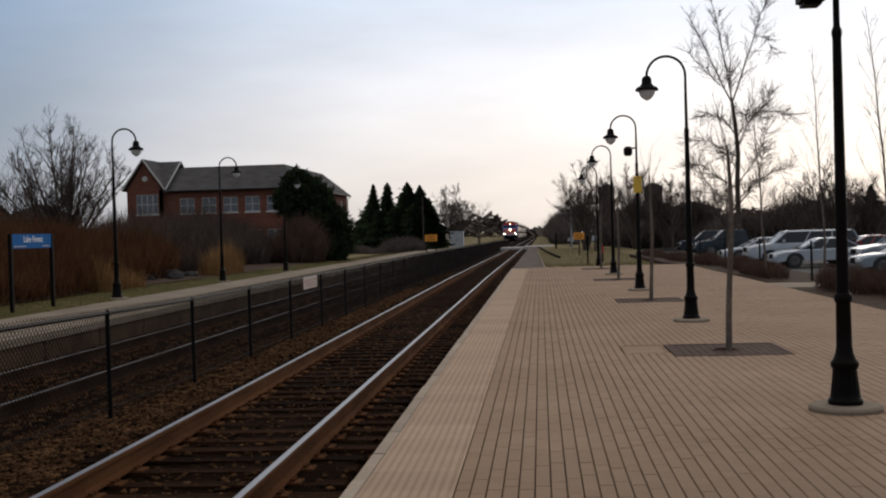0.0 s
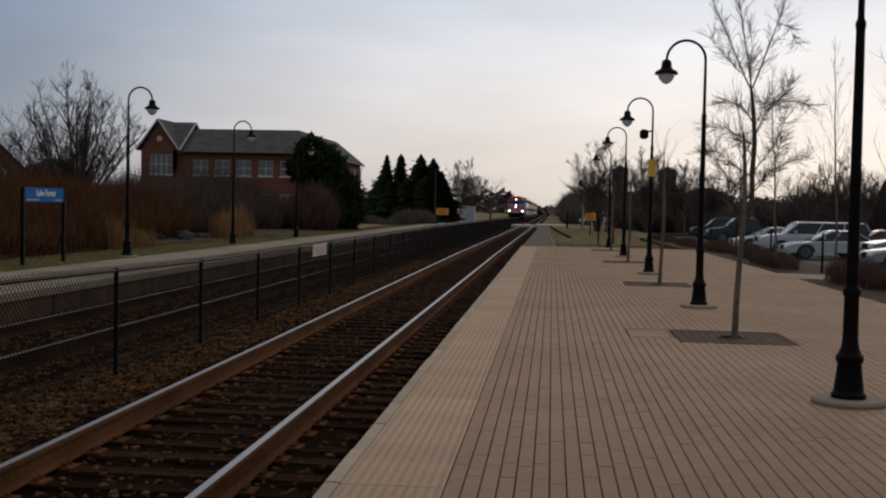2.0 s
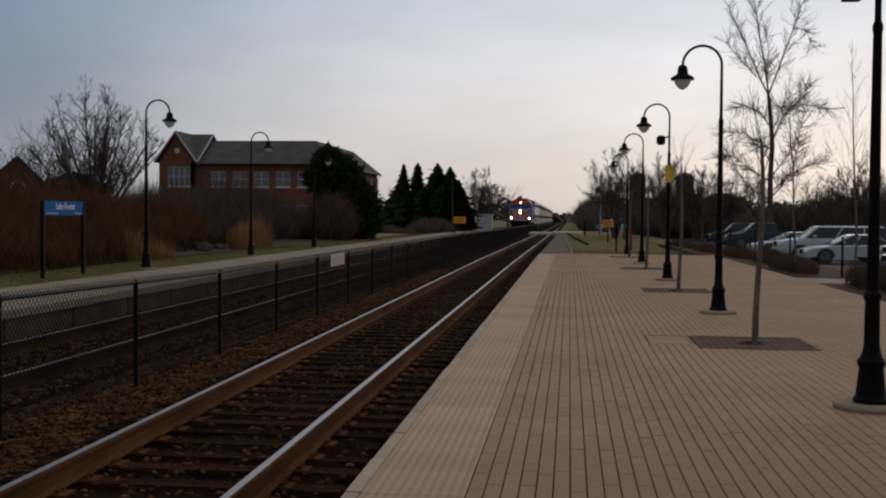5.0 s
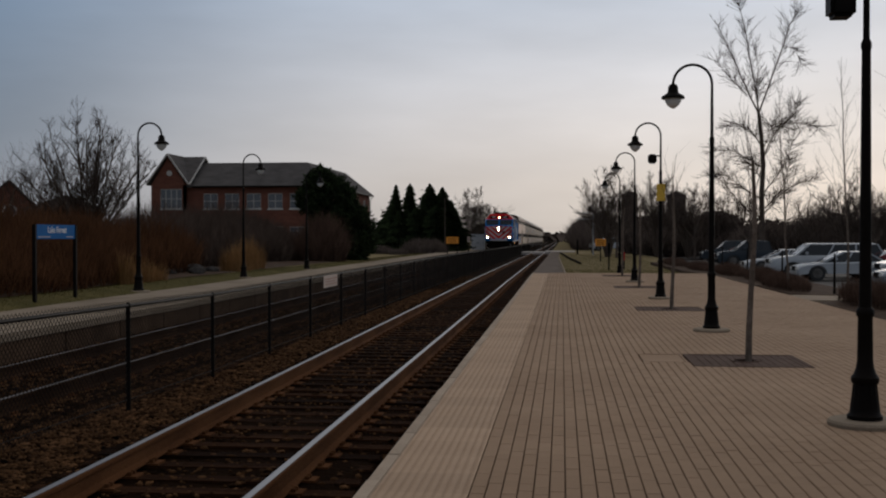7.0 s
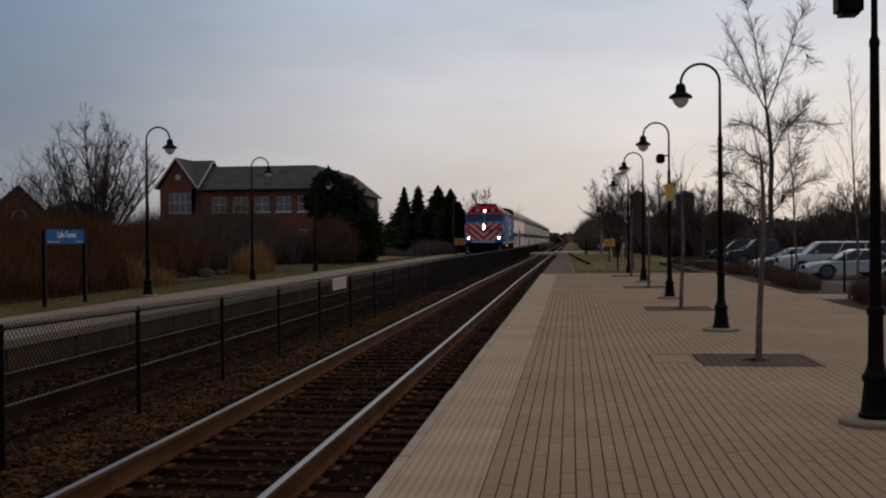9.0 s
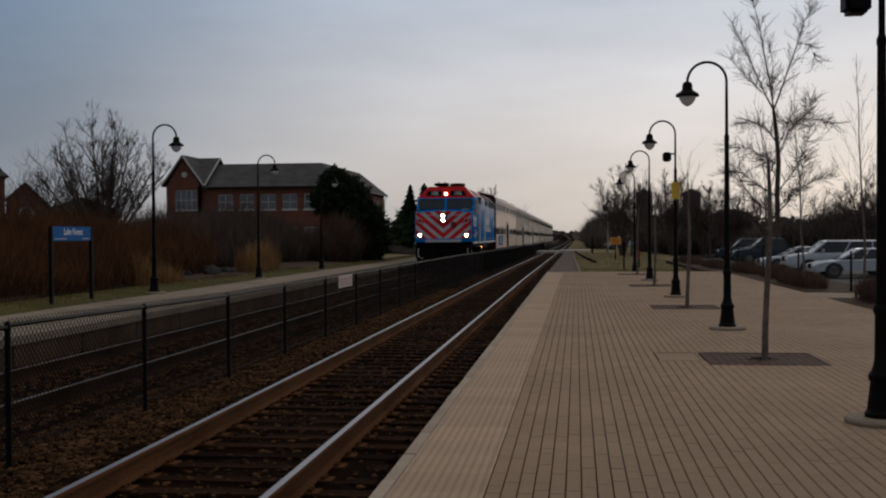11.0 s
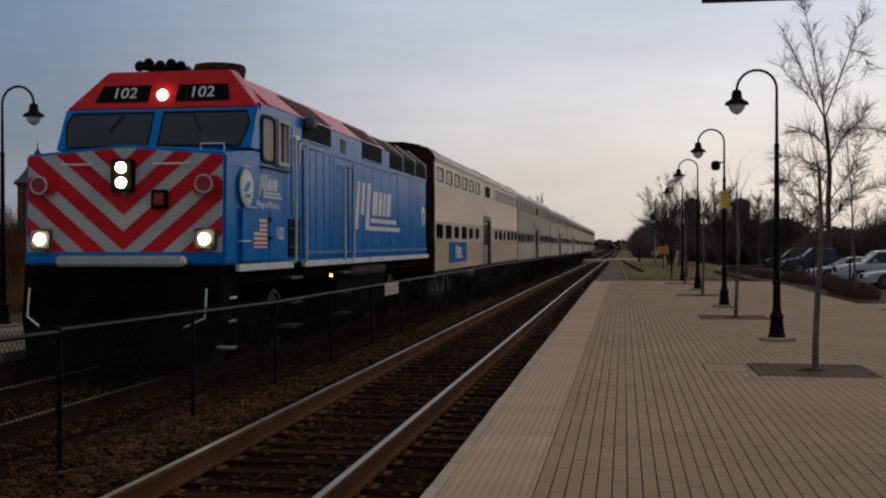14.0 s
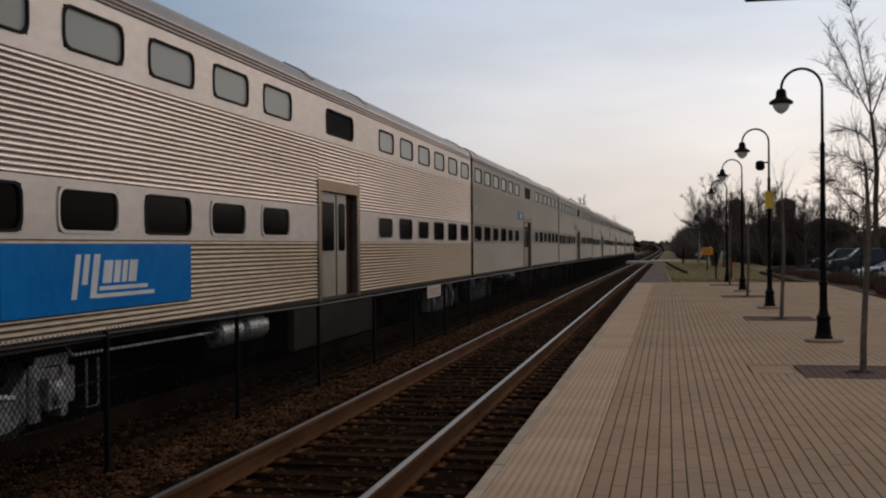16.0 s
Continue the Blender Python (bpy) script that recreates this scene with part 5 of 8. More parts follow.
def far_tree_line():
    rs = np.random.RandomState(9)
    n = 26000
    a = rs.uniform(-1.2, 1.2, n)
    d = rs.uniform(420, 700, n)
    keep = (np.abs(a - 0.0) > 0.012) | (rs.rand(n) < 0.5)
    a, d = a[keep], d[keep]
    n = len(a)
    x, y = d * np.sin(a), d * np.cos(a)
    h = (5.0 + 3.5 * np.sin(a * 23) * np.sin(a * 57 + 1) + 2.5 * rs.rand(n)) * np.where(np.abs(a) < 0.03, 0.55, 1.0)
    z = -1.2 + h * rs.rand(n) ** 0.7
    s = rs.uniform(1.2, 3.2, n)[:, None]
    c = np.stack([x, y, z], 1)
    v = np.stack([c + s * rs.uniform(-1, 1, (n, 3)) * (1, 1, 0.6) for _ in range(4)], 1)
    f = (np.array([(0, 1, 2), (0, 2, 3), (0, 1, 3), (1, 2, 3)])[None] + 4 * np.arange(n)[:, None, None]).reshape(-1, 3)
    ob = new("far_tree_line", triangles("far_tree_line", v.reshape(-1, 3), f, "woods"))
    tagged(ob, "low grey-brown line of distant woods on the horizon", "woods", "", "stuff")


far_tree_line()


def planting_bed():
    ys = [8, 20, 30, 40, 50, 58, 64]
    xs = [-24, -18, -14, -12.45]
    g = G()
    g.add([(x + (0.15 * math.sin(y) if x > -13 else 0), y, ground_height(x, y) + (0.07 if abs(x) > 13 else 0.035)) for y in ys for x in xs],
          [(j * 4 + i, j * 4 + i + 1, (j + 1) * 4 + i + 1, (j + 1) * 4 + i) for j in range(len(ys) - 1) for i in range(3)])
    solid("planting_bed", g, "mulch", "dark bark mulch under the hedges", fix=False)


planting_bed()


def verge_grass():
    g = G()
    ys = [4 + 4 * i for i in range(16)]
    xs = (-10.995, -11.6, -12.43)
    g.add([(x, y, ground_height(x, y) + 0.012) for y in ys for x in xs], [(j * 3 + i, j * 3 + i + 1, (j + 1) * 3 + i + 1, (j + 1) * 3 + i) for j in range(len(ys) - 1) for i in range(2)])
    solid("verge", g, "lawn", "olive winter grass strip behind the far platform", "grass verge", fix=False)
    rs = np.random.RandomState(12)
    for x0, x1, y0, y1, n, material, label in ((-12.45, -10.98, 12, 100, 34000, "vergeblade", "short olive winter grass behind the far platform"),
                                               (-0.2, 6.2, 50, 120, 26000, "lawnblade", "short straw-coloured winter grass beyond the platform")):
        x = rs.uniform(x0, x1, n)
        y = y0 + (y1 - y0) * rs.rand(n) ** 1.5
        z = np.array([ground_height(a, b) for a, b in zip(x, y)])
        a = rs.uniform(0, 6.28, n)
        h = rs.uniform(0.02, 0.06, n)
        b = np.stack([x, y, z - 0.01], 1)
        sd = np.stack([np.cos(a), np.sin(a), 0 * a], 1) * 0.012
        tip = b + np.stack([rs.normal(0, 0.03, n), rs.normal(0, 0.03, n), h], 1)
        v = np.stack([b - sd, b + sd, tip], 1).reshape(-1, 3)
        ob = new("verge_grass", triangles("verge_grass", v, np.arange(3 * n).reshape(-1, 3), material))
        tagged(ob, label, "grass", "", "stuff")


verge_grass()


# ---------------------------------------------------------------- station sign, notices, cabinet, mast
def text_mesh(name, body, size, material, parent, m, extrude=0.004, label="", shear=0.0, align="CENTER"):
    cu = bpy.data.curves.new(name, "FONT")
    cu.body, cu.size, cu.extrude, cu.align_x, cu.align_y, cu.shear = body, size, extrude, align, "CENTER", shear
    tmp = bpy.data.objects.new(name, cu)
    scene.collection.objects.link(tmp)
    me = bpy.data.meshes.new_from_object(tmp.evaluated_get(bpy.context.evaluated_depsgraph_get()))
    bpy.data.objects.remove(tmp)
    me.materials.clear()
    me.materials.append(M[material])
    ob = new(name, me)
    ob.parent = parent
    ob.matrix_basis = m
    return tagged(ob, label)


def station_sign():
    s = thing("station_sign", "blue station name sign on two dark posts in the verge", "sign", pose(-11.35, 24.3, 0.14))
    for y in (-1.02, 1.02):
        g = G()
        g.box(-0.04, 0.04, y - 0.04, y + 0.04, -0.2, 1.72)
        part("post", g, "iron", s, bevel=0.008)
    g = G()
    g.box(-0.02, 0.02, -0.98, 0.98, 1.40, 1.72)
    panel = part("panel", g, "signblue", s, "blue sign panel", bevel=0.005)
    text_mesh("lettering", "Lake Forest", 0.20, "white", panel, Matrix.Translation((0.022, 0.05, 1.60)) @ pose(0, 0, 0, 90, 0, 90), label="white station name")
    for y0, y1 in ((-0.88, -0.3), (0.52, 0.86)):
        g = G()
        g.box(0.02, 0.024, y0, y1, 1.437, 1.458)
        part("small_lettering_bar", g, "lsilver", panel, "pale unreadable small lettering")


def roadside_notice(at, w, h, z, turn, label, posts=2, material="orange"):
    s = thing("notice_board", label, "sign", pose(*at, 0, 0, turn))
    for x in ((-w * 0.4, w * 0.4) if posts == 2 else (0,)):
        g = G()
        g.box(x - 0.035, x + 0.035, -0.03, 0.03, -0.2, z + h)
        part("post", g, "iron", s, bevel=0.006)
    g = G()
    g.box(-w / 2, w / 2, -0.06, -0.032, z, z + h)
    part("board", g, material, s, bevel=0.006)
    g = G()
    for k in range(3):
        g.box(-w * 0.36, w * 0.30, -0.064, -0.061, z + h * (0.2 + 0.26 * k), z + h * (0.28 + 0.26 * k))
    part("lettering_bars", g, "iron", s, "dark unreadable lettering")


def steel_cabinet():
    c = thing("signal_cabinet", "grey steel signal cabinet standing by the line", "cabinet", pose(-10.4, 140, fall(140) - 0.05))
    g = G()
    g.box(-0.85, 0.85, -0.5, 0.5, 0, 2.05)
    part("body", g, "cabinet", c, bevel=0.03)
    g = G()
    g.box(-0.92, 0.92, -0.57, 0.57, 2.05, 2.13)
    part("roof", g, "cabinet", c, bevel=0.02)
    for x in (-0.42, 0.42):
        g = G()
        g.box(x - 0.38, x + 0.38, -0.525, -0.503, 0.12, 1.95)
        d = part("door", g, "cabinet", c, bevel=0.008)
        g = G()
        g.box(x * 0.2 - 0.02, x * 0.2 + 0.02, -0.56, -0.526, 0.95, 1.15)
        part("handle", g, "iron", d)


def signal_mast():
    s = thing("signal_mast", "slim grey signal mast with a cross arm", "signal", pose(3.05, 112, fall(112) - 0.1))
    g = G()
    g.tube([(0, 0, 0), (0, 0, 4.9)], [0.08, 0.06], 8)
    part("mast", g, "galv", s, smooth=True)
    g = G()
    g.box(-1.6, 0.3, -0.05, 0.05, 4.1, 4.22)
    g.box(-1.6, 0.3, -0.05, 0.05, 3.5, 3.58)
    part("cross_arm", g, "galv", s)
    g = G()
    g.box(-0.5, -0.15, -0.12, 0.12, 4.2, 4.8)
    part("signal_head", g, "iron", s, bevel=0.03)


def pole(at, h, r, label, material="bark"):
    p = thing("utility_pole", label, "pole", pose(*at), "poles")
    g = G()
    g.tube([(0, 0, -0.2), (0, 0, h)], [r, r * 0.7], 8)
    part("shaft", g, material, p, smooth=True)


station_sign()
roadside_notice((-8.95, 92, fall(92)), 1.0, 0.55, 1.1, 0, "orange warning board on posts by the far track")
roadside_notice((2.7, 80, fall(80) - 0.14), 0.75, 0.5, 1.12, 0, "orange warning board on a post in the grass", 1)
roadside_notice((2.38, 58, fall(58) - 0.14), 0.12, 0.5, 0.9, 0, "thin dark marker post in the grass", 1, "iron")
roadside_notice((3.25, 60, fall(60) - 0.14), 0.09, 0.42, 0.5, 0, "thin red marker post in the grass", 1, "lred")
roadside_notice((-8.6, 104, fall(104)), 0.25, 0.5, 1.2, 0, "small pale marker board by the far track", 1, "plate")
steel_cabinet()
signal_mast()
pole((-10.5, 101, 0), 5.0, 0.05, "slim pale wooden pole by the evergreens")
pole((-8.9, 165, -0.4), 5.2, 0.08, "distant wooden line pole")
pole((1.6, 118, -0.4), 1.6, 0.10, "low dark post by the crossing", "iron")
for i, y in enumerate((24.6, 32.4, 40.0, 47.5, 55.0)):
    pole((7.55 + 0.02 * i, y, -0.05), 1.15, 0.04, "short dark post in the hedge", "iron")


# ---------------------------------------------------------------- houses
def wall_quad(g, a, b, z0, z1, holes=(), thick=0.3):
    """A wall from a to b (x, y), with rectangular openings (u0, u1, z0, z1) through its thickness."""
    a, b = Vector(a), Vector(b)
    d = (b - a).normalized()
    nrm = Vector((-d.y, d.x))
    ln = (b - a).length
    us = sorted({0.0, ln, *[h[0] for h in holes], *[h[1] for h in holes]})
    zs = sorted({z0, z1, *[h[2] for h in holes], *[h[3] for h in holes]})
    for u0, u1 in zip(us, us[1:]):
        for w0, w1 in zip(zs, zs[1:]):
            if any(h[0] <= u0 and u1 <= h[1] and h[2] <= w0 and w1 <= h[3] for h in holes):
                continue
            p = [a + d * u0, a + d * u1, a + d * u1 + nrm * thick, a + d * u0 + nrm * thick]
            g.add([(q.x, q.y, w0) for q in p] + [(q.x, q.y, w1) for q in p],
                  [(3, 2, 1, 0), (4, 5, 6, 7), (0, 1, 5, 4), (1, 2, 6, 5), (2, 3, 7, 6), (3, 0, 4, 7)])


def house_window(parent, a, d, u0, u1, z0, z1, bars=2):
    """Frame, glass and sill in an opening of a wall that runs from a along d."""
    nrm = Vector((-d.y, d.x))
    m = Matrix(((d.x, nrm.x, 0, a.x), (d.y, nrm.y, 0, a.y), (0, 0, 1, 0), (0, 0, 0, 1)))
    g = G()
    o = [(u0, z0), (u1, z0), (u1, z1), (u0, z1)]
    n = [(u0 + 0.05, z0 + 0.08), (u1 - 0.05, z0 + 0.08), (u1 - 0.05, z1 - 0.08), (u0 + 0.05, z1 - 0.08)]
    g.add([(x, y, z) for y in (0.06, 0.14) for q in (o, n) for x, z in q],
          [f for k in range(4) for q in ((k + 1) % 4,) for f in ((k, q, 4 + q, 4 + k), (8 + k, 12 + k, 12 + q, 8 + q), (4 + k, 4 + q, 12 + q, 12 + k), (k, 8 + k, 8 + q, q))])
    w = part("window", g.moved(m), "trim", parent, "white-framed sash window")
    for c in [u0 + (u1 - u0) * k / bars for k in range(1, bars)]:
        g = G()
        g.box(c - 0.035, c + 0.035, 0.062, 0.138, z0 + 0.08, z1 - 0.08)
        part("mullion", g.moved(m), "trim", w)
    g = G()
    g.box(u0 + 0.05, u1 - 0.05, 0.07, 0.13, (z0 + z1) / 2 - 0.03, (z0 + z1) / 2 + 0.03)
    part("meeting_rail", g.moved(m), "trim", w)
    g = G()
    g.box(u0, u1, 0.09, 0.11, z0, z1)
    part("pane", g.moved(m), "housepane", w)
    g = G()
    g.box(u0 - 0.1, u1 + 0.1, -0.08, 0.05, z0 - 0.12, z0)
    part("sill", g.moved(m), "trim", w)


def brick_house():
    h = thing("brick_house", "large two-storey red brick house with grey hipped roof and gabled bay", "house")
    X0, X1, Y0, Y1, E_ = -40.1, -23.2, 107.5, 134.8, 6.35
    front, side = Vector((X0, Y0)), Vector((X1, Y0))
    first = -34.3 - X0
    wins = [(first + 2.16 * k - 0.72, first + 2.16 * k + 0.72, 4.25, 5.75) for k in range(5)]
    low = [(u0, u1, 0.9, 2.5) for u0, u1, _, _ in wins]
    g = G()
    wall_quad(g, front, side, -0.3, E_ + 0.1, wins + low)
    part("front_wall", g, "brick", h)
    for u in wins + low:
        house_window(h, front, Vector((1, 0)), *u)
    ends = [(2.0 + 4.2 * k, 3.5 + 4.2 * k, 4.25, 5.75) for k in range(6)]
    g = G()
    wall_quad(g, side, (X1, Y1), -0.3, E_ + 0.1, ends)
    part("side_wall", g, "brick", h)
    for u in ends:
        house_window(h, side, Vector((0, 1)), *u)
    g = G()
    wall_quad(g, (X1, Y1), (-27.8, Y1), -0.3, E_ + 0.1)
    wall_quad(g, (-27.8, Y1), (-27.8, 115.6), -0.3, E_ + 0.1)
    wall_quad(g, (-27.8, 115.6), (X0, 115.6), -0.3, E_ + 0.1)
    wall_quad(g, (X0, 115.6), (X0, Y0), -0.3, E_ + 0.1)
    part("rear_wall", g, "brick", h)
    # gabled bay: one gable to the front, one to the side, ridges crossing
    A = Vector((X0, 106.9))
    g = G()
    wall_quad(g, A, (-36.6, 106.9), -0.3, 6.6, [(0.92, 3.1, 4.25, 6.2), (0.92, 3.1, 0.9, 2.5)])
    wall_quad(g, (-36.6, 106.9), (-36.6, Y0), -0.3, 6.6)
    part("bay_wall", g, "brick", h)
    house_window(h, A, Vector((1, 0)), 0.92, 3.1, 4.25, 6.2, 4)
    house_window(h, A, Vector((1, 0)), 0.92, 3.1, 0.9, 2.5, 4)
    R_ = 9.5
    xm, ym = -38.35, 111.6
    g = G()
    g.prism([(X0, 6.6), (-36.6, 6.6), (xm, R_ - 0.15)], 106.9, 107.2, "y")
    part("gable", g, "brick", h, "brick gable")
    g = G()
    g.prism([(107.25, 6.6), (ym, R_ - 0.12), (115.6, 6.7)], -36.9, -36.6, "x")
    part("gable", g, "brick", h, "brick gable")
    g = G()
    g.lathe([(0.27, -0.06), (0.27, 0.02)], 16, (xm + 0.1, 106.9, 7.72), "y")
    part("round_vent", g, "trim", h, "round white gable vent")

    def slab(pts):
        k = G()
        c = [Vector(p) for p in pts]
        m = len(c)
        k.add([tuple(p) for p in c] + [tuple(p + Vector((0, 0, 0.16))) for p in c],
              [tuple(range(m)), tuple(range(m, 2 * m))] + [(i, (i + 1) % m, (i + 1) % m + m, i + m) for i in range(m)])
        return part("roof", k, "shingle", h)

    ys, ye, xe, xr, yr, zr = 107.1, 135.2, -22.8, -25.5, 111.5, 8.85
    slab([(-36.9, ys, E_), (xe, ys, E_), (xr, yr, zr), (-36.9, yr, zr)])
    slab([(xe, ys, E_), (xe, ye, E_), (xr, 131.5, zr), (xr, yr, zr)])
    slab([(xe, ye, E_), (-28.2, ye, E_), (xr, 131.5, zr)])
    slab([(-28.2, ye, E_), (-28.2, 116, E_), (xr, yr, zr), (xr, 131.5, zr)])
    slab([(-28.2, 116, E_), (-40.5, 116, E_), (-40.5, yr, zr), (xr, yr, zr)])
    slab([(xm, 106.6, R_), (-36.2, 106.6, 6.55), (xm, ym, R_)])
    slab([(-36.2, 106.6, 6.55), (-36.2, ym, R_), (xm, ym, R_)])
    slab([(xm, 106.6, R_), (-40.5, 106.6, 6.55), (-40.5, ym, 6.55), (xm, ym, R_)])
    slab([(-36.2, ym, R_), (-36.2, 116, 6.9), (-40.5, 116, 6.9), (xm, ym, R_)])
    # white barge boards, dark gutters and a pale downpipe
    for a, b in (((-40.5, 106.55, 6.62), (xm, 106.55, 9.6)), ((-36.2, 106.55, 6.62), (xm, 106.55, 9.6)),
                 ((-36.14, 106.6, 6.62), (-36.14, ym, 9.6)), ((-36.14, ym, 9.6), (-36.14, 113.6, 8.45))):
        k = G()
        k.tube([a, b], 0.09, 4)
        part("barge_board", k, "trim", h, "white barge board")
    for a, b in (((-36.0, ys, E_ + 0.05), (xe, ys, E_ + 0.05)), ((xe, ys, E_ + 0.05), (xe, ye, E_ + 0.05))):
        k = G()
        k.tube([a, b], 0.09, 6)
        part("gutter", k, "iron", h)
    k = G()
    k.tube([(xe, ye - 0.3, E_), (X1 + 0.08, Y1 - 0.1, 5.9), (X1 + 0.08, Y1 - 0.1, 0)], 0.06, 6)
    part("downpipe", k, "trim", h, "white downpipe")


def church():
    c = thing("brick_church", "red brick church with a pointed slate tower", "church", pose(-59.9, 108.4, 0, 0, 0, 29))
    T = 1.75
    sides = [((-T, 0.25), (T, 0.25)), ((T, 0.25), (T, 0.25 + 2 * T)), ((T, 0.25 + 2 * T), (-T, 0.25 + 2 * T)), ((-T, 0.25 + 2 * T), (-T, 0.25))]
    for a, b in sides:
        g = G()
        wall_quad(g, a, b, -0.3, 8.0, [(0.75, 1.45, 5.5, 7.1), (2.05, 2.75, 5.5, 7.1)])
        w = part("tower_wall", g, "brick", c)
        d = (Vector(b) - Vector(a)).normalized()
        q = Vector((-d.y, d.x))
        for u in (0.75, 2.05):
            p0, p1 = Vector(a) + d * u + q * 0.15, Vector(a) + d * (u + 0.7) + q * 0.15
            g = G()
            g.add([(p0.x, p0.y, 5.5), (p1.x, p1.y, 5.5), (p1.x, p1.y, 7.1), (p0.x, p0.y, 7.1)], [(0, 1, 2, 3)])
            part("louvre", g, "louvre", w, fix=False)
    for x in (-T, T):
        for y in (0.25, 0.25 + 2 * T):
            g = G()
            g.box(x - 0.22, x + 0.22, y - 0.22, y + 0.22, -0.3, 7.75)
            part("corner_pier", g, "brick", c, bevel=0.02)
    for z, o, h in ((5.05, 0.26, 0.16), (7.75, 0.36, 0.22)):
        g = G()
        g.box(-T - o, T + o, 0.25 - o, 0.25 + 2 * T + o, z, z + h)
        part("cornice", g, "towerbrown", c, bevel=0.03)
    g = G()
    rings = ((T + 0.62, 7.97), (T + 0.1, 8.45), (T - 0.55, 9.35), (0.06, 11.7))
    vs = [(sx * r, 0.25 + T + sy * r, z) for r, z in rings for sx, sy in ((-1, -1), (1, -1), (1, 1), (-1, 1))]
    g.add(vs, [(4 * k + i, 4 * k + (i + 1) % 4, 4 * k + 4 + (i + 1) % 4, 4 * k + 4 + i) for k in range(3) for i in range(4)] + [(3, 2, 1, 0), (12, 13, 14, 15)])
    spire = part("spire", g, "shingle", c, "flared slate spire")
    g = G()
    g.tube([(0, 0.25 + T, 11.6), (0, 0.25 + T, 12.3)], 0.05, 6)
    part("finial", g, "iron", spire)
    g = G()
    wall_quad(g, (2.05, 0.5), (7.2, 0.5), -0.3, 4.0)
    g.add([(2.05, 0.5, 4.0), (7.2, 0.5, 4.0), (3.9, 0.5, 7.2), (2.05, 0.8, 4.0), (7.2, 0.8, 4.0), (3.9, 0.8, 7.2), (2.05, 0.5, 5.6), (2.05, 0.8, 5.6)],
          [(0, 1, 2, 6), (5, 4, 3, 7), (6, 2, 5, 7), (1, 4, 5, 2)])
    part("nave_gable", g, "brick", c)
    g = G()
    for x, z in ((2.05, 5.55), (7.5, 3.7)):
        g.add([(x, 0.2, z), (3.9, 0.2, 7.25), (3.9, 9, 7.25), (x, 9, z), (x, 0.2, z + 0.2), (3.9, 0.2, 7.45), (3.9, 9, 7.45), (x, 9, z + 0.2)],
              [(0, 1, 2, 3), (4, 5, 6, 7), (0, 1, 5, 4), (3, 2, 6, 7), (0, 3, 7, 4)])
    part("nave_roof", g, "shingle", c)
    g = G()
    g.lathe([(0.75, 0.40), (0.75, 0.49)], 20, (4.0, 0, 4.1), "y")
    w = part("round_window", g, "trim", c, "round white-framed window", smooth=True)
    g = G()
    g.lathe([(0.58, 0.36), (0.58, 0.395)], 20, (4.0, 0, 4.1), "y")
    part("pane", g, "housepane", w)


def low_hall(at, w, dpt, h, rise, label, turn=0):
    b = thing("low_building", label, "building", pose(*at, 0, 0, turn))
    g = G()
    holes = [(1.5 + 3.2 * k, 2.9 + 3.2 * k, 0.9, 2.2) for k in range(int(w / 3.2) - 1)]
    wall_quad(g, (0, 0), (w, 0), -0.3, h, holes)
    wall_quad(g, (w, 0), (w, dpt), -0.3, h)
    wall_quad(g, (w, dpt), (0, dpt), -0.3, h)
    wall_quad(g, (0, dpt), (0, 0), -0.3, h)
    part("wall", g, "dimroof", b)
    for u in holes:
        house_window(b, Vector((0, 0)), Vector((1, 0)), *u, 2)
    g = G()
    e = 0.5
    g.add([(-e, -e, h), (w + e, -e, h), (w + e, dpt + e, h), (-e, dpt + e, h), (dpt / 2, dpt / 2, h + rise), (w - dpt / 2, dpt / 2, h + rise)],
          [(0, 1, 5, 4), (1, 2, 5), (2, 3, 4, 5), (3, 0, 4), (3, 2, 1, 0)])
    part("roof", g, "dimroof", b, "dark brown hipped roof")
    return b


def square_tower(at, w, h, label):
    b = thing("brick_tower", label, "tower", pose(*at, 0, 0, 20), "brown towers")
    g = G()
    g.box(-w / 2, w / 2, -w / 2, w / 2, -0.3, h)
    part("shaft", g, "towerbrown", b, bevel=0.03)
    g = G()
    g.add([(-w * .56, -w * .56, h), (w * .56, -w * .56, h), (w * .56, w * .56, h), (-w * .56, w * .56, h), (0, 0, h + w * 0.35)], [(0, 1, 4), (1, 2, 4), (2, 3, 4), (3, 0, 4), (3, 2, 1, 0)])
    part("roof", g, "dimroof", b)


brick_house()
church()
low_hall((13.3, 119, fall(118)), 5.4, 4.0, 2.95 - fall(118), 1.25, "low brown station house with hipped roof beyond the car park", 0)
low_hall((-39.6, 80, 0.1), 4.2, 4.0, 3.4, 1.2, "small brown cottage roof behind the hedge", 0)
square_tower((13.55, 136, fall(136)), 1.65, 6.4 - fall(136), "dark brown square tower with a low pointed cap")
square_tower((8.0, 136, fall(136)), 1.5, 6.5 - fall(136), "dark brown square tower among bare trees")


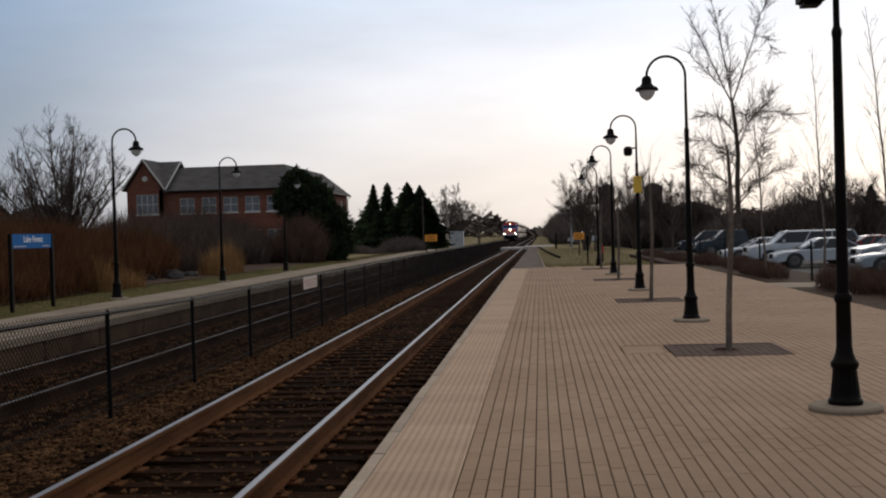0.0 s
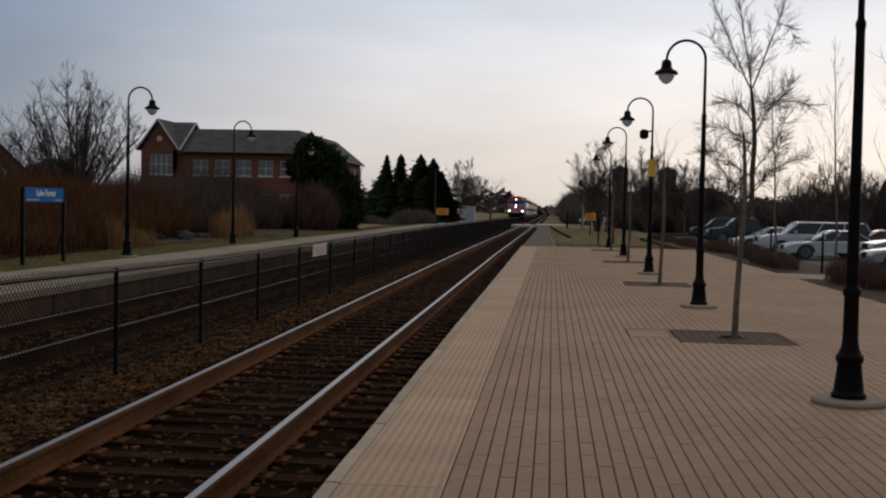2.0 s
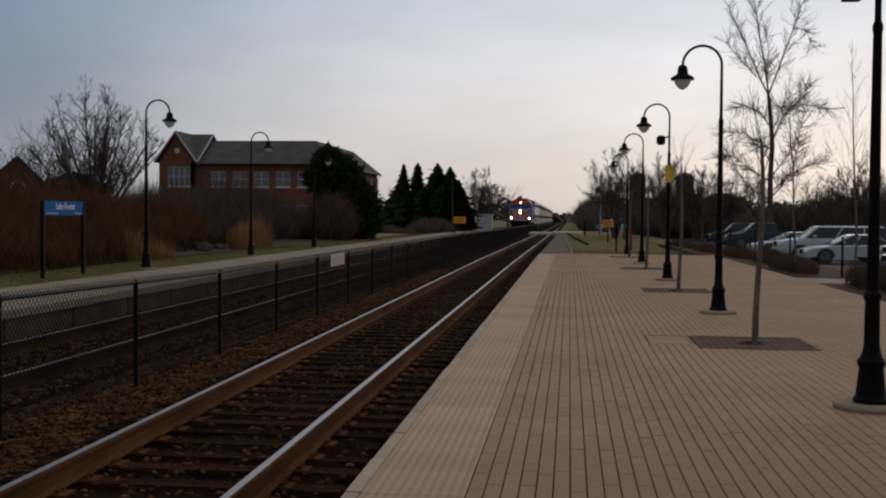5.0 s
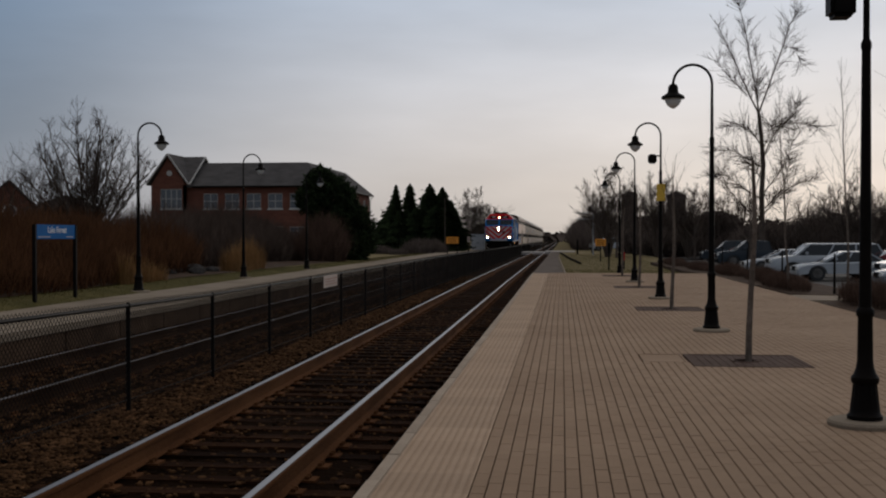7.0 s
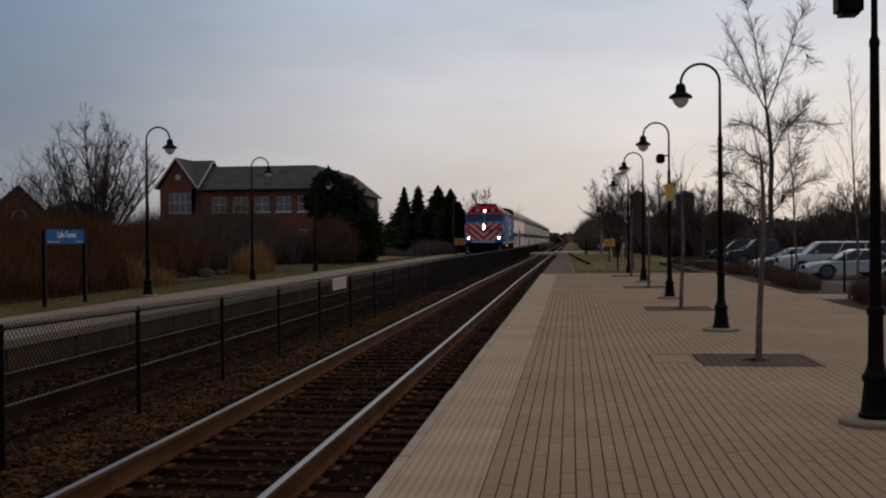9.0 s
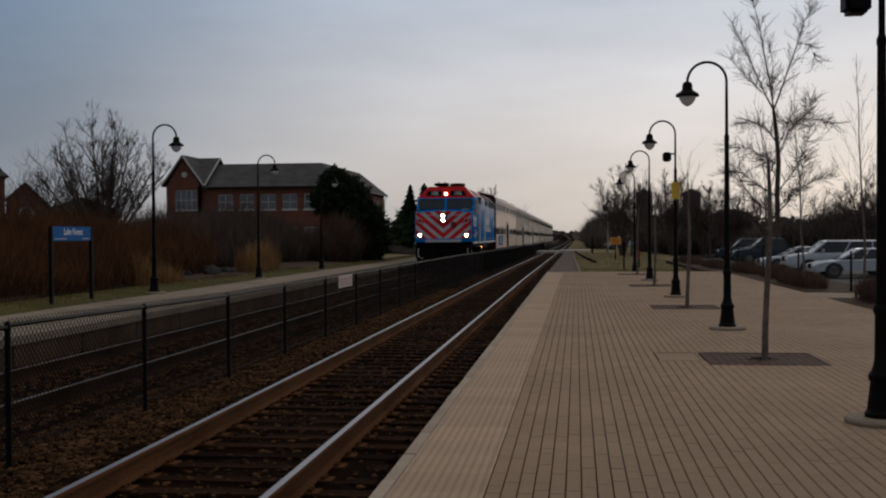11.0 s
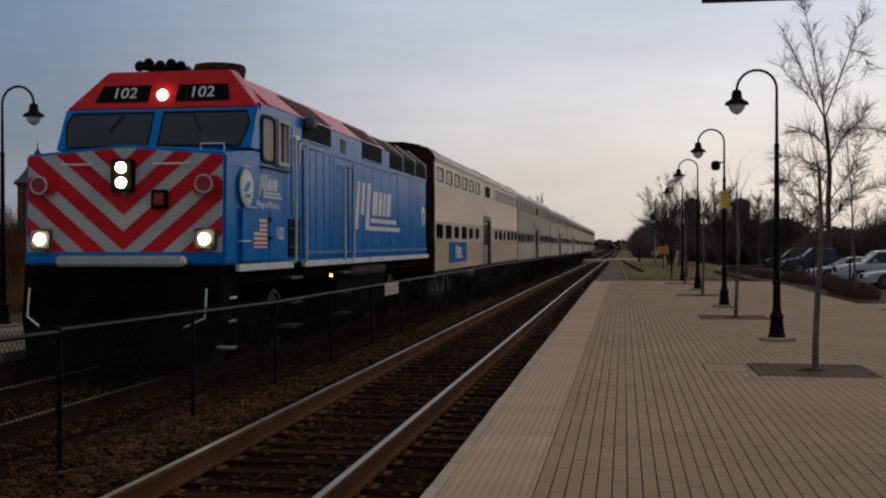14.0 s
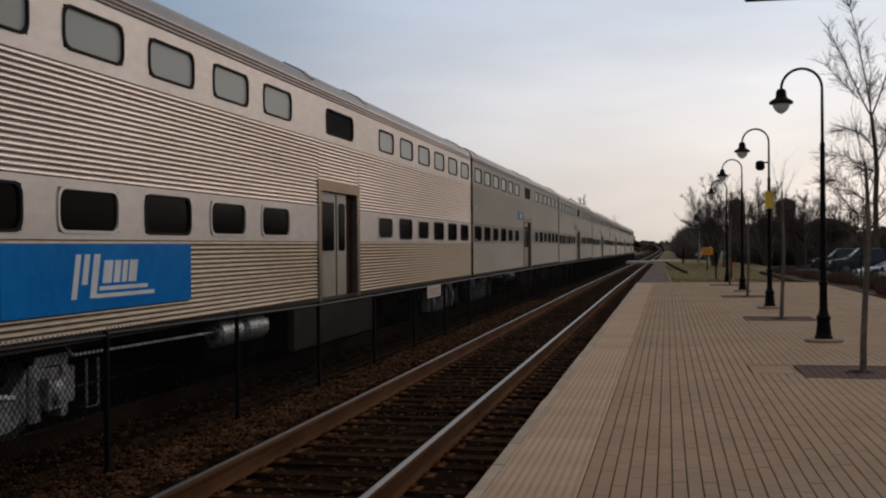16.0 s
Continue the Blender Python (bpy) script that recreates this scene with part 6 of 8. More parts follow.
# ---------------------------------------------------------------- parked vehicles
def vehicle(name, label, paint, m, length, height, kind="sedan", group="parked cars"):
    """Nose towards -x; stands on z = 0."""
    c = thing(name, label, "car", m, group)
    w = 0.90 if kind == "sedan" else 0.97
    h = height
    belt = {"sedan": 0.92, "suv": 1.12, "pickup": 1.15}[kind]
    hood = {"sedan": 0.80, "suv": 1.05, "pickup": 1.08}[kind]
    n0 = {"sedan": 1.25, "suv": 1.30, "pickup": 1.35}[kind]
    L_ = length
    # lower body: side outline with wheel arches, drawn across, flanks tucked in
    r = 0.36 if kind == "sedan" else 0.40
    ax = (0.19 * L_, 0.80 * L_)
    low = [(0.05, 0.28)]
    for cx in ax:
        low += [(cx + (r + 0.06) * math.cos(a), max(0.25, r + (r + 0.06) * math.sin(a))) for a in [math.pi - math.pi * k / 8 for k in range(9)]]
    low += [(L_ - 0.05, 0.30)]
    tail = belt if kind != "pickup" else 1.12
    top = [(L_, 0.55), (L_ - 0.06, tail - 0.05), (L_ - 0.22, tail), (n0, hood + 0.06), (0.5, hood - 0.03), (0.14, hood - 0.12), (0.0, 0.55)]
    poly = low + top
    g = G()
    n = len(poly)
    rows_ = ((-w, 0.985), (-w * 0.93, 1.0), (w * 0.93, 1.0), (w, 0.985))
    vs = []
    for yy, k in rows_:
        for x, z in poly:
            vs.append((L_ / 2 + (x - L_ / 2) * k, yy, 0.28 + (z - 0.28) * (1.0 if abs(yy) < w else 0.90)))
    fs = [(i * n + j, i * n + (j + 1) % n, (i + 1) * n + (j + 1) % n, (i + 1) * n + j) for i in range(3) for j in range(n)]
    fs += [tuple(range(n)), tuple(reversed(range(3 * n, 4 * n)))]
    g.add(vs, fs)
    part("body", g, paint, c, smooth=True)
    # cabin: roof shell over a glass band
    if kind == "sedan":
        cab = ((n0 - 0.1, L_ - 0.75), (n0 + 0.85, L_ - 1.55))
    elif kind == "suv":
        cab = ((n0 - 0.1, L_ - 0.12), (n0 + 0.65, L_ - 0.42))
    else:
        cab = ((n0 - 0.1, L_ - 1.9), (n0 + 0.65, L_ - 2.1))
    zb, zt = belt - 0.06, h
    y0, y1 = w * 0.92, w * 0.76

    def ring(f, inset=0.0):
        x0 = cab[0][0] + (cab[1][0] - cab[0][0]) * f + inset
        x1 = cab[0][1] + (cab[1][1] - cab[0][1]) * f - inset
        yy = y0 + (y1 - y0) * f - inset
        z = zb + (zt - zb) * f
        return [(x0, -yy, z), (x1, -yy, z), (x1, yy, z), (x0, yy, z)]

    def loft(a, b):
        k = G()
        k.add(a + b, [(i, (i + 1) % 4, (i + 1) % 4 + 4, i + 4) for i in range(4)] + [(3, 2, 1, 0), (4, 5, 6, 7)])
        return k

    glass_band = part("glasshouse", loft(ring(0.0, 0.02), ring(0.90, 0.02)), "carglass", c, "dark car windows")
    k = loft(ring(0.86), ring(1.0, 0.12))
    part("roof", k, paint, c, bevel=0.03, smooth=True)
    for q in (0.0, 0.36, 0.68, 1.0):
        for s in (-1, 1):
            k = G()
            p0 = Vector((cab[0][0] + (cab[0][1] - cab[0][0]) * q, s * y0, zb))
            p1 = Vector((cab[1][0] + (cab[1][1] - cab[1][0]) * q, s * y1, zt - 0.05))
            k.tube([p0, p1], 0.045, 4)
            part("pillar", k, paint, c)
    if kind == "pickup":
        k = G()
        k.box(L_ - 1.85, L_ - 0.12, -w * 0.8, w * 0.8, 1.10, 1.13)
        part("bed_cover", k, "rubber", c, "dark open load bed")
    for x in ax:
        for s in (-1, 1):
            k = G()
            k.lathe([(r * 0.6, -0.10), (r * 0.96, -0.10), (r, -0.06), (r, 0.06), (r * 0.96, 0.10), (r * 0.6, 0.10)], 20, (x, s * (w - 0.09), r), "y")
            t = part("tyre", k, "rubber", c, smooth=True)
            k = G()
            k.lathe([(r * 0.2, -0.105), (r * 0.62, -0.095), (r * 0.62, 0.095), (r * 0.2, 0.105)], 14, (x, s * (w - 0.085), r), "y")
            part("rim", k, "lgrey", t, "silver wheel rim", smooth=True)
    for s in (-1, 1):
        k = G()
        k.box(-0.01, 0.22, s * w * 0.62 - 0.2, s * w * 0.62 + 0.2, hood - 0.30, hood - 0.15)
        part("headlight", k, "lampglass", c, "clear headlight", bevel=0.03)
        k = G()
        k.box(n0 + 0.35, n0 + 0.5, s * (w + 0.09) - 0.08, s * (w + 0.09) + 0.08, belt + 0.02, belt + 0.18)
        part("mirror", k, paint, c, bevel=0.03)
        k = G()
        k.box(L_ - 0.1, L_ + 0.01, s * w * 0.75 - 0.12, s * w * 0.75 + 0.12, tail - 0.3, tail - 0.1)
        part("tail_light", k, "redlens", c, "red tail light", bevel=0.02)
    k = G()
    k.box(-0.015, 0.1, -w * 0.4, w * 0.4, hood - 0.34, hood - 0.14)
    part("grille", k, "louvre", c, bevel=0.02)
    k = G()
    k.box(-0.04, 0.2, -w * 0.9, w * 0.9, 0.30, 0.50)
    part("bumper", k, paint if kind == "sedan" else "louvre", c, bevel=0.05)
    return c


GP = -0.45
CARS = [("car", "white sedan parked nose to the hedge", "carwhite", 10.65, 53.5, 4.7, 1.37, "sedan"),
        ("car", "silver-blue sedan parked nose to the hedge", "carsilver", 11.8, 44.0, 4.6, 1.40, "sedan"),
        ("car", "maroon sedan parked between two pale cars", "carred", 13.4, 55.75, 4.6, 1.40, "sedan"),
        ("car", "large white sport utility parked behind a sedan", "carwhite", 10.3, 58.2, 5.6, 1.72, "suv"),
        ("car", "white sedan parked by the hedge", "carwhite", 10.0, 64.0, 4.6, 1.36, "sedan"),
        ("car", "slate blue pickup truck parked nose to the hedge", "cardark", 10.8, 81.0, 5.6, 1.82, "pickup"),
        ("car", "dark sport utility parked beyond the pickup", "cardark", 11.2, 93.0, 4.8, 1.78, "suv"),
        ("car", "silver sport utility parked beside the sedans", "carsilver", 12.8, 47.6, 4.9, 1.76, "suv"),
        ("car", "maroon sedan parked far along the row", "carred", 11.2, 87.0, 4.6, 1.42, "sedan"),
        ("car", "white sport utility parked beyond the grass", "carwhite", 3.7, 150.0, 4.9, 1.75, "suv")]
for nm, lb, pt, x, y, l, hh, kd in CARS:
    vehicle(nm, lb, pt, pose(x, y, (GP if x > 8 else -0.12) + fall(y), 0, 0, 0 if x > 8 else 8), l, hh, kd)


# ---------------------------------------------------------------- canopy over the platform
def canopy():
    c = thing("platform_canopy", "dark maroon flat canopy edge over the platform", "canopy")
    g = G()
    g.box(0.44, 5.2, 1.2, 5.95, 2.90, 3.02)
    part("roof_deck", g, "fascia", c, bevel=0.01)
    g = G()
    g.box(0.40, 5.25, 5.95, 6.02, 2.86, 3.08)
    part("fascia_board", g, "fascia", c, bevel=0.005)
    g = G()
    g.box(0.385, 0.44, 1.2, 5.95, 2.88, 3.08)
    part("fascia_board", g, "fascia", c, bevel=0.005)
    for x in (2.0, 4.6):
        g = G()
        g.tube([(x, 1.6, 0), (x, 1.6, 2.9)], 0.06, 12)
        part("post", g, "iron", c, smooth=True)


canopy()


# ---------------------------------------------------------------- the train (own space: nose at y = 0, rearwards +y, z = 0 at rail top)
def clip_poly(poly, a, b, c):
    """Keeps the part of a polygon where a*x + b*z <= c."""
    out = []
    for p, q in zip(poly, poly[1:] + poly[:1]):
        dp, dq = a * p[0] + b * p[1] - c, a * q[0] + b * q[1] - c
        if dp <= 0:
            out.append(p)
        if dp * dq < 0:
            t = dp / (dp - dq)
            out.append((p[0] + t * (q[0] - p[0]), p[1] + t * (q[1] - p[1])))
    return out


def stroke(g, pts, width, x, thick=0.004):
    """Flat painted strokes on a side wall: pts are (y, z) polygons."""
    g.prism(pts, x, x + thick, "x")


def swoosh_logo(parent, x, y0, z0, w, h, label):
    """Slanted block wordmark kept as plain strokes, with two underlines."""
    sl = 0.22 * h

    def q(u0, v0, u1, v1, lean=0.0):
        g = G()
        y_a, y_b = y0 + u0 * w, y0 + u1 * w
        za, zb = z0 + v0 * h, z0 + v1 * h
        s0, s1 = sl * v0, sl * v1 + lean * w
        stroke(g, [(y_a + s0, za), (y_b + s0, za), (y_b + s1, zb), (y_a + s1, zb)], 0, x)
        part("wordmark_stroke", g, "lwhite", parent, label)
    # a tall zigzag block, four lower slanted blocks, two underlines
    q(0.00, 0.05, 0.055, 1.0)
    q(0.095, 0.35, 0.155, 1.0)
    q(0.20, 0.05, 0.27, 1.0)
    for u, b in ((0.325, 0.105), (0.455, 0.075), (0.555, 0.06), (0.64, 0.10)):
        q(u, 0.36, u + b, 0.86)
    q(0.30, 0.20, 0.90, 0.29)
    q(0.27, 0.04, 1.0, 0.13)


def rounded_rect(u0, u1, v0, v1, r, n=4):
    pts = []
    for cx, cz, a0 in ((u1 - r, v1 - r, 0), (u0 + r, v1 - r, 90), (u0 + r, v0 + r, 180), (u1 - r, v0 + r, 270)):
        pts += [(cx + r * math.cos(radians(a0 + 90 * k / n)), cz + r * math.sin(radians(a0 + 90 * k / n))) for k in range(n + 1)]
    return pts


def frame_ring(g, outer, inner, x0, x1):
    """A window surround: outer and inner outlines of equal count, on a side wall."""
    n = len(outer)
    vs = [(x1, *p) for p in outer] + [(x1, *p) for p in inner] + [(x0, *p) for p in outer] + [(x0, *p) for p in inner]
    fs = []
    for i in range(n):
        j = (i + 1) % n
        fs += [(i, j, n + j, n + i), (2 * n + i, 2 * n + j, j, i), (n + i, n + j, 3 * n + j, 3 * n + i)]
    g.add(vs, fs)


def truck(parent, y, material, wheelbase, r, name="truck"):
    """Side frames, springs and journal boxes; the wheelsets are parts of their own under the vehicle."""
    g = G()
    for s in (-1, 1):
        x = s * 1.16
        zc = r
        # pedestal castings, brake hangers and a stirrup at the end
        for e in (-1, 1):
            c = y + e * wheelbase / 2
            for d in (-0.24, 0.24):
                g.box(x - 0.06, x + 0.08, c + d - 0.06, c + d + 0.06, zc - 0.24, zc + 0.34)
            g.box(x - 0.05, x + 0.09, c - 0.30, c + 0.30, zc + 0.26, zc + 0.36)
            g.lathe([(0.06, s * 0.09), (0.12, s * 0.10), (0.13, s * 0.15), (0.07, s * 0.18)], 12, (x, c, zc), "x")
            g.tube([(x + s * 0.12, c - e * 0.42, zc + 0.30), (x + s * 0.13, c - e * 0.46, zc + 0.02), (x + s * 0.10, c - e * 0.40, zc - 0.22)], 0.028, 6)
            g.tube([(x + s * 0.1, c + e * 0.62, zc + 0.26), (x + s * 0.1, c + e * 0.62, zc - 0.22), (x + s * 0.1, c + e * 0.86, zc - 0.22), (x + s * 0.1, c + e * 0.86, zc + 0.26)], 0.016, 5)
        g.lathe([(0.08, y - 0.3), (0.10, y - 0.28), (0.10, y - 0.02), (0.08, y)], 12, (x + s * 0.12, 0, zc + 0.22), "y")
        g.prism([(y - wheelbase / 2 - 0.45, zc - 0.12), (y - wheelbase / 2 - 0.45, zc + 0.22), (y - wheelbase / 2 + 0.4, zc + 0.26), (y - 0.5, zc + 0.02), (y + 0.5, zc + 0.02),
                 (y + wheelbase / 2 - 0.4, zc + 0.26), (y + wheelbase / 2 + 0.45, zc + 0.22), (y + wheelbase / 2 + 0.45, zc - 0.12), (y + wheelbase / 2 - 0.3, zc - 0.16),
                 (y + 0.55, zc - 0.26), (y - 0.55, zc - 0.26), (y - wheelbase / 2 + 0.3, zc - 0.16)], x - 0.07, x + 0.07, "x")
        for yy in (y - wheelbase / 2, y + wheelbase / 2):
            g.box(x + s * 0.05 - 0.1, x + s * 0.05 + 0.1, yy - 0.16, yy + 0.16, zc - 0.14, zc + 0.16)
        for k in (-0.22, 0, 0.22):
            g.lathe([(0.07, zc - 0.24), (0.085, zc - 0.16), (0.07, zc - 0.08), (0.085, zc), (0.07, zc + 0.06)], 8, (x + s * 0.06, y + k, 0))
        g.tube([(x + s * 0.1, y - 0.6, zc + 0.2), (x + s * 0.14, y + 0.5, zc + 0.05)], 0.035, 6)
        g.box(x + s * 0.02 - 0.05, x + s * 0.02 + 0.08, y - wheelbase / 2 - 0.62, y - wheelbase / 2 - 0.45, zc - 0.2, zc + 0.05)
    g.box(-1.0, 1.0, y - 0.25, y + 0.25, zc + 0.0, zc + 0.25)
    part(name, g, material, parent, bevel=0.012)


def wheelset(parent, y, r):
    g = G()
    g.lathe([(0.08, -0.84), (0.09, -0.82), (0.09, -0.6), (0.075, -0.58), (0.075, 0.58), (0.09, 0.6), (0.09, 0.82), (0.08, 0.84)], 10, (0, 0, 0), "x")
    w = part("wheelset", g, "wheel", parent, "steel wheelset", smooth=True)
    for s in (-1, 1):
        g = G()
        prof = [(0.10, 0.66), (r * 0.8, 0.68), (r * 0.86, 0.66), (r + 0.02, 0.665), (r, 0.69), (r, 0.80), (r * 0.86, 0.80), (r * 0.8, 0.76), (0.14, 0.78), (0.10, 0.82)]
        g.lathe([(a, s * b) for a, b in prof], 24, (0, 0, 0), "x")
        part("wheel", g, "wheel", w, smooth=True)
    w.location = (0, y, r)
    return w


def build_locomotive():
    lo = thing("locomotive", "blue and red diesel passenger locomotive with striped nose and lit headlights", "locomotive")
    HW = 1.53
    # hood behind the cab: vertical flanks, canted upper panels, flat roof
    g = G()
    sec = [(-HW, 1.50), (HW, 1.50), (HW, 3.948), (-HW, 3.948)]
    g.prism(sec, 1.45, 15.75, "y")
    part("body", g, "lblue", lo, bevel=0.02)
    g = G()
    top = [(-HW, 3.95), (HW, 3.95), (1.0, 4.42), (0.75, 4.50), (-0.75, 4.50), (-1.0, 4.42)]
    g.prism(top, 1.9, 10.6, "y")
    part("upper_hood", g, "lred", lo, "red roof hood", bevel=0.015)
    g = G()
    top = [(-HW, 3.95), (HW, 3.95), (1.02, 4.36), (-1.02, 4.36)]
    g.prism(top, 10.602, 15.75, "y")
    part("radiator_hood", g, "lroof", lo, "sooty dark radiator hood", bevel=0.015)
    # brow above the windscreens
    g = G()
    b0 = [(-HW, 1.30, 3.864), (HW, 1.30, 3.864), (HW, 1.90, 3.864), (-HW, 1.90, 3.864), (-0.98, 1.62, 4.48), (0.98, 1.62, 4.48), (1.0, 1.90, 4.50), (-1.0, 1.90, 4.50)]
    g.add(b0, [(0, 1, 5, 4), (1, 2, 6, 5), (2, 3, 7, 6), (3, 0, 4, 7), (4, 5, 6, 7), (3, 2, 1, 0)])
    part("brow", g, "lred", lo, "red sloping brow", bevel=0.02)
    # cab front with slanted windscreens
    g = G()
    cab = [(-HW, 0.98, 3.22), (HW, 0.98, 3.22), (HW, 1.46, 3.22), (-HW, 1.46, 3.22), (-HW, 1.30, 3.862), (HW, 1.30, 3.862), (HW, 1.46, 3.862), (-HW, 1.46, 3.862)]
    g.add(cab, [(0, 1, 5, 4), (1, 2, 6, 5), (2, 3, 7, 6), (3, 0, 4, 7), (4, 5, 6, 7), (3, 2, 1, 0)])
    part("cab_front", g, "lblue", lo, bevel=0.015)
    slope = (1.30 - 0.98) / (3.862 - 3.22)
    for s in (-1, 1):
        g = G()
        outline = [(0.08, 3.28), (1.36, 3.26), (1.45, 3.62), (1.38, 3.80), (0.08, 3.80)]
        pts = [(s * a, 0.98 + (z - 3.22) * slope - 0.012, z) for a, z in outline]
        g.add(pts + [(p[0], p[1] + 0.02, p[2]) for p in pts], [tuple(range(5)), tuple(range(5, 10))] + [(i, (i + 1) % 5, (i + 1) % 5 + 5, i + 5) for i in range(5)])
        w = part("windscreen", g, "cabglass", lo, "dark cab windscreen")
        g = G()
        loop = [(p[0], p[1] - 0.004, p[2]) for p in pts]
        g.tube(loop + [loop[0]], 0.018, 5)
        part("gasket", g, "gasket", w)
        g = G()
        g.tube([(s * 0.55, 1.22, 3.78), (s * 0.72, 1.08, 3.5)], 0.010, 4)
        part("wiper", g, "iron", w)
    # nose
    g = G()
    NW = 1.49
    vs = [(-NW, 0.0, 1.52), (NW, 0.0, 1.52), (HW, 1.46, 1.52), (-HW, 1.46, 1.52), (-NW, 0.06, 3.08), (0, 0.06, 3.21), (NW, 0.06, 3.08), (HW, 1.46, 3.218), (-HW, 1.46, 3.218)]
    g.add(vs, [(0, 1, 6, 5, 4), (1, 2, 7, 6), (2, 3, 8, 7), (3, 0, 4, 8), (4, 5, 8), (5, 6, 7), (5, 7, 8), (3, 2, 1, 0)])
    nose = part("nose", g, "lblue", lo, bevel=0.03)
    ny = lambda z: 0.06 * (z - 1.52) / 1.56
    edge = [(-1.45, 1.70), (1.45, 1.70), (1.45, 3.05), (0, 3.17), (-1.45, 3.05)]
    g = G()
    g.add([(x, ny(z) - 0.008, z) for x, z in edge] + [(x, ny(z) + 0.01, z) for x, z in edge], [(0, 1, 2, 3, 4), (5, 6, 7, 8, 9)] + [(i, (i + 1) % 5, (i + 1) % 5 + 5, i + 5) for i in range(5)])
    part("nose_panel", g, "lsilver", nose, "silver nose panel")
    for k in range(8):
        z0 = 0.72 + 0.50 * k
        for s in (-1, 1):
            poly = [(0, z0), (s * 2.0, z0 + 2.0 * 0.84), (s * 2.0, z0 + 2.0 * 0.84 + 0.27), (0, z0 + 0.27)]
            poly = clip_poly(poly, 0, -1, -1.70)
            poly = clip_poly(poly, s, 0, 1.45) if poly else poly
            poly = clip_poly(poly, s * 0.083, 1, 3.17) if poly else poly
            if len(poly) >= 3:
                g = G()
                m = len(poly)
                g.add([(x, ny(z) - 0.013, z) for x, z in poly] + [(x, ny(z) - 0.006, z) for x, z in poly],
                      [tuple(range(m)), tuple(range(m, 2 * m))] + [(i, (i + 1) % m, (i + 1) % m + m, i + m) for i in range(m)])
                part("chevron_stripe", g, "lred", nose, "red chevron stripe")
    # lamps
    g = G()
    g.box(-0.17, 0.17, -0.05, 0.05, 2.54, 3.00)
    hl = part("headlight_box", g, "louvre", lo, bevel=0.02)
    for z in (2.88, 2.67):
        g = G()
        g.lathe([(0.072, -0.075), (0.07, -0.05), (0.02, -0.045)], 18, (0, 0, z), "y")
        part("headlight", g, "beam", hl, "lit headlight", smooth=True)
    for s in (-1, 1):
        g = G()
        g.box(s * 1.22 - 0.16, s * 1.22 + 0.16, -0.06, 0.05, 1.73, 2.03)
        d = part("ditch_light_box", g, "lgrey", lo, bevel=0.02)
        g = G()
        g.lathe([(0.076, -0.085), (0.072, -0.06), (0.02, -0.055)], 18, (s * 1.22, 0, 1.88), "y")
        part("ditch_light", g, "beam", d, "lit ditch light", smooth=True)
        g = G()
        g.box(s * 1.22 - 0.2, s * 1.22 + 0.2, -0.07, 0.06, 2.52, 2.76)
        d = part("marker_housing", g, "lred", lo, bevel=0.03)
        g = G()
        g.lathe([(0.095, -0.09), (0.095, -0.07)], 14, (s * 1.22, 0, 2.64), "y")
        part("marker_lens", g, "redlens", d, "red marker lens", smooth=True)
        g = G()
        g.tube([(s * 1.22 + 0.12 * math.cos(a), -0.09, 2.64 + 0.12 * math.sin(a)) for a in [2 * math.pi * k / 16 for k in range(17)]], 0.016, 5)
        part("lens_ring", g, "lsilver", d)
    g = G()
    g.box(0.42, 0.66, -0.03, 0.04, 2.30, 2.57)
    ns = part("nose_socket", g, "louvre", lo, "dark nose socket box", bevel=0.015)
    g = G()
    g.box(0.47, 0.61, -0.036, 0.0, 2.36, 2.52)
    part("socket_cover", g, "redlens", ns, "dark red cover")
    g = G()
    g.lathe([(0.085, -0.03), (0.08, 0.0), (0.02, 0.01)], 16, (0, 1.40, 4.08), "y")
    part("brow_light", g, "browbeam", lo, "lit oscillating brow light", smooth=True)
    bs = (1.62 - 1.30) / (4.48 - 3.864)
    for s in (-1, 1):
        g = G()
        pts = [(s * 0.22, 3.98), (s * 1.08, 3.98), (s * 1.0, 4.25), (s * 0.22, 4.25)]
        pp = [(x, 1.30 + (z - 3.864) * bs - 0.012, z) for x, z in pts]
        g.add(pp + [(x, y + 0.02, z) for x, y, z in pp], [(0, 1, 2, 3), (4, 5, 6, 7)] + [(i, (i + 1) % 4, (i + 1) % 4 + 4, i + 4) for i in range(4)])
        nb = part("number_board", g, "louvre", lo, "black number board with white digits")
        text_mesh("digits", "102", 0.275, "lwhite", nb, Matrix.Translation((s * 0.62, 1.30 + (4.115 - 3.864) * bs - 0.018, 4.115)) @ pose(0, 0, 0, 62.5), 0.003, "white running number")
    # windscreen grab rail, nose handrails
    for pts in ([(0.95, 0.5, 3.12), (0.95, 0.5, 3.25), (1.3, 0.5, 3.25), (1.3, 0.5, 3.1)], [(-0.9, -0.03, 2.93), (-0.45, -0.03, 2.93)], [(0.45, -0.03, 2.93), (1.0, -0.03, 2.93)]):
        g = G()
        g.tube(pts, 0.013, 5)
        part("grab_rail", g, "lwhite", lo, "white grab rail")
    # pilot, anticlimber, coupler, hoses
    g = G()
    g.box(-0.94, 0.94, -0.16, 0.1, 1.50, 1.645)
    part("anticlimber", g, "lsilver", lo, "silver anticlimber bar", bevel=0.03)
    g = G()
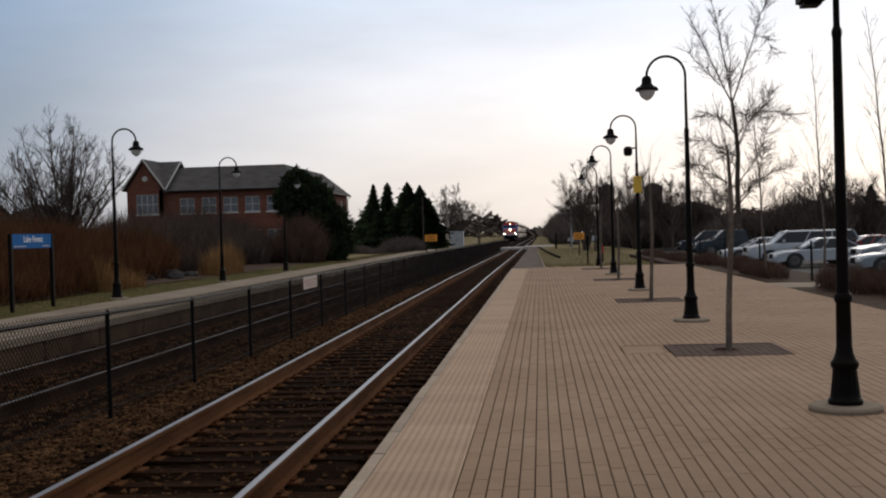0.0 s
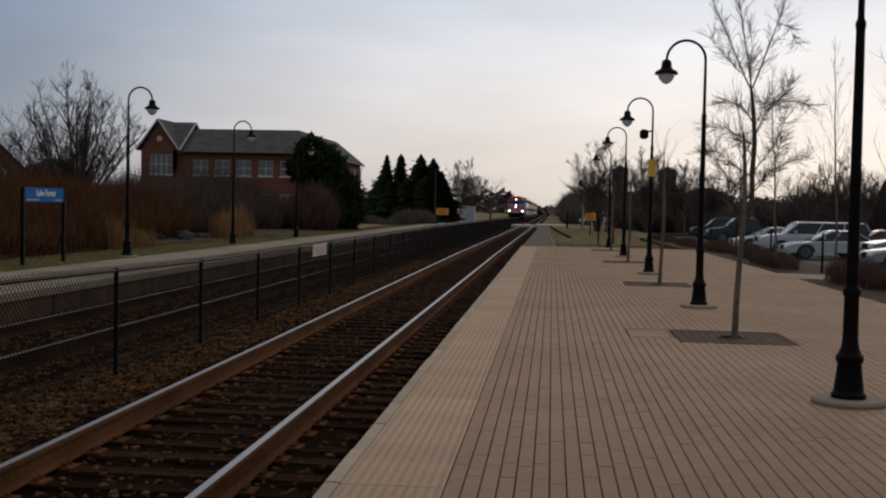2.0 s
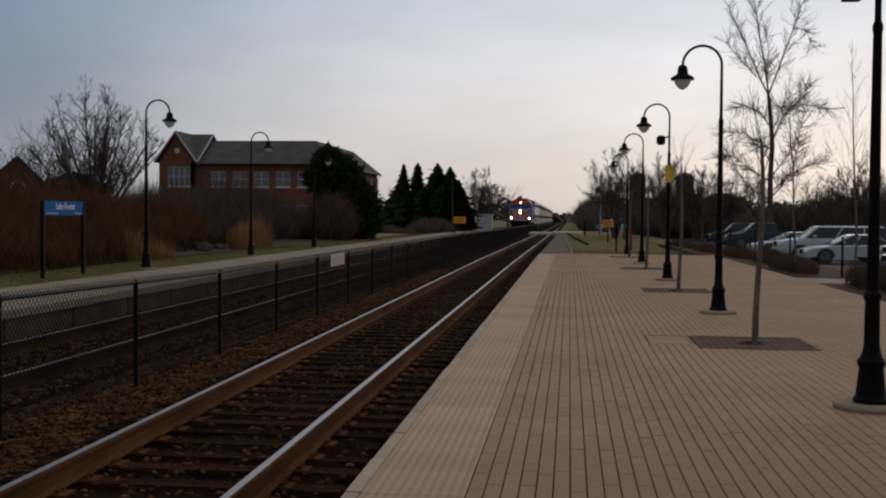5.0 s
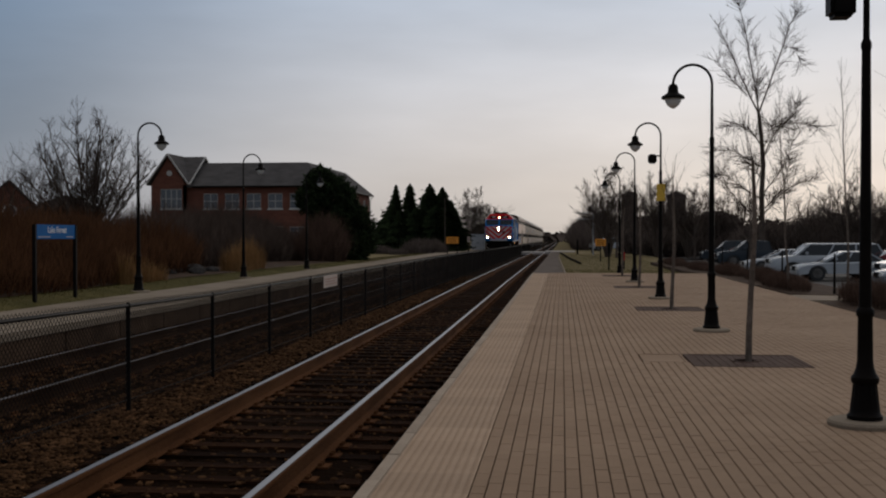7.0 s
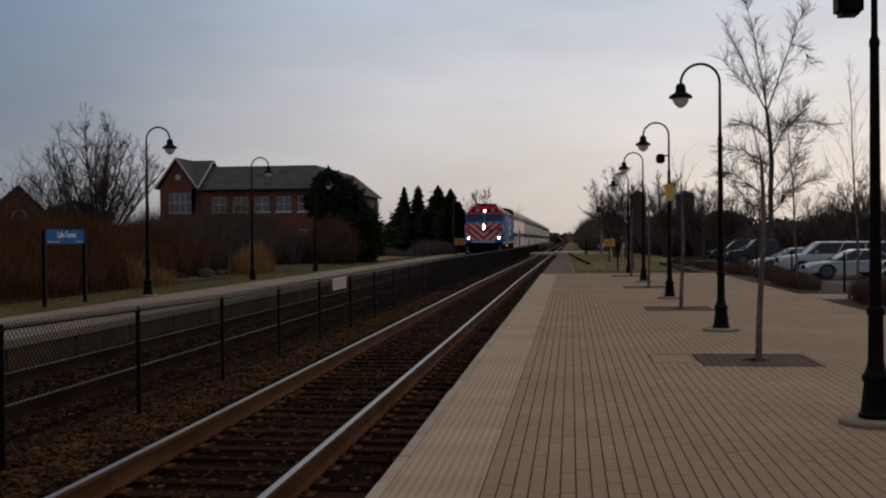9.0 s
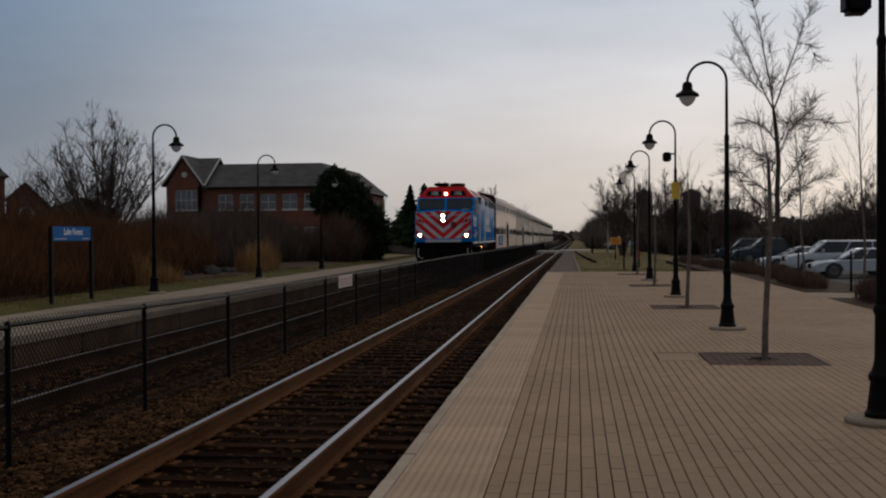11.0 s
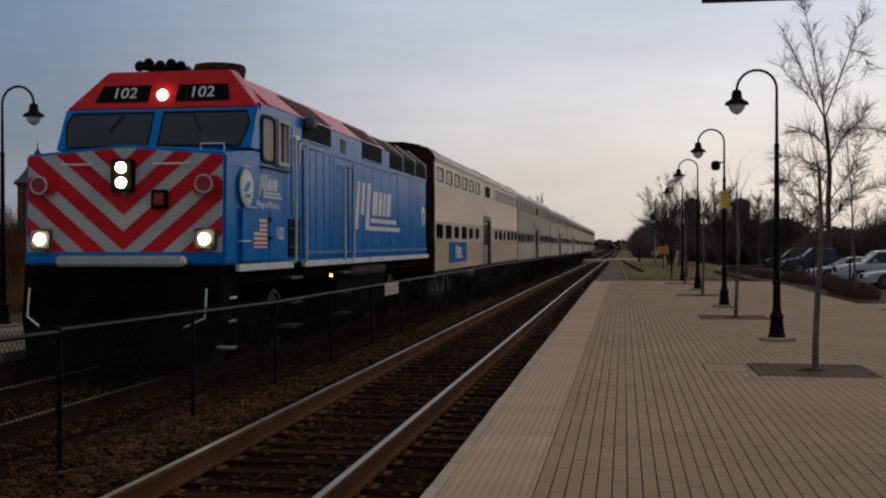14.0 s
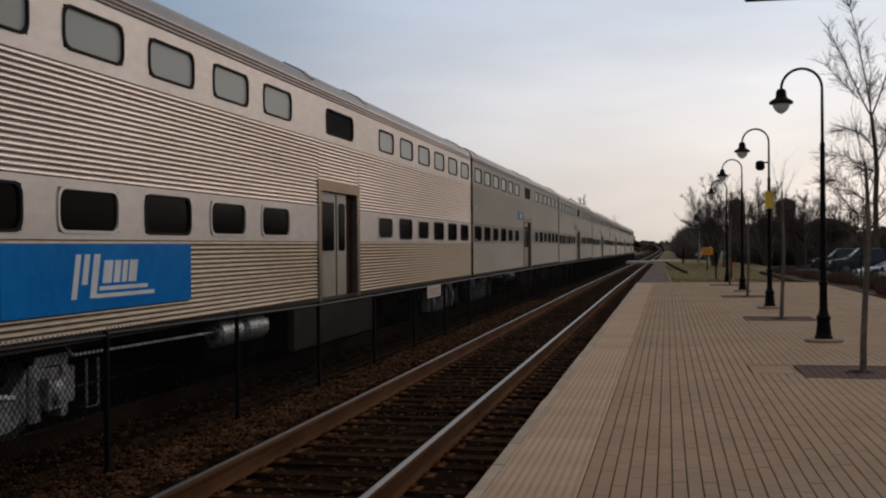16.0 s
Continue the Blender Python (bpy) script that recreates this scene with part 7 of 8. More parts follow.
    g.add([(-1.45, -0.05, 1.515), (1.45, -0.05, 1.515), (1.45, -0.15, 0.75), (1.2, -0.45, 0.14), (-1.2, -0.45, 0.14), (-1.45, -0.15, 0.75),
           (-1.45, 0.5, 1.515), (1.45, 0.5, 1.515), (1.45, 0.4, 0.75), (1.2, 0.1, 0.14), (-1.2, 0.1, 0.14), (-1.45, 0.4, 0.75)],
          [tuple(range(6)), tuple(reversed(range(6, 12)))] + [(i, (i + 1) % 6, (i + 1) % 6 + 6, i + 6) for i in range(6)])
    part("pilot_plow", g, "lblack", lo, "black snow plow pilot", bevel=0.01)
    g = G()
    g.box(-0.14, 0.14, -0.75, 0.1, 0.72, 1.02)
    g.box(-0.2, 0.2, -0.8, -0.55, 0.70, 1.06)
    part("coupler", g, "lblack", lo, bevel=0.03)
    for s in (-1, 1):
        g = G()
        g.tube([(s * 1.30, -0.2, 1.2), (s * 1.30, -0.26, 0.8), (s * 1.05, -0.4, 0.68)], 0.014, 5)
        part("end_handrail", g, "lwhite", lo, "white bent handrail")
        for z in (0.34, 0.72, 1.05):
            g = G()
            g.box(s * 1.33 - 0.14, s * 1.33 + 0.14, 0.28, 0.55, z - 0.015, z + 0.015)
            part("end_step", g, "lwhite", lo, "white-edged step")
    # flank details on both sides
    for s in (-1, 1):
        X = s * HW
        o = s * 0.006
        side = -s

        def plate(name, y0, y1, z0, z1, material, d=0.03, bevel=0.006, par=lo, label=""):
            k = G()
            a, b = sorted((X - s * 0.01, X + s * d))
            k.box(a, b, y0, y1, z0, z1)
            return part(name, k, material, par, label, bevel=bevel)

        plate("sill_stripe", 0.35, 3.0, 1.42, 1.52, "lwhite", 0.05, label="weathered white sill stripe")
        plate("sill_stripe", 3.65, 8.6, 1.42, 1.52, "lwhite", 0.05, label="weathered white sill stripe")
        plate("sill_stripe", 8.7, 15.9, 1.42, 1.52, "lwhite", 0.05, label="weathered white sill stripe")
        plate("moulding", 3.7, 11.6, 1.63, 1.69, "lightblue", 0.04)
        plate("moulding", 11.65, 15.7, 1.63, 1.69, "lightblue", 0.04)
        plate("nose_locker", 0.55, 1.75, 1.56, 2.31, "lblue", 0.032)
        plate("nose_locker", 1.78, 2.71, 1.56, 2.31, "lblue", 0.032)
        # cab side windows: a fixed rounded light and an opened sliding sash standing proud
        def ring(outer, inner, x0, x1):
            k = G()
            frame_ring(k, outer, inner, x0, x1)
            return k

        def light(poly, x0, x1):
            k = G()
            k.prism(poly, *sorted((x0, x1)), "x")
            return k

        cw = part("cab_window", light(rounded_rect(1.49, 2.07, 3.08, 3.74, 0.12), X - s * 0.02, X + s * 0.010), "shade", lo, "pale cab side window")
        part("window_frame", ring(rounded_rect(1.45, 2.10, 3.04, 3.78, 0.15), rounded_rect(1.50, 2.06, 3.09, 3.73, 0.11), X, X + s * 0.028), "gasket", cw, fix=False)
        sash = part("sliding_sash", ring(rounded_rect(2.14, 2.75, 3.04, 3.78, 0.03), rounded_rect(2.19, 2.70, 3.10, 3.72, 0.025), X, X + s * 0.07), "lsilver", lo, "opened sliding sash in a pale frame", fix=False)
        part("pane", light(rounded_rect(2.18, 2.71, 3.09, 3.73, 0.02), X + s * 0.004, X + s * 0.03), "shade", sash)
        k = G()
        k.box(*sorted((X + s * 0.028, X + s * 0.05)), 2.42, 2.46, 3.10, 3.72)
        part("sash_bar", k, "gasket", sash)
        k = G()
        k.tube([(X, 1.42, 2.97), (X + s * 0.045, 1.42, 2.97), (X + s * 0.045, 2.8, 2.97), (X, 2.8, 2.97)], 0.016, 5)
        part("arm_rest", k, "gasket", lo)
        # flat near-black plate paints the recess's shade; the wall isn't cut
        plate("step_recess", 2.82, 3.46, 1.60, 2.22, "louvre", 0.020, 0.004, label="near-black plate painting the shade of the step recess below the cab door")
        for z in (1.76, 2.06):
            k = G()
            k.box(*sorted((X, X + s * 0.07)), 2.84, 3.44, z - 0.018, z + 0.018)
            part("recess_step", k, "lgrey", lo)
        for z in (3.50, 3.78):
            k = G()
            k.box(*sorted((X, X + s * 0.055)), 1.70, 1.84, z - 0.03 - 1.6, z + 0.03 - 1.6)
            part("locker_hinge", k, "louvre", lo)
        plate("intake_lamp", 3.80, 4.05, 3.80, 3.97, "lgrey", 0.16, 0.015, label="grey box lamp over the intake")
        plate("rivet_strip", 3.70, 11.6, 3.46, 3.50, "lblue", 0.024, 0.004)
        plate("rivet_strip", 11.65, 15.7, 3.49, 3.53, "lblue", 0.026, 0.004)
        plate("cab_door", 3.02, 3.55, 2.28, 3.72, "lblue", 0.015)
        plate("door_window", 3.14, 3.46, 3.15, 3.62, "cabglass", 0.022, 0.004)
        for y in (2.97, 3.60, 6.28, 6.98):
            k = G()
            top = 3.55 if y < 4 else 3.3
            k.tube([(X, y, 1.50), (X + s * 0.09, y, 1.52), (X + s * 0.10, y, 1.6), (X + s * 0.10, y, top - 0.08), (X + s * 0.09, y, top), (X, y, top + 0.02)], 0.022, 7)
            part("side_handrail", k, "lwhite", lo, "pale side handrail", smooth=True)
        for z in (0.45, 0.85, 1.25):
            for y0, y1 in ((3.0, 3.62), (6.45, 7.05)):
                k = G()
                k.box(min(X - s * 0.25, X + s * 0.02), max(X - s * 0.25, X + s * 0.02), y0, y1, z - 0.02, z + 0.02)
                part("side_step", k, "lgrey", lo)
        for y, e in ((3.66, 3.98), (4.02, 4.41), (4.45, 4.93), (4.97, 5.35), (5.39, 5.62)):
            plate("hood_door", y, e, 1.58, 3.42, "lblue", 0.028, 0.01)
        for i, y in enumerate((5.70, 7.25, 8.15, 9.05, 9.95, 10.85)):
            plate("hood_door", y, y + (0.62 if i == 0 else 0.87), 1.58, 3.42, "lblue", 0.018, 0.008)
        # near-black plate behind the door leaf, painted shade of its recess
        plate("recessed_door", 6.36, 6.90, 1.56, 3.34, "louvre", 0.006, 0.002, label="near-black plate painting the shade round the recessed engine room door")
        plate("engine_door", 6.38, 6.74, 1.58, 3.30, "lblue", 0.016)
        for i, y in enumerate((11.75, 13.3, 13.75, 14.2, 14.65)):
            plate("hood_door", y, y + (1.5 if i == 0 else 0.42), 1.58, 3.45, "lblue", 0.022, 0.01)
        for y0, y1 in ((3.67, 5.54), (8.12, 10.0)):
            op = plate("air_intake", y0, y1, 3.59, 3.945, "louvre", 0.014, 0.004, label="dark air intake opening")
            k = G()
            for z in (3.585, 3.95):
                k.tube([(X + s * 0.012, y0, z), (X + s * 0.012, y1, z)], 0.016, 5)
            part("intake_frame", k, "lblue", op)
        k = G()
        for z in [3.58 + 0.045 * j for j in range(6)]:
            k.box(min(X, X + s * 0.014), max(X, X + s * 0.014), 6.25, 6.70, z, z + 0.018)
        part("louvre_slats", k, "louvre", lo)
        # dark fan grilles on the canted panels
        for i in range(3):
            y0 = 10.9 + 1.62 * i
            k = G()
            p = lambda y, f, up: (s * (HW - 0.51 * f) + s * 0.012 * up, y, 3.95 + 0.41 * f + 0.012 * up)
            k.add([p(y0, 0.08, 1), p(y0 + 1.5, 0.08, 1), p(y0 + 1.5, 0.92, 1), p(y0, 0.92, 1), p(y0, 0.08, -1), p(y0 + 1.5, 0.08, -1), p(y0 + 1.5, 0.92, -1), p(y0, 0.92, -1)],
                  [(0, 1, 2, 3), (4, 5, 6, 7), (0, 1, 5, 4), (1, 2, 6, 5), (2, 3, 7, 6), (3, 0, 4, 7)])
            part("radiator_hatch", k, "lroof", lo, "sooty brown canted hatch")
            gr = plate("radiator_grille", y0, y0 + 1.5, 3.58, 3.93, "louvre", 0.008, 0.002, label="dark radiator grille")
            k = G()
            for f in range(9):
                k.box(min(X, X + s * 0.02), max(X, X + s * 0.02), y0 + 0.02, y0 + 1.48, 3.60 + 0.036 * f, 3.612 + 0.036 * f)
            tagged(part("slats", k, "gasket", gr), kind="stuff")
            k = G()
            k.tube([(X + s * 0.012, y0 + 1.55, 3.56), (X + s * 0.012, y0 + 1.55, 3.95), p(y0 + 1.55, 1.0, 1)], 0.02, 5)
            part("frame_rib", k, "lwhite", gr, "pale frame rib")
        for y0, y1, f0, f1 in ((3.9, 5.9, 0.15, 0.85), (8.4, 10.3, 0.15, 0.85)):
            k = G()
            p = lambda y, f, up: (s * (HW - 0.53 * f) + s * 0.010 * up, y, 3.95 + 0.47 * f + 0.010 * up)
            k.add([p(y0, f0, 1), p(y1, f0, 1), p(y1 - 0.3, f1, 1), p(y0 - 0.3, f1, 1)], [(0, 1, 2, 3)])
            part("roof_hatch", k, "lroof", lo, "sooty dark roof hatch", fix=False)
        swoosh_logo(lo, X + (0.022 if s > 0 else -0.026), 7.35, 2.05, 4.6, 1.05, "white slanted wordmark strokes")
        swoosh_logo(lo, X + (0.004 if s > 0 else -0.008), 1.33, 2.50, 1.15, 0.36, "white slanted wordmark strokes")
        if s > 0:
            text_mesh("place_lettering", "Village of Mokena", 0.155, "white", lo, Matrix.Translation((X + 0.006, 1.77, 2.405)) @ pose(0, 0, 0, 90, 0, 90), 0.002, "small white lettering")
            text_mesh("number_lettering", "102", 0.27, "white", lo, Matrix.Translation((X + 0.038, 2.29, 1.965)) @ pose(0, 0, 0, 90, 0, 90), 0.002, "white running number")
        # small striped flag and round seals
        for j in range(6):
            k = G()
            x0, x1 = sorted((X + s * 0.034, X + s * 0.040))
            k.box(x0, x1, 1.02 if j < 3 else 1.27, 1.62, 1.775 + 0.066 * j, 1.808 + 0.066 * j)
            part("flag_stripe", k, "lred", lo, "red flag stripe")
        k = G()
        x0, x1 = sorted((X + s * 0.033, X + s * 0.037))
        k.box(x0, x1, 1.02, 1.62, 1.75, 1.985)
        k.box(x0, x1, 1.27, 1.62, 1.985, 2.18)
        part("flag_field", k, "lwhite", lo, "white flag field")
        for y, z in ((0.75, 2.62), (15.2, 2.55)):
            k = G()
            k.lathe([(0.27, s * (HW + 0.002)), (0.27, s * (HW + 0.026)), (0.26, s * (HW + 0.030)), (0.02, s * (HW + 0.031))], 22, (0, y, z), "x")
            se = part("round_seal", k, "lwhite", lo, "round white seal with blue marks", smooth=True)
            k = G()
            x0, x1 = sorted((X + s * 0.030, X + s * 0.036))
            k.prism([(y - 0.15, z - 0.05), (y + 0.02, z - 0.05), (y + 0.16, z + 0.09), (y - 0.02, z + 0.09)], x0, x1, "x")
            k.prism([(y - 0.10, z - 0.14), (y + 0.10, z - 0.14), (y + 0.14, z - 0.09), (y - 0.06, z - 0.09)], x0, x1, "x")
            part("seal_mark", k, "lblue", se)
        k = G()
        for y, z in ((0.5, 2.92), (0.7, 2.34), (0.45, 1.85)):
            k.tube([(X, y, z), (X + s * 0.06, y, z), (X + s * 0.06, y + 0.35, z), (X, y + 0.35, z)], 0.014, 5)
        part("nose_grab_iron", k, "lwhite", lo, "white nose grab irons")
        # fuel tank edge
        k = G()
        k.lathe([(0.12, 7.5), (0.14, 7.55), (0.14, 10.7), (0.12, 10.75)], 12, (s * 1.34, 0, 1.25), "y")
        part("air_reservoir", k, "stepgrey", lo, "dusty grey air reservoir", smooth=True)
        k = G()
        k.lathe([(0.03, s * 1.5), (0.03, s * 1.54)], 10, (0, 5.6, 1.22), "x")
        part("side_marker", k, "marker", lo, "small lit amber marker")
    g = G()
    g.box(-1.35, 1.35, 6.6, 11.2, 0.35, 1.2)
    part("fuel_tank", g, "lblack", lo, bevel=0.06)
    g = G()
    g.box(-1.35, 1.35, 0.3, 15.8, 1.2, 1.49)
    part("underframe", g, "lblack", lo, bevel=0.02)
    # roof: horn cluster, equipment box, fans, hatches
    g = G()
    for i, (x, y, l) in enumerate(((-0.62, 1.95, 0.55), (-0.45, 1.9, 0.65), (-0.28, 1.95, 0.75), (-0.12, 2.0, 0.55), (0.02, 2.05, 0.6))):
        h = G()
        h.lathe([(0.02, y + l), (0.035, y + 0.25), (0.055, y + 0.1), (0.09, y)], 10, (x, 0, 4.62 + 0.03 * (i % 2)), "y")
        part("horn", h, "iron", lo, "black chime horn", smooth=True)
    g.box(-0.6, 0.05, 2.3, 2.4, 4.48, 4.66)
    part("horn_bracket", g, "iron", lo)
    g = G()
    g.lathe([(0.40, 4.50), (0.42, 4.62), (0.40, 4.68), (0.1, 4.70)], 22, (0.50, 2.5, 0))
    part("roof_blower", g, "lroof", lo, "dark round roof blower housing", smooth=True)
    for y in (11.7, 13.3, 14.9):
        g = G()
        g.lathe([(0.66, 4.36), (0.68, 4.44), (0.60, 4.48), (0.1, 4.46)], 24, (0, y, 0))
        part("radiator_fan", g, "lroof", lo, "round radiator fan", smooth=True)
    for y, l in ((3.6, 1.6), (6.0, 1.1), (8.6, 1.4)):
        g = G()
        g.box(-0.45, 0.45, y, y + l, 4.50, 4.60)
        part("roof_equipment", g, "lroof", lo, bevel=0.03)
    truck(lo, 3.0, "lblack", 2.75, 0.51)
    truck(lo, 13.0, "lblack", 2.75, 0.51)
    return lo, [wheelset(lo, y, 0.51) for y in (1.62, 4.38, 11.62, 14.38)]


COACH_L = 25.62


def fluted(z0, z1, x, s, n, amp=0.02):
    """A corrugated line from z0 to z1 on the wall x, bulging towards s."""
    out = []
    for k in range(n):
        for f, a in ((0.0, 0.0), (0.12, 0.8), (0.35, 1.0), (0.62, 0.75), (0.85, 0.15)):
            out.append((x + s * amp * a, z0 + (z1 - z0) * (k + f) / n))
    return out + [(x, z1)]


def build_coach():
    co = thing("gallery_coach", "fluted stainless two-level gallery coach", "railway coach", group="coaches of the train")
    HW = 1.53
    ups = [0.42 + 1.735 * k for k in range(6)] + [15.38 + 1.745 * k for k in range(6)]
    dr0, dr1 = 11.66, 13.74
    # dark core
    g = G()
    g.prism([(-1.44, 1.02), (1.44, 1.02), (1.44, 4.3), (-1.44, 4.3)], 0.05, COACH_L - 0.05, "y")
    part("inner_shell", g, "carend", co)
    for s in (-1, 1):
        X = s * HW
        for a, b, name in ((0.0, dr0 - 0.15, "fluted_panel"), (dr1 + 0.15, COACH_L, "fluted_panel")):
            g = G()
            g.sheet(fluted(2.46, 3.52, X - s * 0.014, s, 19), a, b)
            part(name, g, "steel", co, smooth=True, fix=False)
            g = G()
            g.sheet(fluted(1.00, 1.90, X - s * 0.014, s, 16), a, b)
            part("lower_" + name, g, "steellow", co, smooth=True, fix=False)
        # upper flutes carry on above the door
        g = G()
        g.sheet(fluted(2.88, 3.52, X - s * 0.014, s, 11), dr0 - 0.15, dr1 + 0.15)
        part("fluted_panel", g, "steel", co, smooth=True, fix=False)
        # window belts with openings
        for z0, z1, w0, w1, shift in ((1.90, 2.46, 1.97, 2.38, -0.12), (3.52, 4.20, 3.66, 4.06, 0.0)):
            g = G()
            spans = [(y + shift, y + shift + 1.15) for y in ups]
            if z0 > 3:
                spans.append((11.98, 13.55))
            spans.sort()
            cuts = [0.0] + [c for sp in spans for c in sp] + [COACH_L]
            a, b = sorted((X - s * 0.05, X))
            gaps = list(zip(cuts[0::2], cuts[1::2]))
            for y0, y1 in gaps:
                if z0 < 3 and y0 < dr0 < y1:
                    g.box(a, b, y0, dr0 - 0.02, z0, z1)
                    g.box(a, b, dr1 + 0.02, y1, z0, z1)
                else:
                    g.box(a, b, y0, y1, z0, z1)
            for y0, y1 in spans:
                g.box(a, b, y0, y1, z0, w0)
                g.box(a, b, y0, y1, w1, z1)
            part("window_belt", g, "steelbelt", co)
            for y0, y1 in spans:
                vent = z0 > 3 and 11 < y0 < 13
                k = G()
                n1, n2 = rounded_rect(y0 - 0.012, y1 + 0.012, w0 - 0.012, w1 + 0.012, 0.12), rounded_rect(y0 + 0.02, y1 - 0.02, w0 + 0.016, w1 - 0.016, 0.115)
                frame_ring(k, n1, n2, X - s * 0.03, X + s * 0.012)
                sash = z0 < 3 and spans.index((y0, y1)) in (2, 4, 5, 6, 8)
                fr = part("window_frame" if not vent else "vent_frame", k, "steelbelt" if sash else "gasket", co, fix=False)
                k = G()
                a2, b2 = sorted((X - s * 0.025, X - s * 0.012))
                k.prism(rounded_rect(y0 - 0.005, y1 + 0.005, w0 - 0.005, w1 + 0.005, 0.115), a2, b2, "x")
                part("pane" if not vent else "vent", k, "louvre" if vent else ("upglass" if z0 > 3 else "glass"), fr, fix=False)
        # roof side and fluted letter board
        g = G()
        g.sheet(fluted(4.21, 4.35, X - s * 0.008, s, 3), 0, COACH_L)
        part("letter_board", g, "steel", co, smooth=True, fix=False)
        g = G()
        g.sheet([(X - s * 0.004, 4.20), (X - s * 0.004, 4.34), (X - s * 0.05, 4.45), (X - s * 0.18, 4.56), (X - s * 0.45, 4.68), (X - s * 0.9, 4.76), (0, 4.79)], 0, COACH_L)
        part("roof_side", g, "coachroof", co, smooth=True, fix=False)
        # double doors
        for i, (y0, y1) in enumerate(((dr0, (dr0 + dr1) / 2 - 0.01), ((dr0 + dr1) / 2 + 0.01, dr1))):
            k = G()
            a, b = sorted((X - s * 0.10, X - s * 0.06))
            y0, y1 = (y0, y1) if i == 0 else (y0 - 0.02, y1 - 0.42)
            k.box(a, b, y0 + 0.03, y1 - 0.03, 0.55, 2.72)
            dr = part("door_leaf", k, "doorsteel", co, "dull brownish steel sliding door leaf", bevel=0.01)
            k = G()
            a, b = sorted((X - s * 0.062, X - s * 0.050))
            k.prism(rounded_rect(y0 + 0.14, y1 - 0.14, 1.75, 2.55, 0.06), a, b, "x")
            part("door_window", k, "glass", dr)
        k = G()
        a, b = sorted((X - s * 0.10, X + s * 0.015))
        k.box(a, b, dr0 - 0.17, dr0, 0.95, 2.90)
        k.box(a, b, dr1, dr1 + 0.17, 0.95, 2.90)
        k.box(a, b, dr0, dr1, 2.72, 2.90)
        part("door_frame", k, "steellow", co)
        k = G()
        a, b = sorted((X - s * 0.12, X - s * 0.02))
        k.box(a, b, dr0 - 1.3, dr1 + 1.2, 0.28, 0.93)
        part("step_well", k, "stepgrey", co, "dusty dark step panel")
        # blue wordmark panel
        k = G()
        a, b = sorted((X - s * 0.01, X + s * 0.018))
        k.box(a, b, 2.84, 6.62, 1.22, 1.86)
        pn = part("wordmark_panel", k, "lblue", co, "blue panel with white wordmark strokes")
        swoosh_logo(pn, X + (0.018 if s > 0 else -0.022), 3.95, 1.32, 1.7, 0.44, "white slanted wordmark strokes")
        k = G()
        for y in (0.25, 0.25):
            for z in (1.35, 1.62, 2.0, 2.9):
                k.tube([(X, y - 0.12, z), (X + s * 0.05, y - 0.12, z), (X + s * 0.05, y + 0.18, z), (X, y + 0.18, z)], 0.012, 5)
        part("grab_iron", k, "galv", co)
        k = G()
        a, b = sorted((X - s * 0.08, X))
        k.box(a, b, 0, COACH_L, 0.93, 1.0)
        part("side_sill", k, "stepgrey", co, "brown dusty side sill")
    # ends
    for y0, y1 in ((0.0, 0.04), (COACH_L - 0.04, COACH_L)):
        g = G()
        g.prism([(-HW, 0.98), (HW, 0.98), (HW, 4.30), (1.35, 4.56), (0.6, 4.76), (-0.6, 4.76), (-1.35, 4.56), (-HW, 4.30)], y0, y1, "y")
        part("end_wall", g, "carend", co, "dark brown coach end")
    for y in (-0.12, COACH_L):
        g = G()
        g.box(-0.6, 0.6, y, y + 0.12, 1.1, 3.2)
        part("diaphragm", g, "louvre", co, bevel=0.02)
    # roof vents and underfloor gear
    for y in (1.0, 11.2, 14.4, 24.2):
        for s in (-1, 1):
            g = G()
            g.prism([(s * 1.48, 4.44), (s * 1.35, 4.56), (s * 1.08, 4.69), (s * 1.085, 4.712), (s * 1.36, 4.578), (s * 1.497, 4.45)], y, y + 0.26, "y")
            part("roof_strap", g, "doorsteel", co)
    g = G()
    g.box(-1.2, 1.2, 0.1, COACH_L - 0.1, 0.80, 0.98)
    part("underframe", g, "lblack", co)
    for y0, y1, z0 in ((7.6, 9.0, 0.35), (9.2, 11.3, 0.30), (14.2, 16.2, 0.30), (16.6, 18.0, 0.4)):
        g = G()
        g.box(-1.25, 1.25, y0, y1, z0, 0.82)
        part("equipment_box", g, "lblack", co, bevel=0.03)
    for s in (-1, 1):
        for ya in (7.7, 8.62):
            g = G()
            g.lathe([(0.10, ya), (0.17, ya + 0.06), (0.17, ya + 0.74), (0.10, ya + 0.8)], 14, (s * 1.32, 0, 0.72), "y")
            part("air_tank", g, "truckgrey", co, "pale air tank", smooth=True)
        g = G()
        g.tube([(s * 1.36, 4.3, 0.80), (s * 1.36, 7.72, 0.76)], 0.016, 5)
        g.tube([(s * 1.36, 4.3, 0.80), (s * 1.30, 4.2, 0.95)], 0.016, 5)
        part("brake_pipe", g, "truckgrey", co)
    truck(co, 2.9, "truckgrey", 2.44, 0.457)
    truck(co, COACH_L - 2.9, "truckgrey", 2.44, 0.457)
    return co, [wheelset(co, y, 0.457) for y in (1.68, 4.12, COACH_L - 4.12, COACH_L - 1.68)]


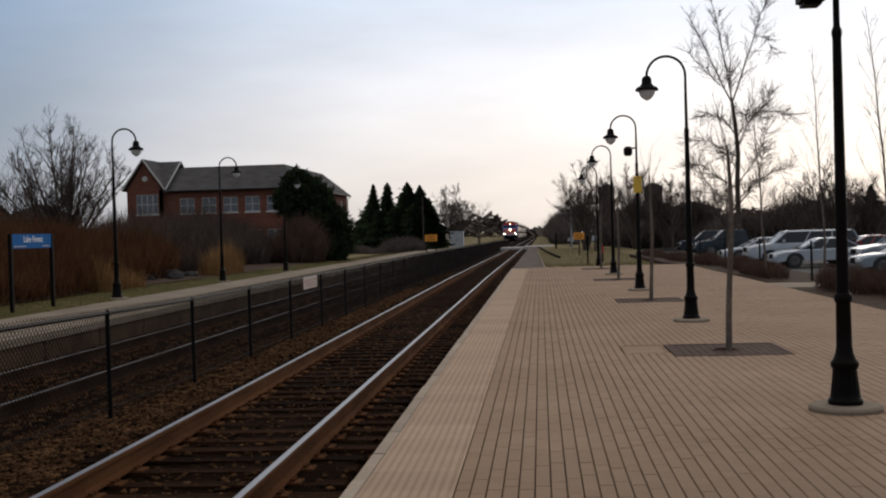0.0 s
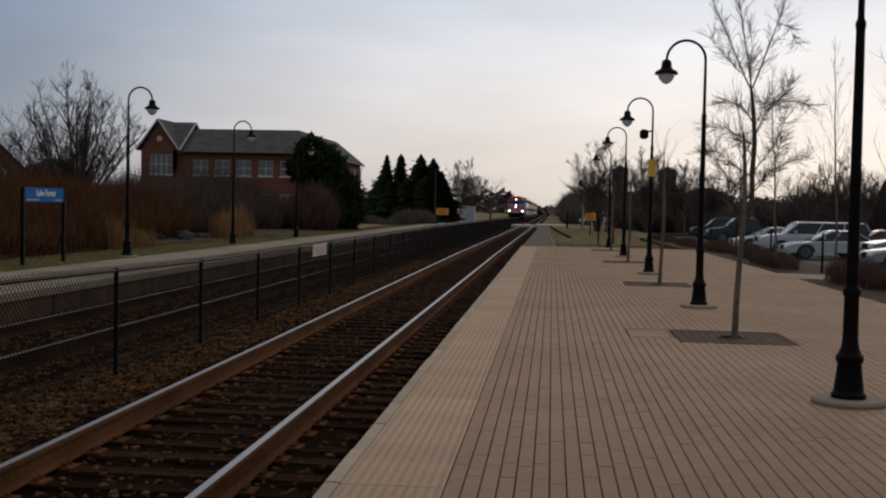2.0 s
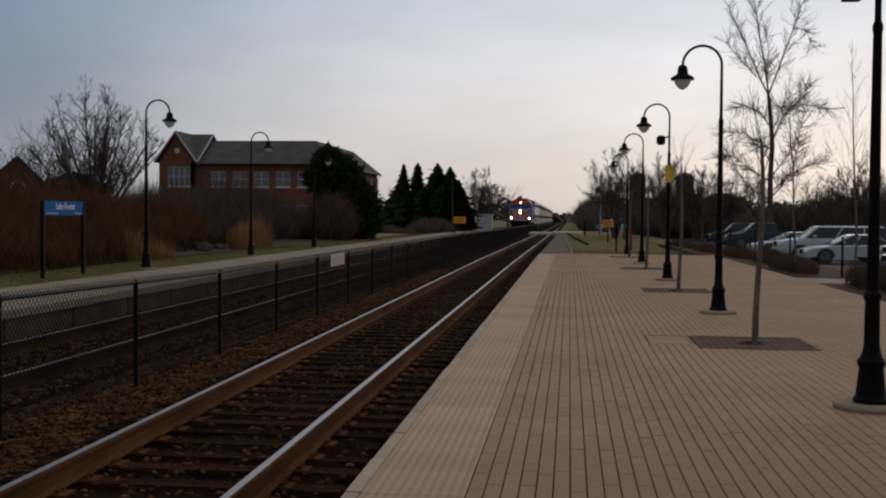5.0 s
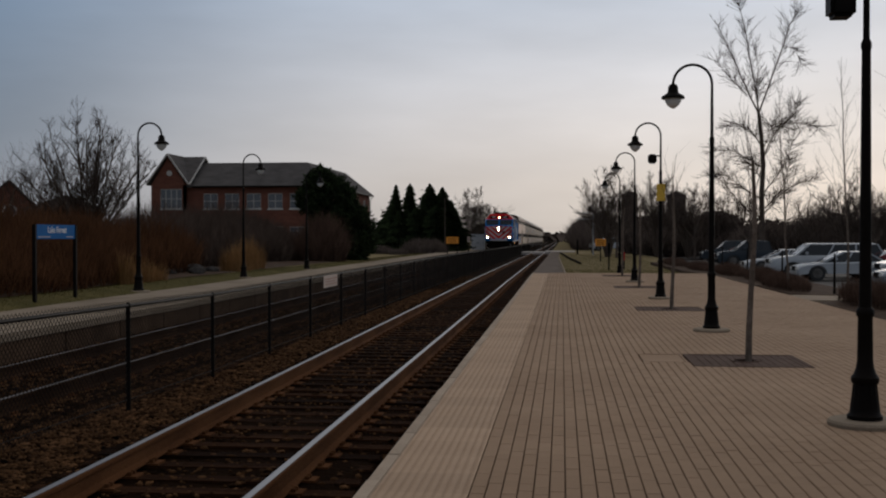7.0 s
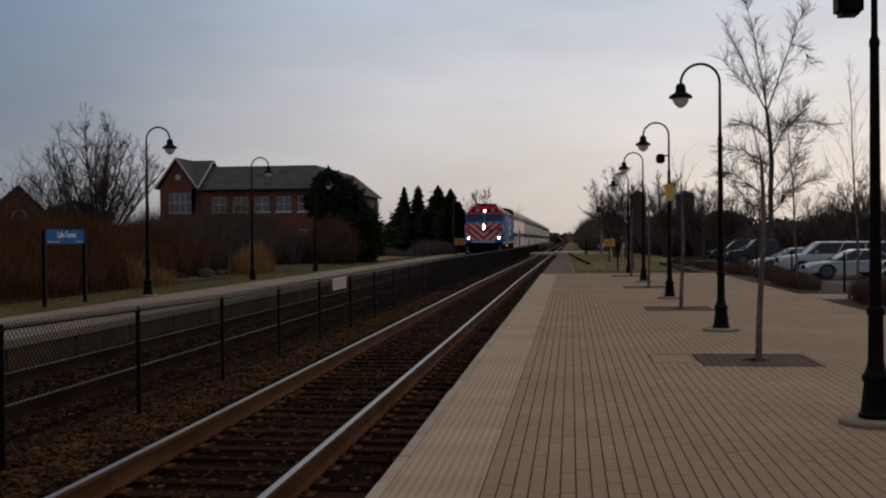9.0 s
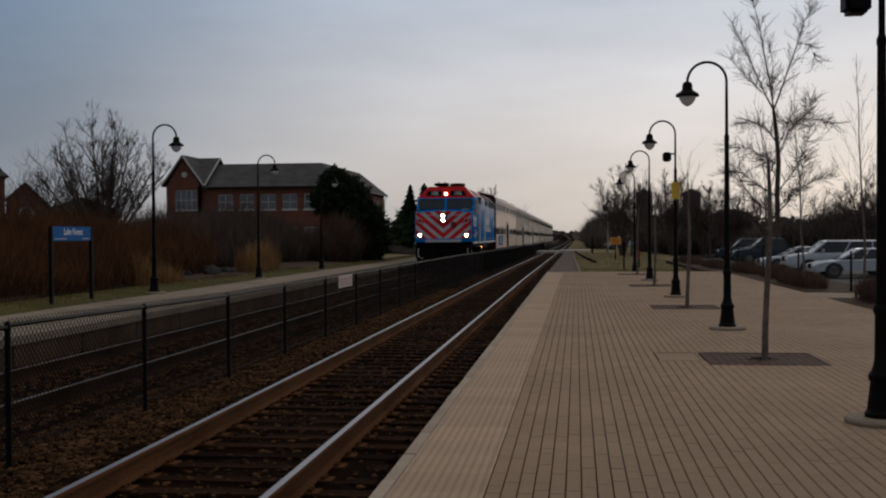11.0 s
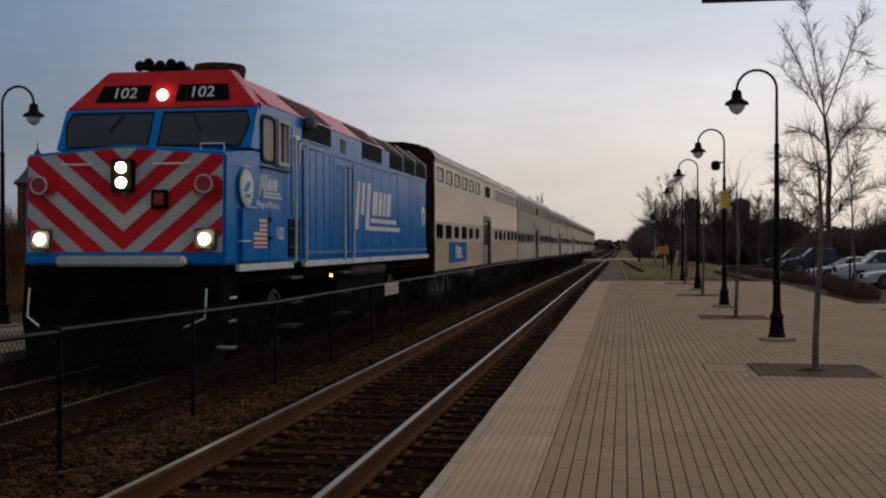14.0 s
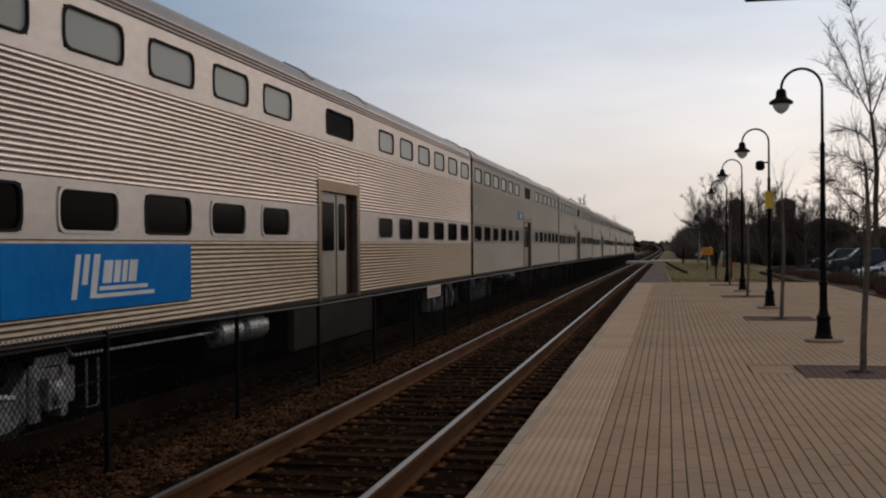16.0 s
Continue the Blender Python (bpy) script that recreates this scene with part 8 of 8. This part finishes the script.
loco, loco_wheels = build_locomotive()
coach, coach_wheels = build_coach()
train = [(loco, 0.0)]
for i in range(7):
    c = coach if i == 0 else copy_thing(coach, Matrix.Identity(4))
    if i:      # the following cars are darker and duller
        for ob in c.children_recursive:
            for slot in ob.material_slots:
                dull = {"fluted_stainless": "steeldull", "darker_fluted_stainless": "steeldull", "smooth_stainless": "beltdull"}.get(slot.material.name if slot.material else "")
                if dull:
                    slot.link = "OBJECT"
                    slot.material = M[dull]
        for ob in c.children:
            if ob.name.startswith("wordmark_panel"):
                ob.scale, ob.location = (1, 0.30, 0.42), (0, 9.1, 2.28)
    train.append((c, 17.22 + 25.91 * i))


# ---------------------------------------------------------------- small things on the platform
def tree_grate(x, y):
    g = thing("tree_grate", "dark square cast-iron tree grate set in the paving", "tree grate", pose(x, y, 0), "tree grates")
    k = G()
    w = 0.72
    for a, b, c, d in ((-w, w, -w, -w + 0.05), (-w, w, w - 0.05, w), (-w, -w + 0.05, -w, w), (w - 0.05, w, -w, w)):
        k.box(a, b, c, d, -0.05, 0.004)
    part("rim", k, "grate", g)
    for j in range(14):
        u = -w + 0.09 + 0.099 * j
        k = G()
        if abs(u) < 0.14:
            k.box(u - 0.045, u + 0.045, -w + 0.05, -0.15, -0.04, -0.002)
            part("bar", k, "grate", g)
            k = G()
            k.box(u - 0.045, u + 0.045, 0.15, w - 0.05, -0.04, -0.002)
        else:
            k.box(u - 0.045, u + 0.045, -w + 0.05, w - 0.05, -0.04, -0.002)
        part("bar", k, "grate", g)
    k = G()
    k.lathe([(0.19, -0.04), (0.19, 0.006), (0.15, 0.006), (0.15, -0.04)], 20)
    part("collar", k, "grate", g)


for gx, gy in GRATES:
    tree_grate(gx, gy)
cover = thing("utility_cover", "square utility cover set flush in the paving", "utility cover", pose(1.32, 15.03, 0))
k = G()
k.box(-0.25, 0.25, -0.45, 0.45, -0.05, -0.004)
part("lid", k, "paver", cover, bevel=0.004)
k = G()
for a, b, c, d in ((-0.28, 0.28, -0.48, -0.455), (-0.28, 0.28, 0.455, 0.48), (-0.28, -0.255, -0.48, 0.48), (0.255, 0.28, -0.48, 0.48)):
    k.box(a, b, c, d, -0.05, 0.003)
part("frame", k, "paver", cover)


# ---------------------------------------------------------------- pieces: ties, edge stones, tactile tiles, pavers
def lay_ties():
    base = []
    for v in range(3):
        k = G()
        rng = random.Random(v)
        k.box(-1.29 + rng.uniform(-0.03, 0.03), 1.29 + rng.uniform(-0.03, 0.03), -0.112, 0.112, -0.2, 0.0)
        me = k.mesh("tie", bevel=0.012)
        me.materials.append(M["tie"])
        base.append(me)
    rng = random.Random(8)
    plates = {}
    for track, centre in ((track_near, TRACK_1), (track_far, TRACK_2)):
        far, pl = G(), G()
        y, n = -10.0, 0
        while y < 190:
            z = RAIL_Z - 0.196 + fall(y) + rng.uniform(-0.006, 0.004)
            if 26 <= n < (196 if centre == TRACK_1 else 136):
                ob = part("tie", base[n % 3], "tie", track)
                ob.location = (centre + rng.uniform(-0.03, 0.03), y, z)
                ob.rotation_euler = (0, 0, rng.uniform(-0.012, 0.012))
            else:
                far.box(centre - 1.28, centre + 1.28, y - 0.11, y + 0.11, z - 0.1, z)
            if y < 60:
                for s in (-0.7525, 0.7525):
                    pl.box(centre + s - 0.17, centre + s + 0.17, y - 0.09, y + 0.09, z - 0.01, z + 0.016)
                    for e in (-0.095, 0.095):
                        pl.box(centre + s + e - 0.018, centre + s + e + 0.018, y - 0.055, y - 0.02, z, z + 0.045)
                        pl.box(centre + s + e - 0.018, centre + s + e + 0.018, y + 0.02, y + 0.055, z, z + 0.045)
            y += 0.50 + rng.uniform(-0.03, 0.03)
            n += 1
        tagged(part("distant_ties", far, "tie", track, fix=False), kind="stuff")
        tagged(part("tie_plates", pl, "rust", track, "rusty tie plates and spikes", fix=False), kind="stuff")


def lay_paving():
    pv = thing("pavement", "tan brick-paved station platform with a pale tactile strip", "platform", kind="structure")
    # edge stones
    k = G()
    k.box(0, 0.10, 0, 0.895, -0.13, 0.0)
    me = k.mesh("edge_stone", bevel=0.008)
    me.materials.append(M["edgestone"])
    rng = random.Random(2)
    for i in range(64):
        y = -8 + 0.9 * i
        if y + 0.9 < PLAT_END:
            ob = part("edge_stone", me, "concrete", pv)
            ob.location = (EDGE + rng.uniform(-0.005, 0.005), y, rng.uniform(-0.003, 0.003))
    # tactile tiles with domes
    k = G()
    k.box(0, 0.597, 0, 0.597, -0.06, -0.004)
    for i in range(10):
        for j in range(10):
            x, y = 0.03 + 0.0597 * i, 0.03 + 0.0597 * j
            r = 0.018
            vs = [(x + r * math.cos(a), y + r * math.sin(a), -0.004) for a in [math.pi * q / 3 for q in range(6)]]
            vs += [(x + r * 0.55 * math.cos(a), y + r * 0.55 * math.sin(a), 0.002) for a in [math.pi * q / 3 for q in range(6)]]
            k.add(vs, [(q, (q + 1) % 6, (q + 1) % 6 + 6, q + 6) for q in range(6)] + [tuple(range(6, 12))])
    me = k.mesh("tactile_tile", fix=False)
    me.materials.append(M["tactile"])
    for i in range(94):
        y = -7.4 + 0.6 * i
        if y + 0.6 < PLAT_END:
            ob = part("tactile_tile", me, "tactile", pv)
            ob.location = (EDGE + 0.104, y, rng.uniform(-0.002, 0.002))
    # bricks
    bw, bl = 0.1, 0.2
    x0 = EDGE + 0.104 + 0.602
    ch = 0.004
    def brick(k, xa, xb, ya, yb, z, cy=0.001):
        k.add([(xa, ya, z - 0.006), (xb, ya, z - 0.006), (xb, yb, z - 0.006), (xa, yb, z - 0.006),
               (xa + ch, ya + cy, z), (xb - ch, ya + cy, z), (xb - ch, yb - cy, z), (xa + ch, yb - cy, z),
               (xa, ya, z - 0.06), (xb, ya, z - 0.06), (xb, yb, z - 0.06), (xa, yb, z - 0.06)],
              [(4, 5, 6, 7), (0, 1, 5, 4), (1, 2, 6, 5), (2, 3, 7, 6), (3, 0, 4, 7), (8, 9, 1, 0), (9, 10, 2, 1), (10, 11, 3, 2), (11, 8, 0, 3)])
    k = G()
    brick(k, 0.0034, bw - 0.0034, 0.0005, bl - 0.0005, 0.0)
    single = k.mesh("brick", fix=False)
    single.materials.append(M["paver"])
    field = G()
    holes = [(gx - 0.72, gx + 0.72, gy - 0.72, gy + 0.72) for gx, gy in GRATES] + [(1.03, 1.61, 14.54, 15.52)]
    count = 0
    cols = int((PLAT_RIGHT - x0) / bw)
    for c in range(cols):
        xa = x0 + c * bw
        y = -8.0 + (c % 2) * 0.1
        while y + bl < PLAT_END:
            z = rng.uniform(-0.0025, 0.0015) + 0.003 * noise.noise((xa * 0.7, y * 0.7, 3))
            cut = [h for h in holes if xa + bw > h[0] + 0.004 and xa < h[1] - 0.004 and y + bl > h[2] + 0.004 and y < h[3] - 0.004]
            if cut:
                h = cut[0]
                pieces = [(xa, xa + bw, y, h[2]), (xa, xa + bw, h[3], y + bl)]
                pieces += [(xa, h[0], max(y, h[2]), min(y + bl, h[3])), (h[1], xa + bw, max(y, h[2]), min(y + bl, h[3]))]
                for a, b, c0, c1 in pieces:
                    if b - a > 0.02 and c1 - c0 > 0.012:
                        brick(field, a + 0.0034, b - 0.0034, c0 + 0.0005, c1 - 0.0005, z)
            elif count < 300 and 5.8 < y < 8.2 and xa < 2.2:
                ob = part("brick", single, "paver", pv)
                ob.location = (xa, y, z)
                count += 1
            else:
                brick(field, xa + 0.0034, xa + bw - 0.0034, y + 0.0005, y + bl - 0.0005, z)
            y += bl
    tagged(part("paver_field", field, "paver_far", pv, "running-bond tan pavers", fix=False), kind="stuff")


lay_ties()
lay_paving()


# ---------------------------------------------------------------- motion of the train
def nose_y(t):
    return 257.175 - 20.8334 * t + 0.251825 * t * t


def motions():
    steps = [0.5 * i for i in range(33)]
    for ob, back in train:
        walk(ob, [(t, pose(TRACK_2, nose_y(t) + back, RAIL_Z + fall(nose_y(t) + back + 8), 0, 0, 0)) for t in steps])
    fine = [i / 30 for i in range(481)]
    for wheels, r in ((loco_wheels, 0.51), (coach_wheels, 0.457)):
        for w in wheels:
            at = w.location.copy()
            walk(w, [(t, pose(at.x, at.y, at.z, math.degrees((257.175 - nose_y(t)) / r) % 360.0)) for t in fine])


motions()
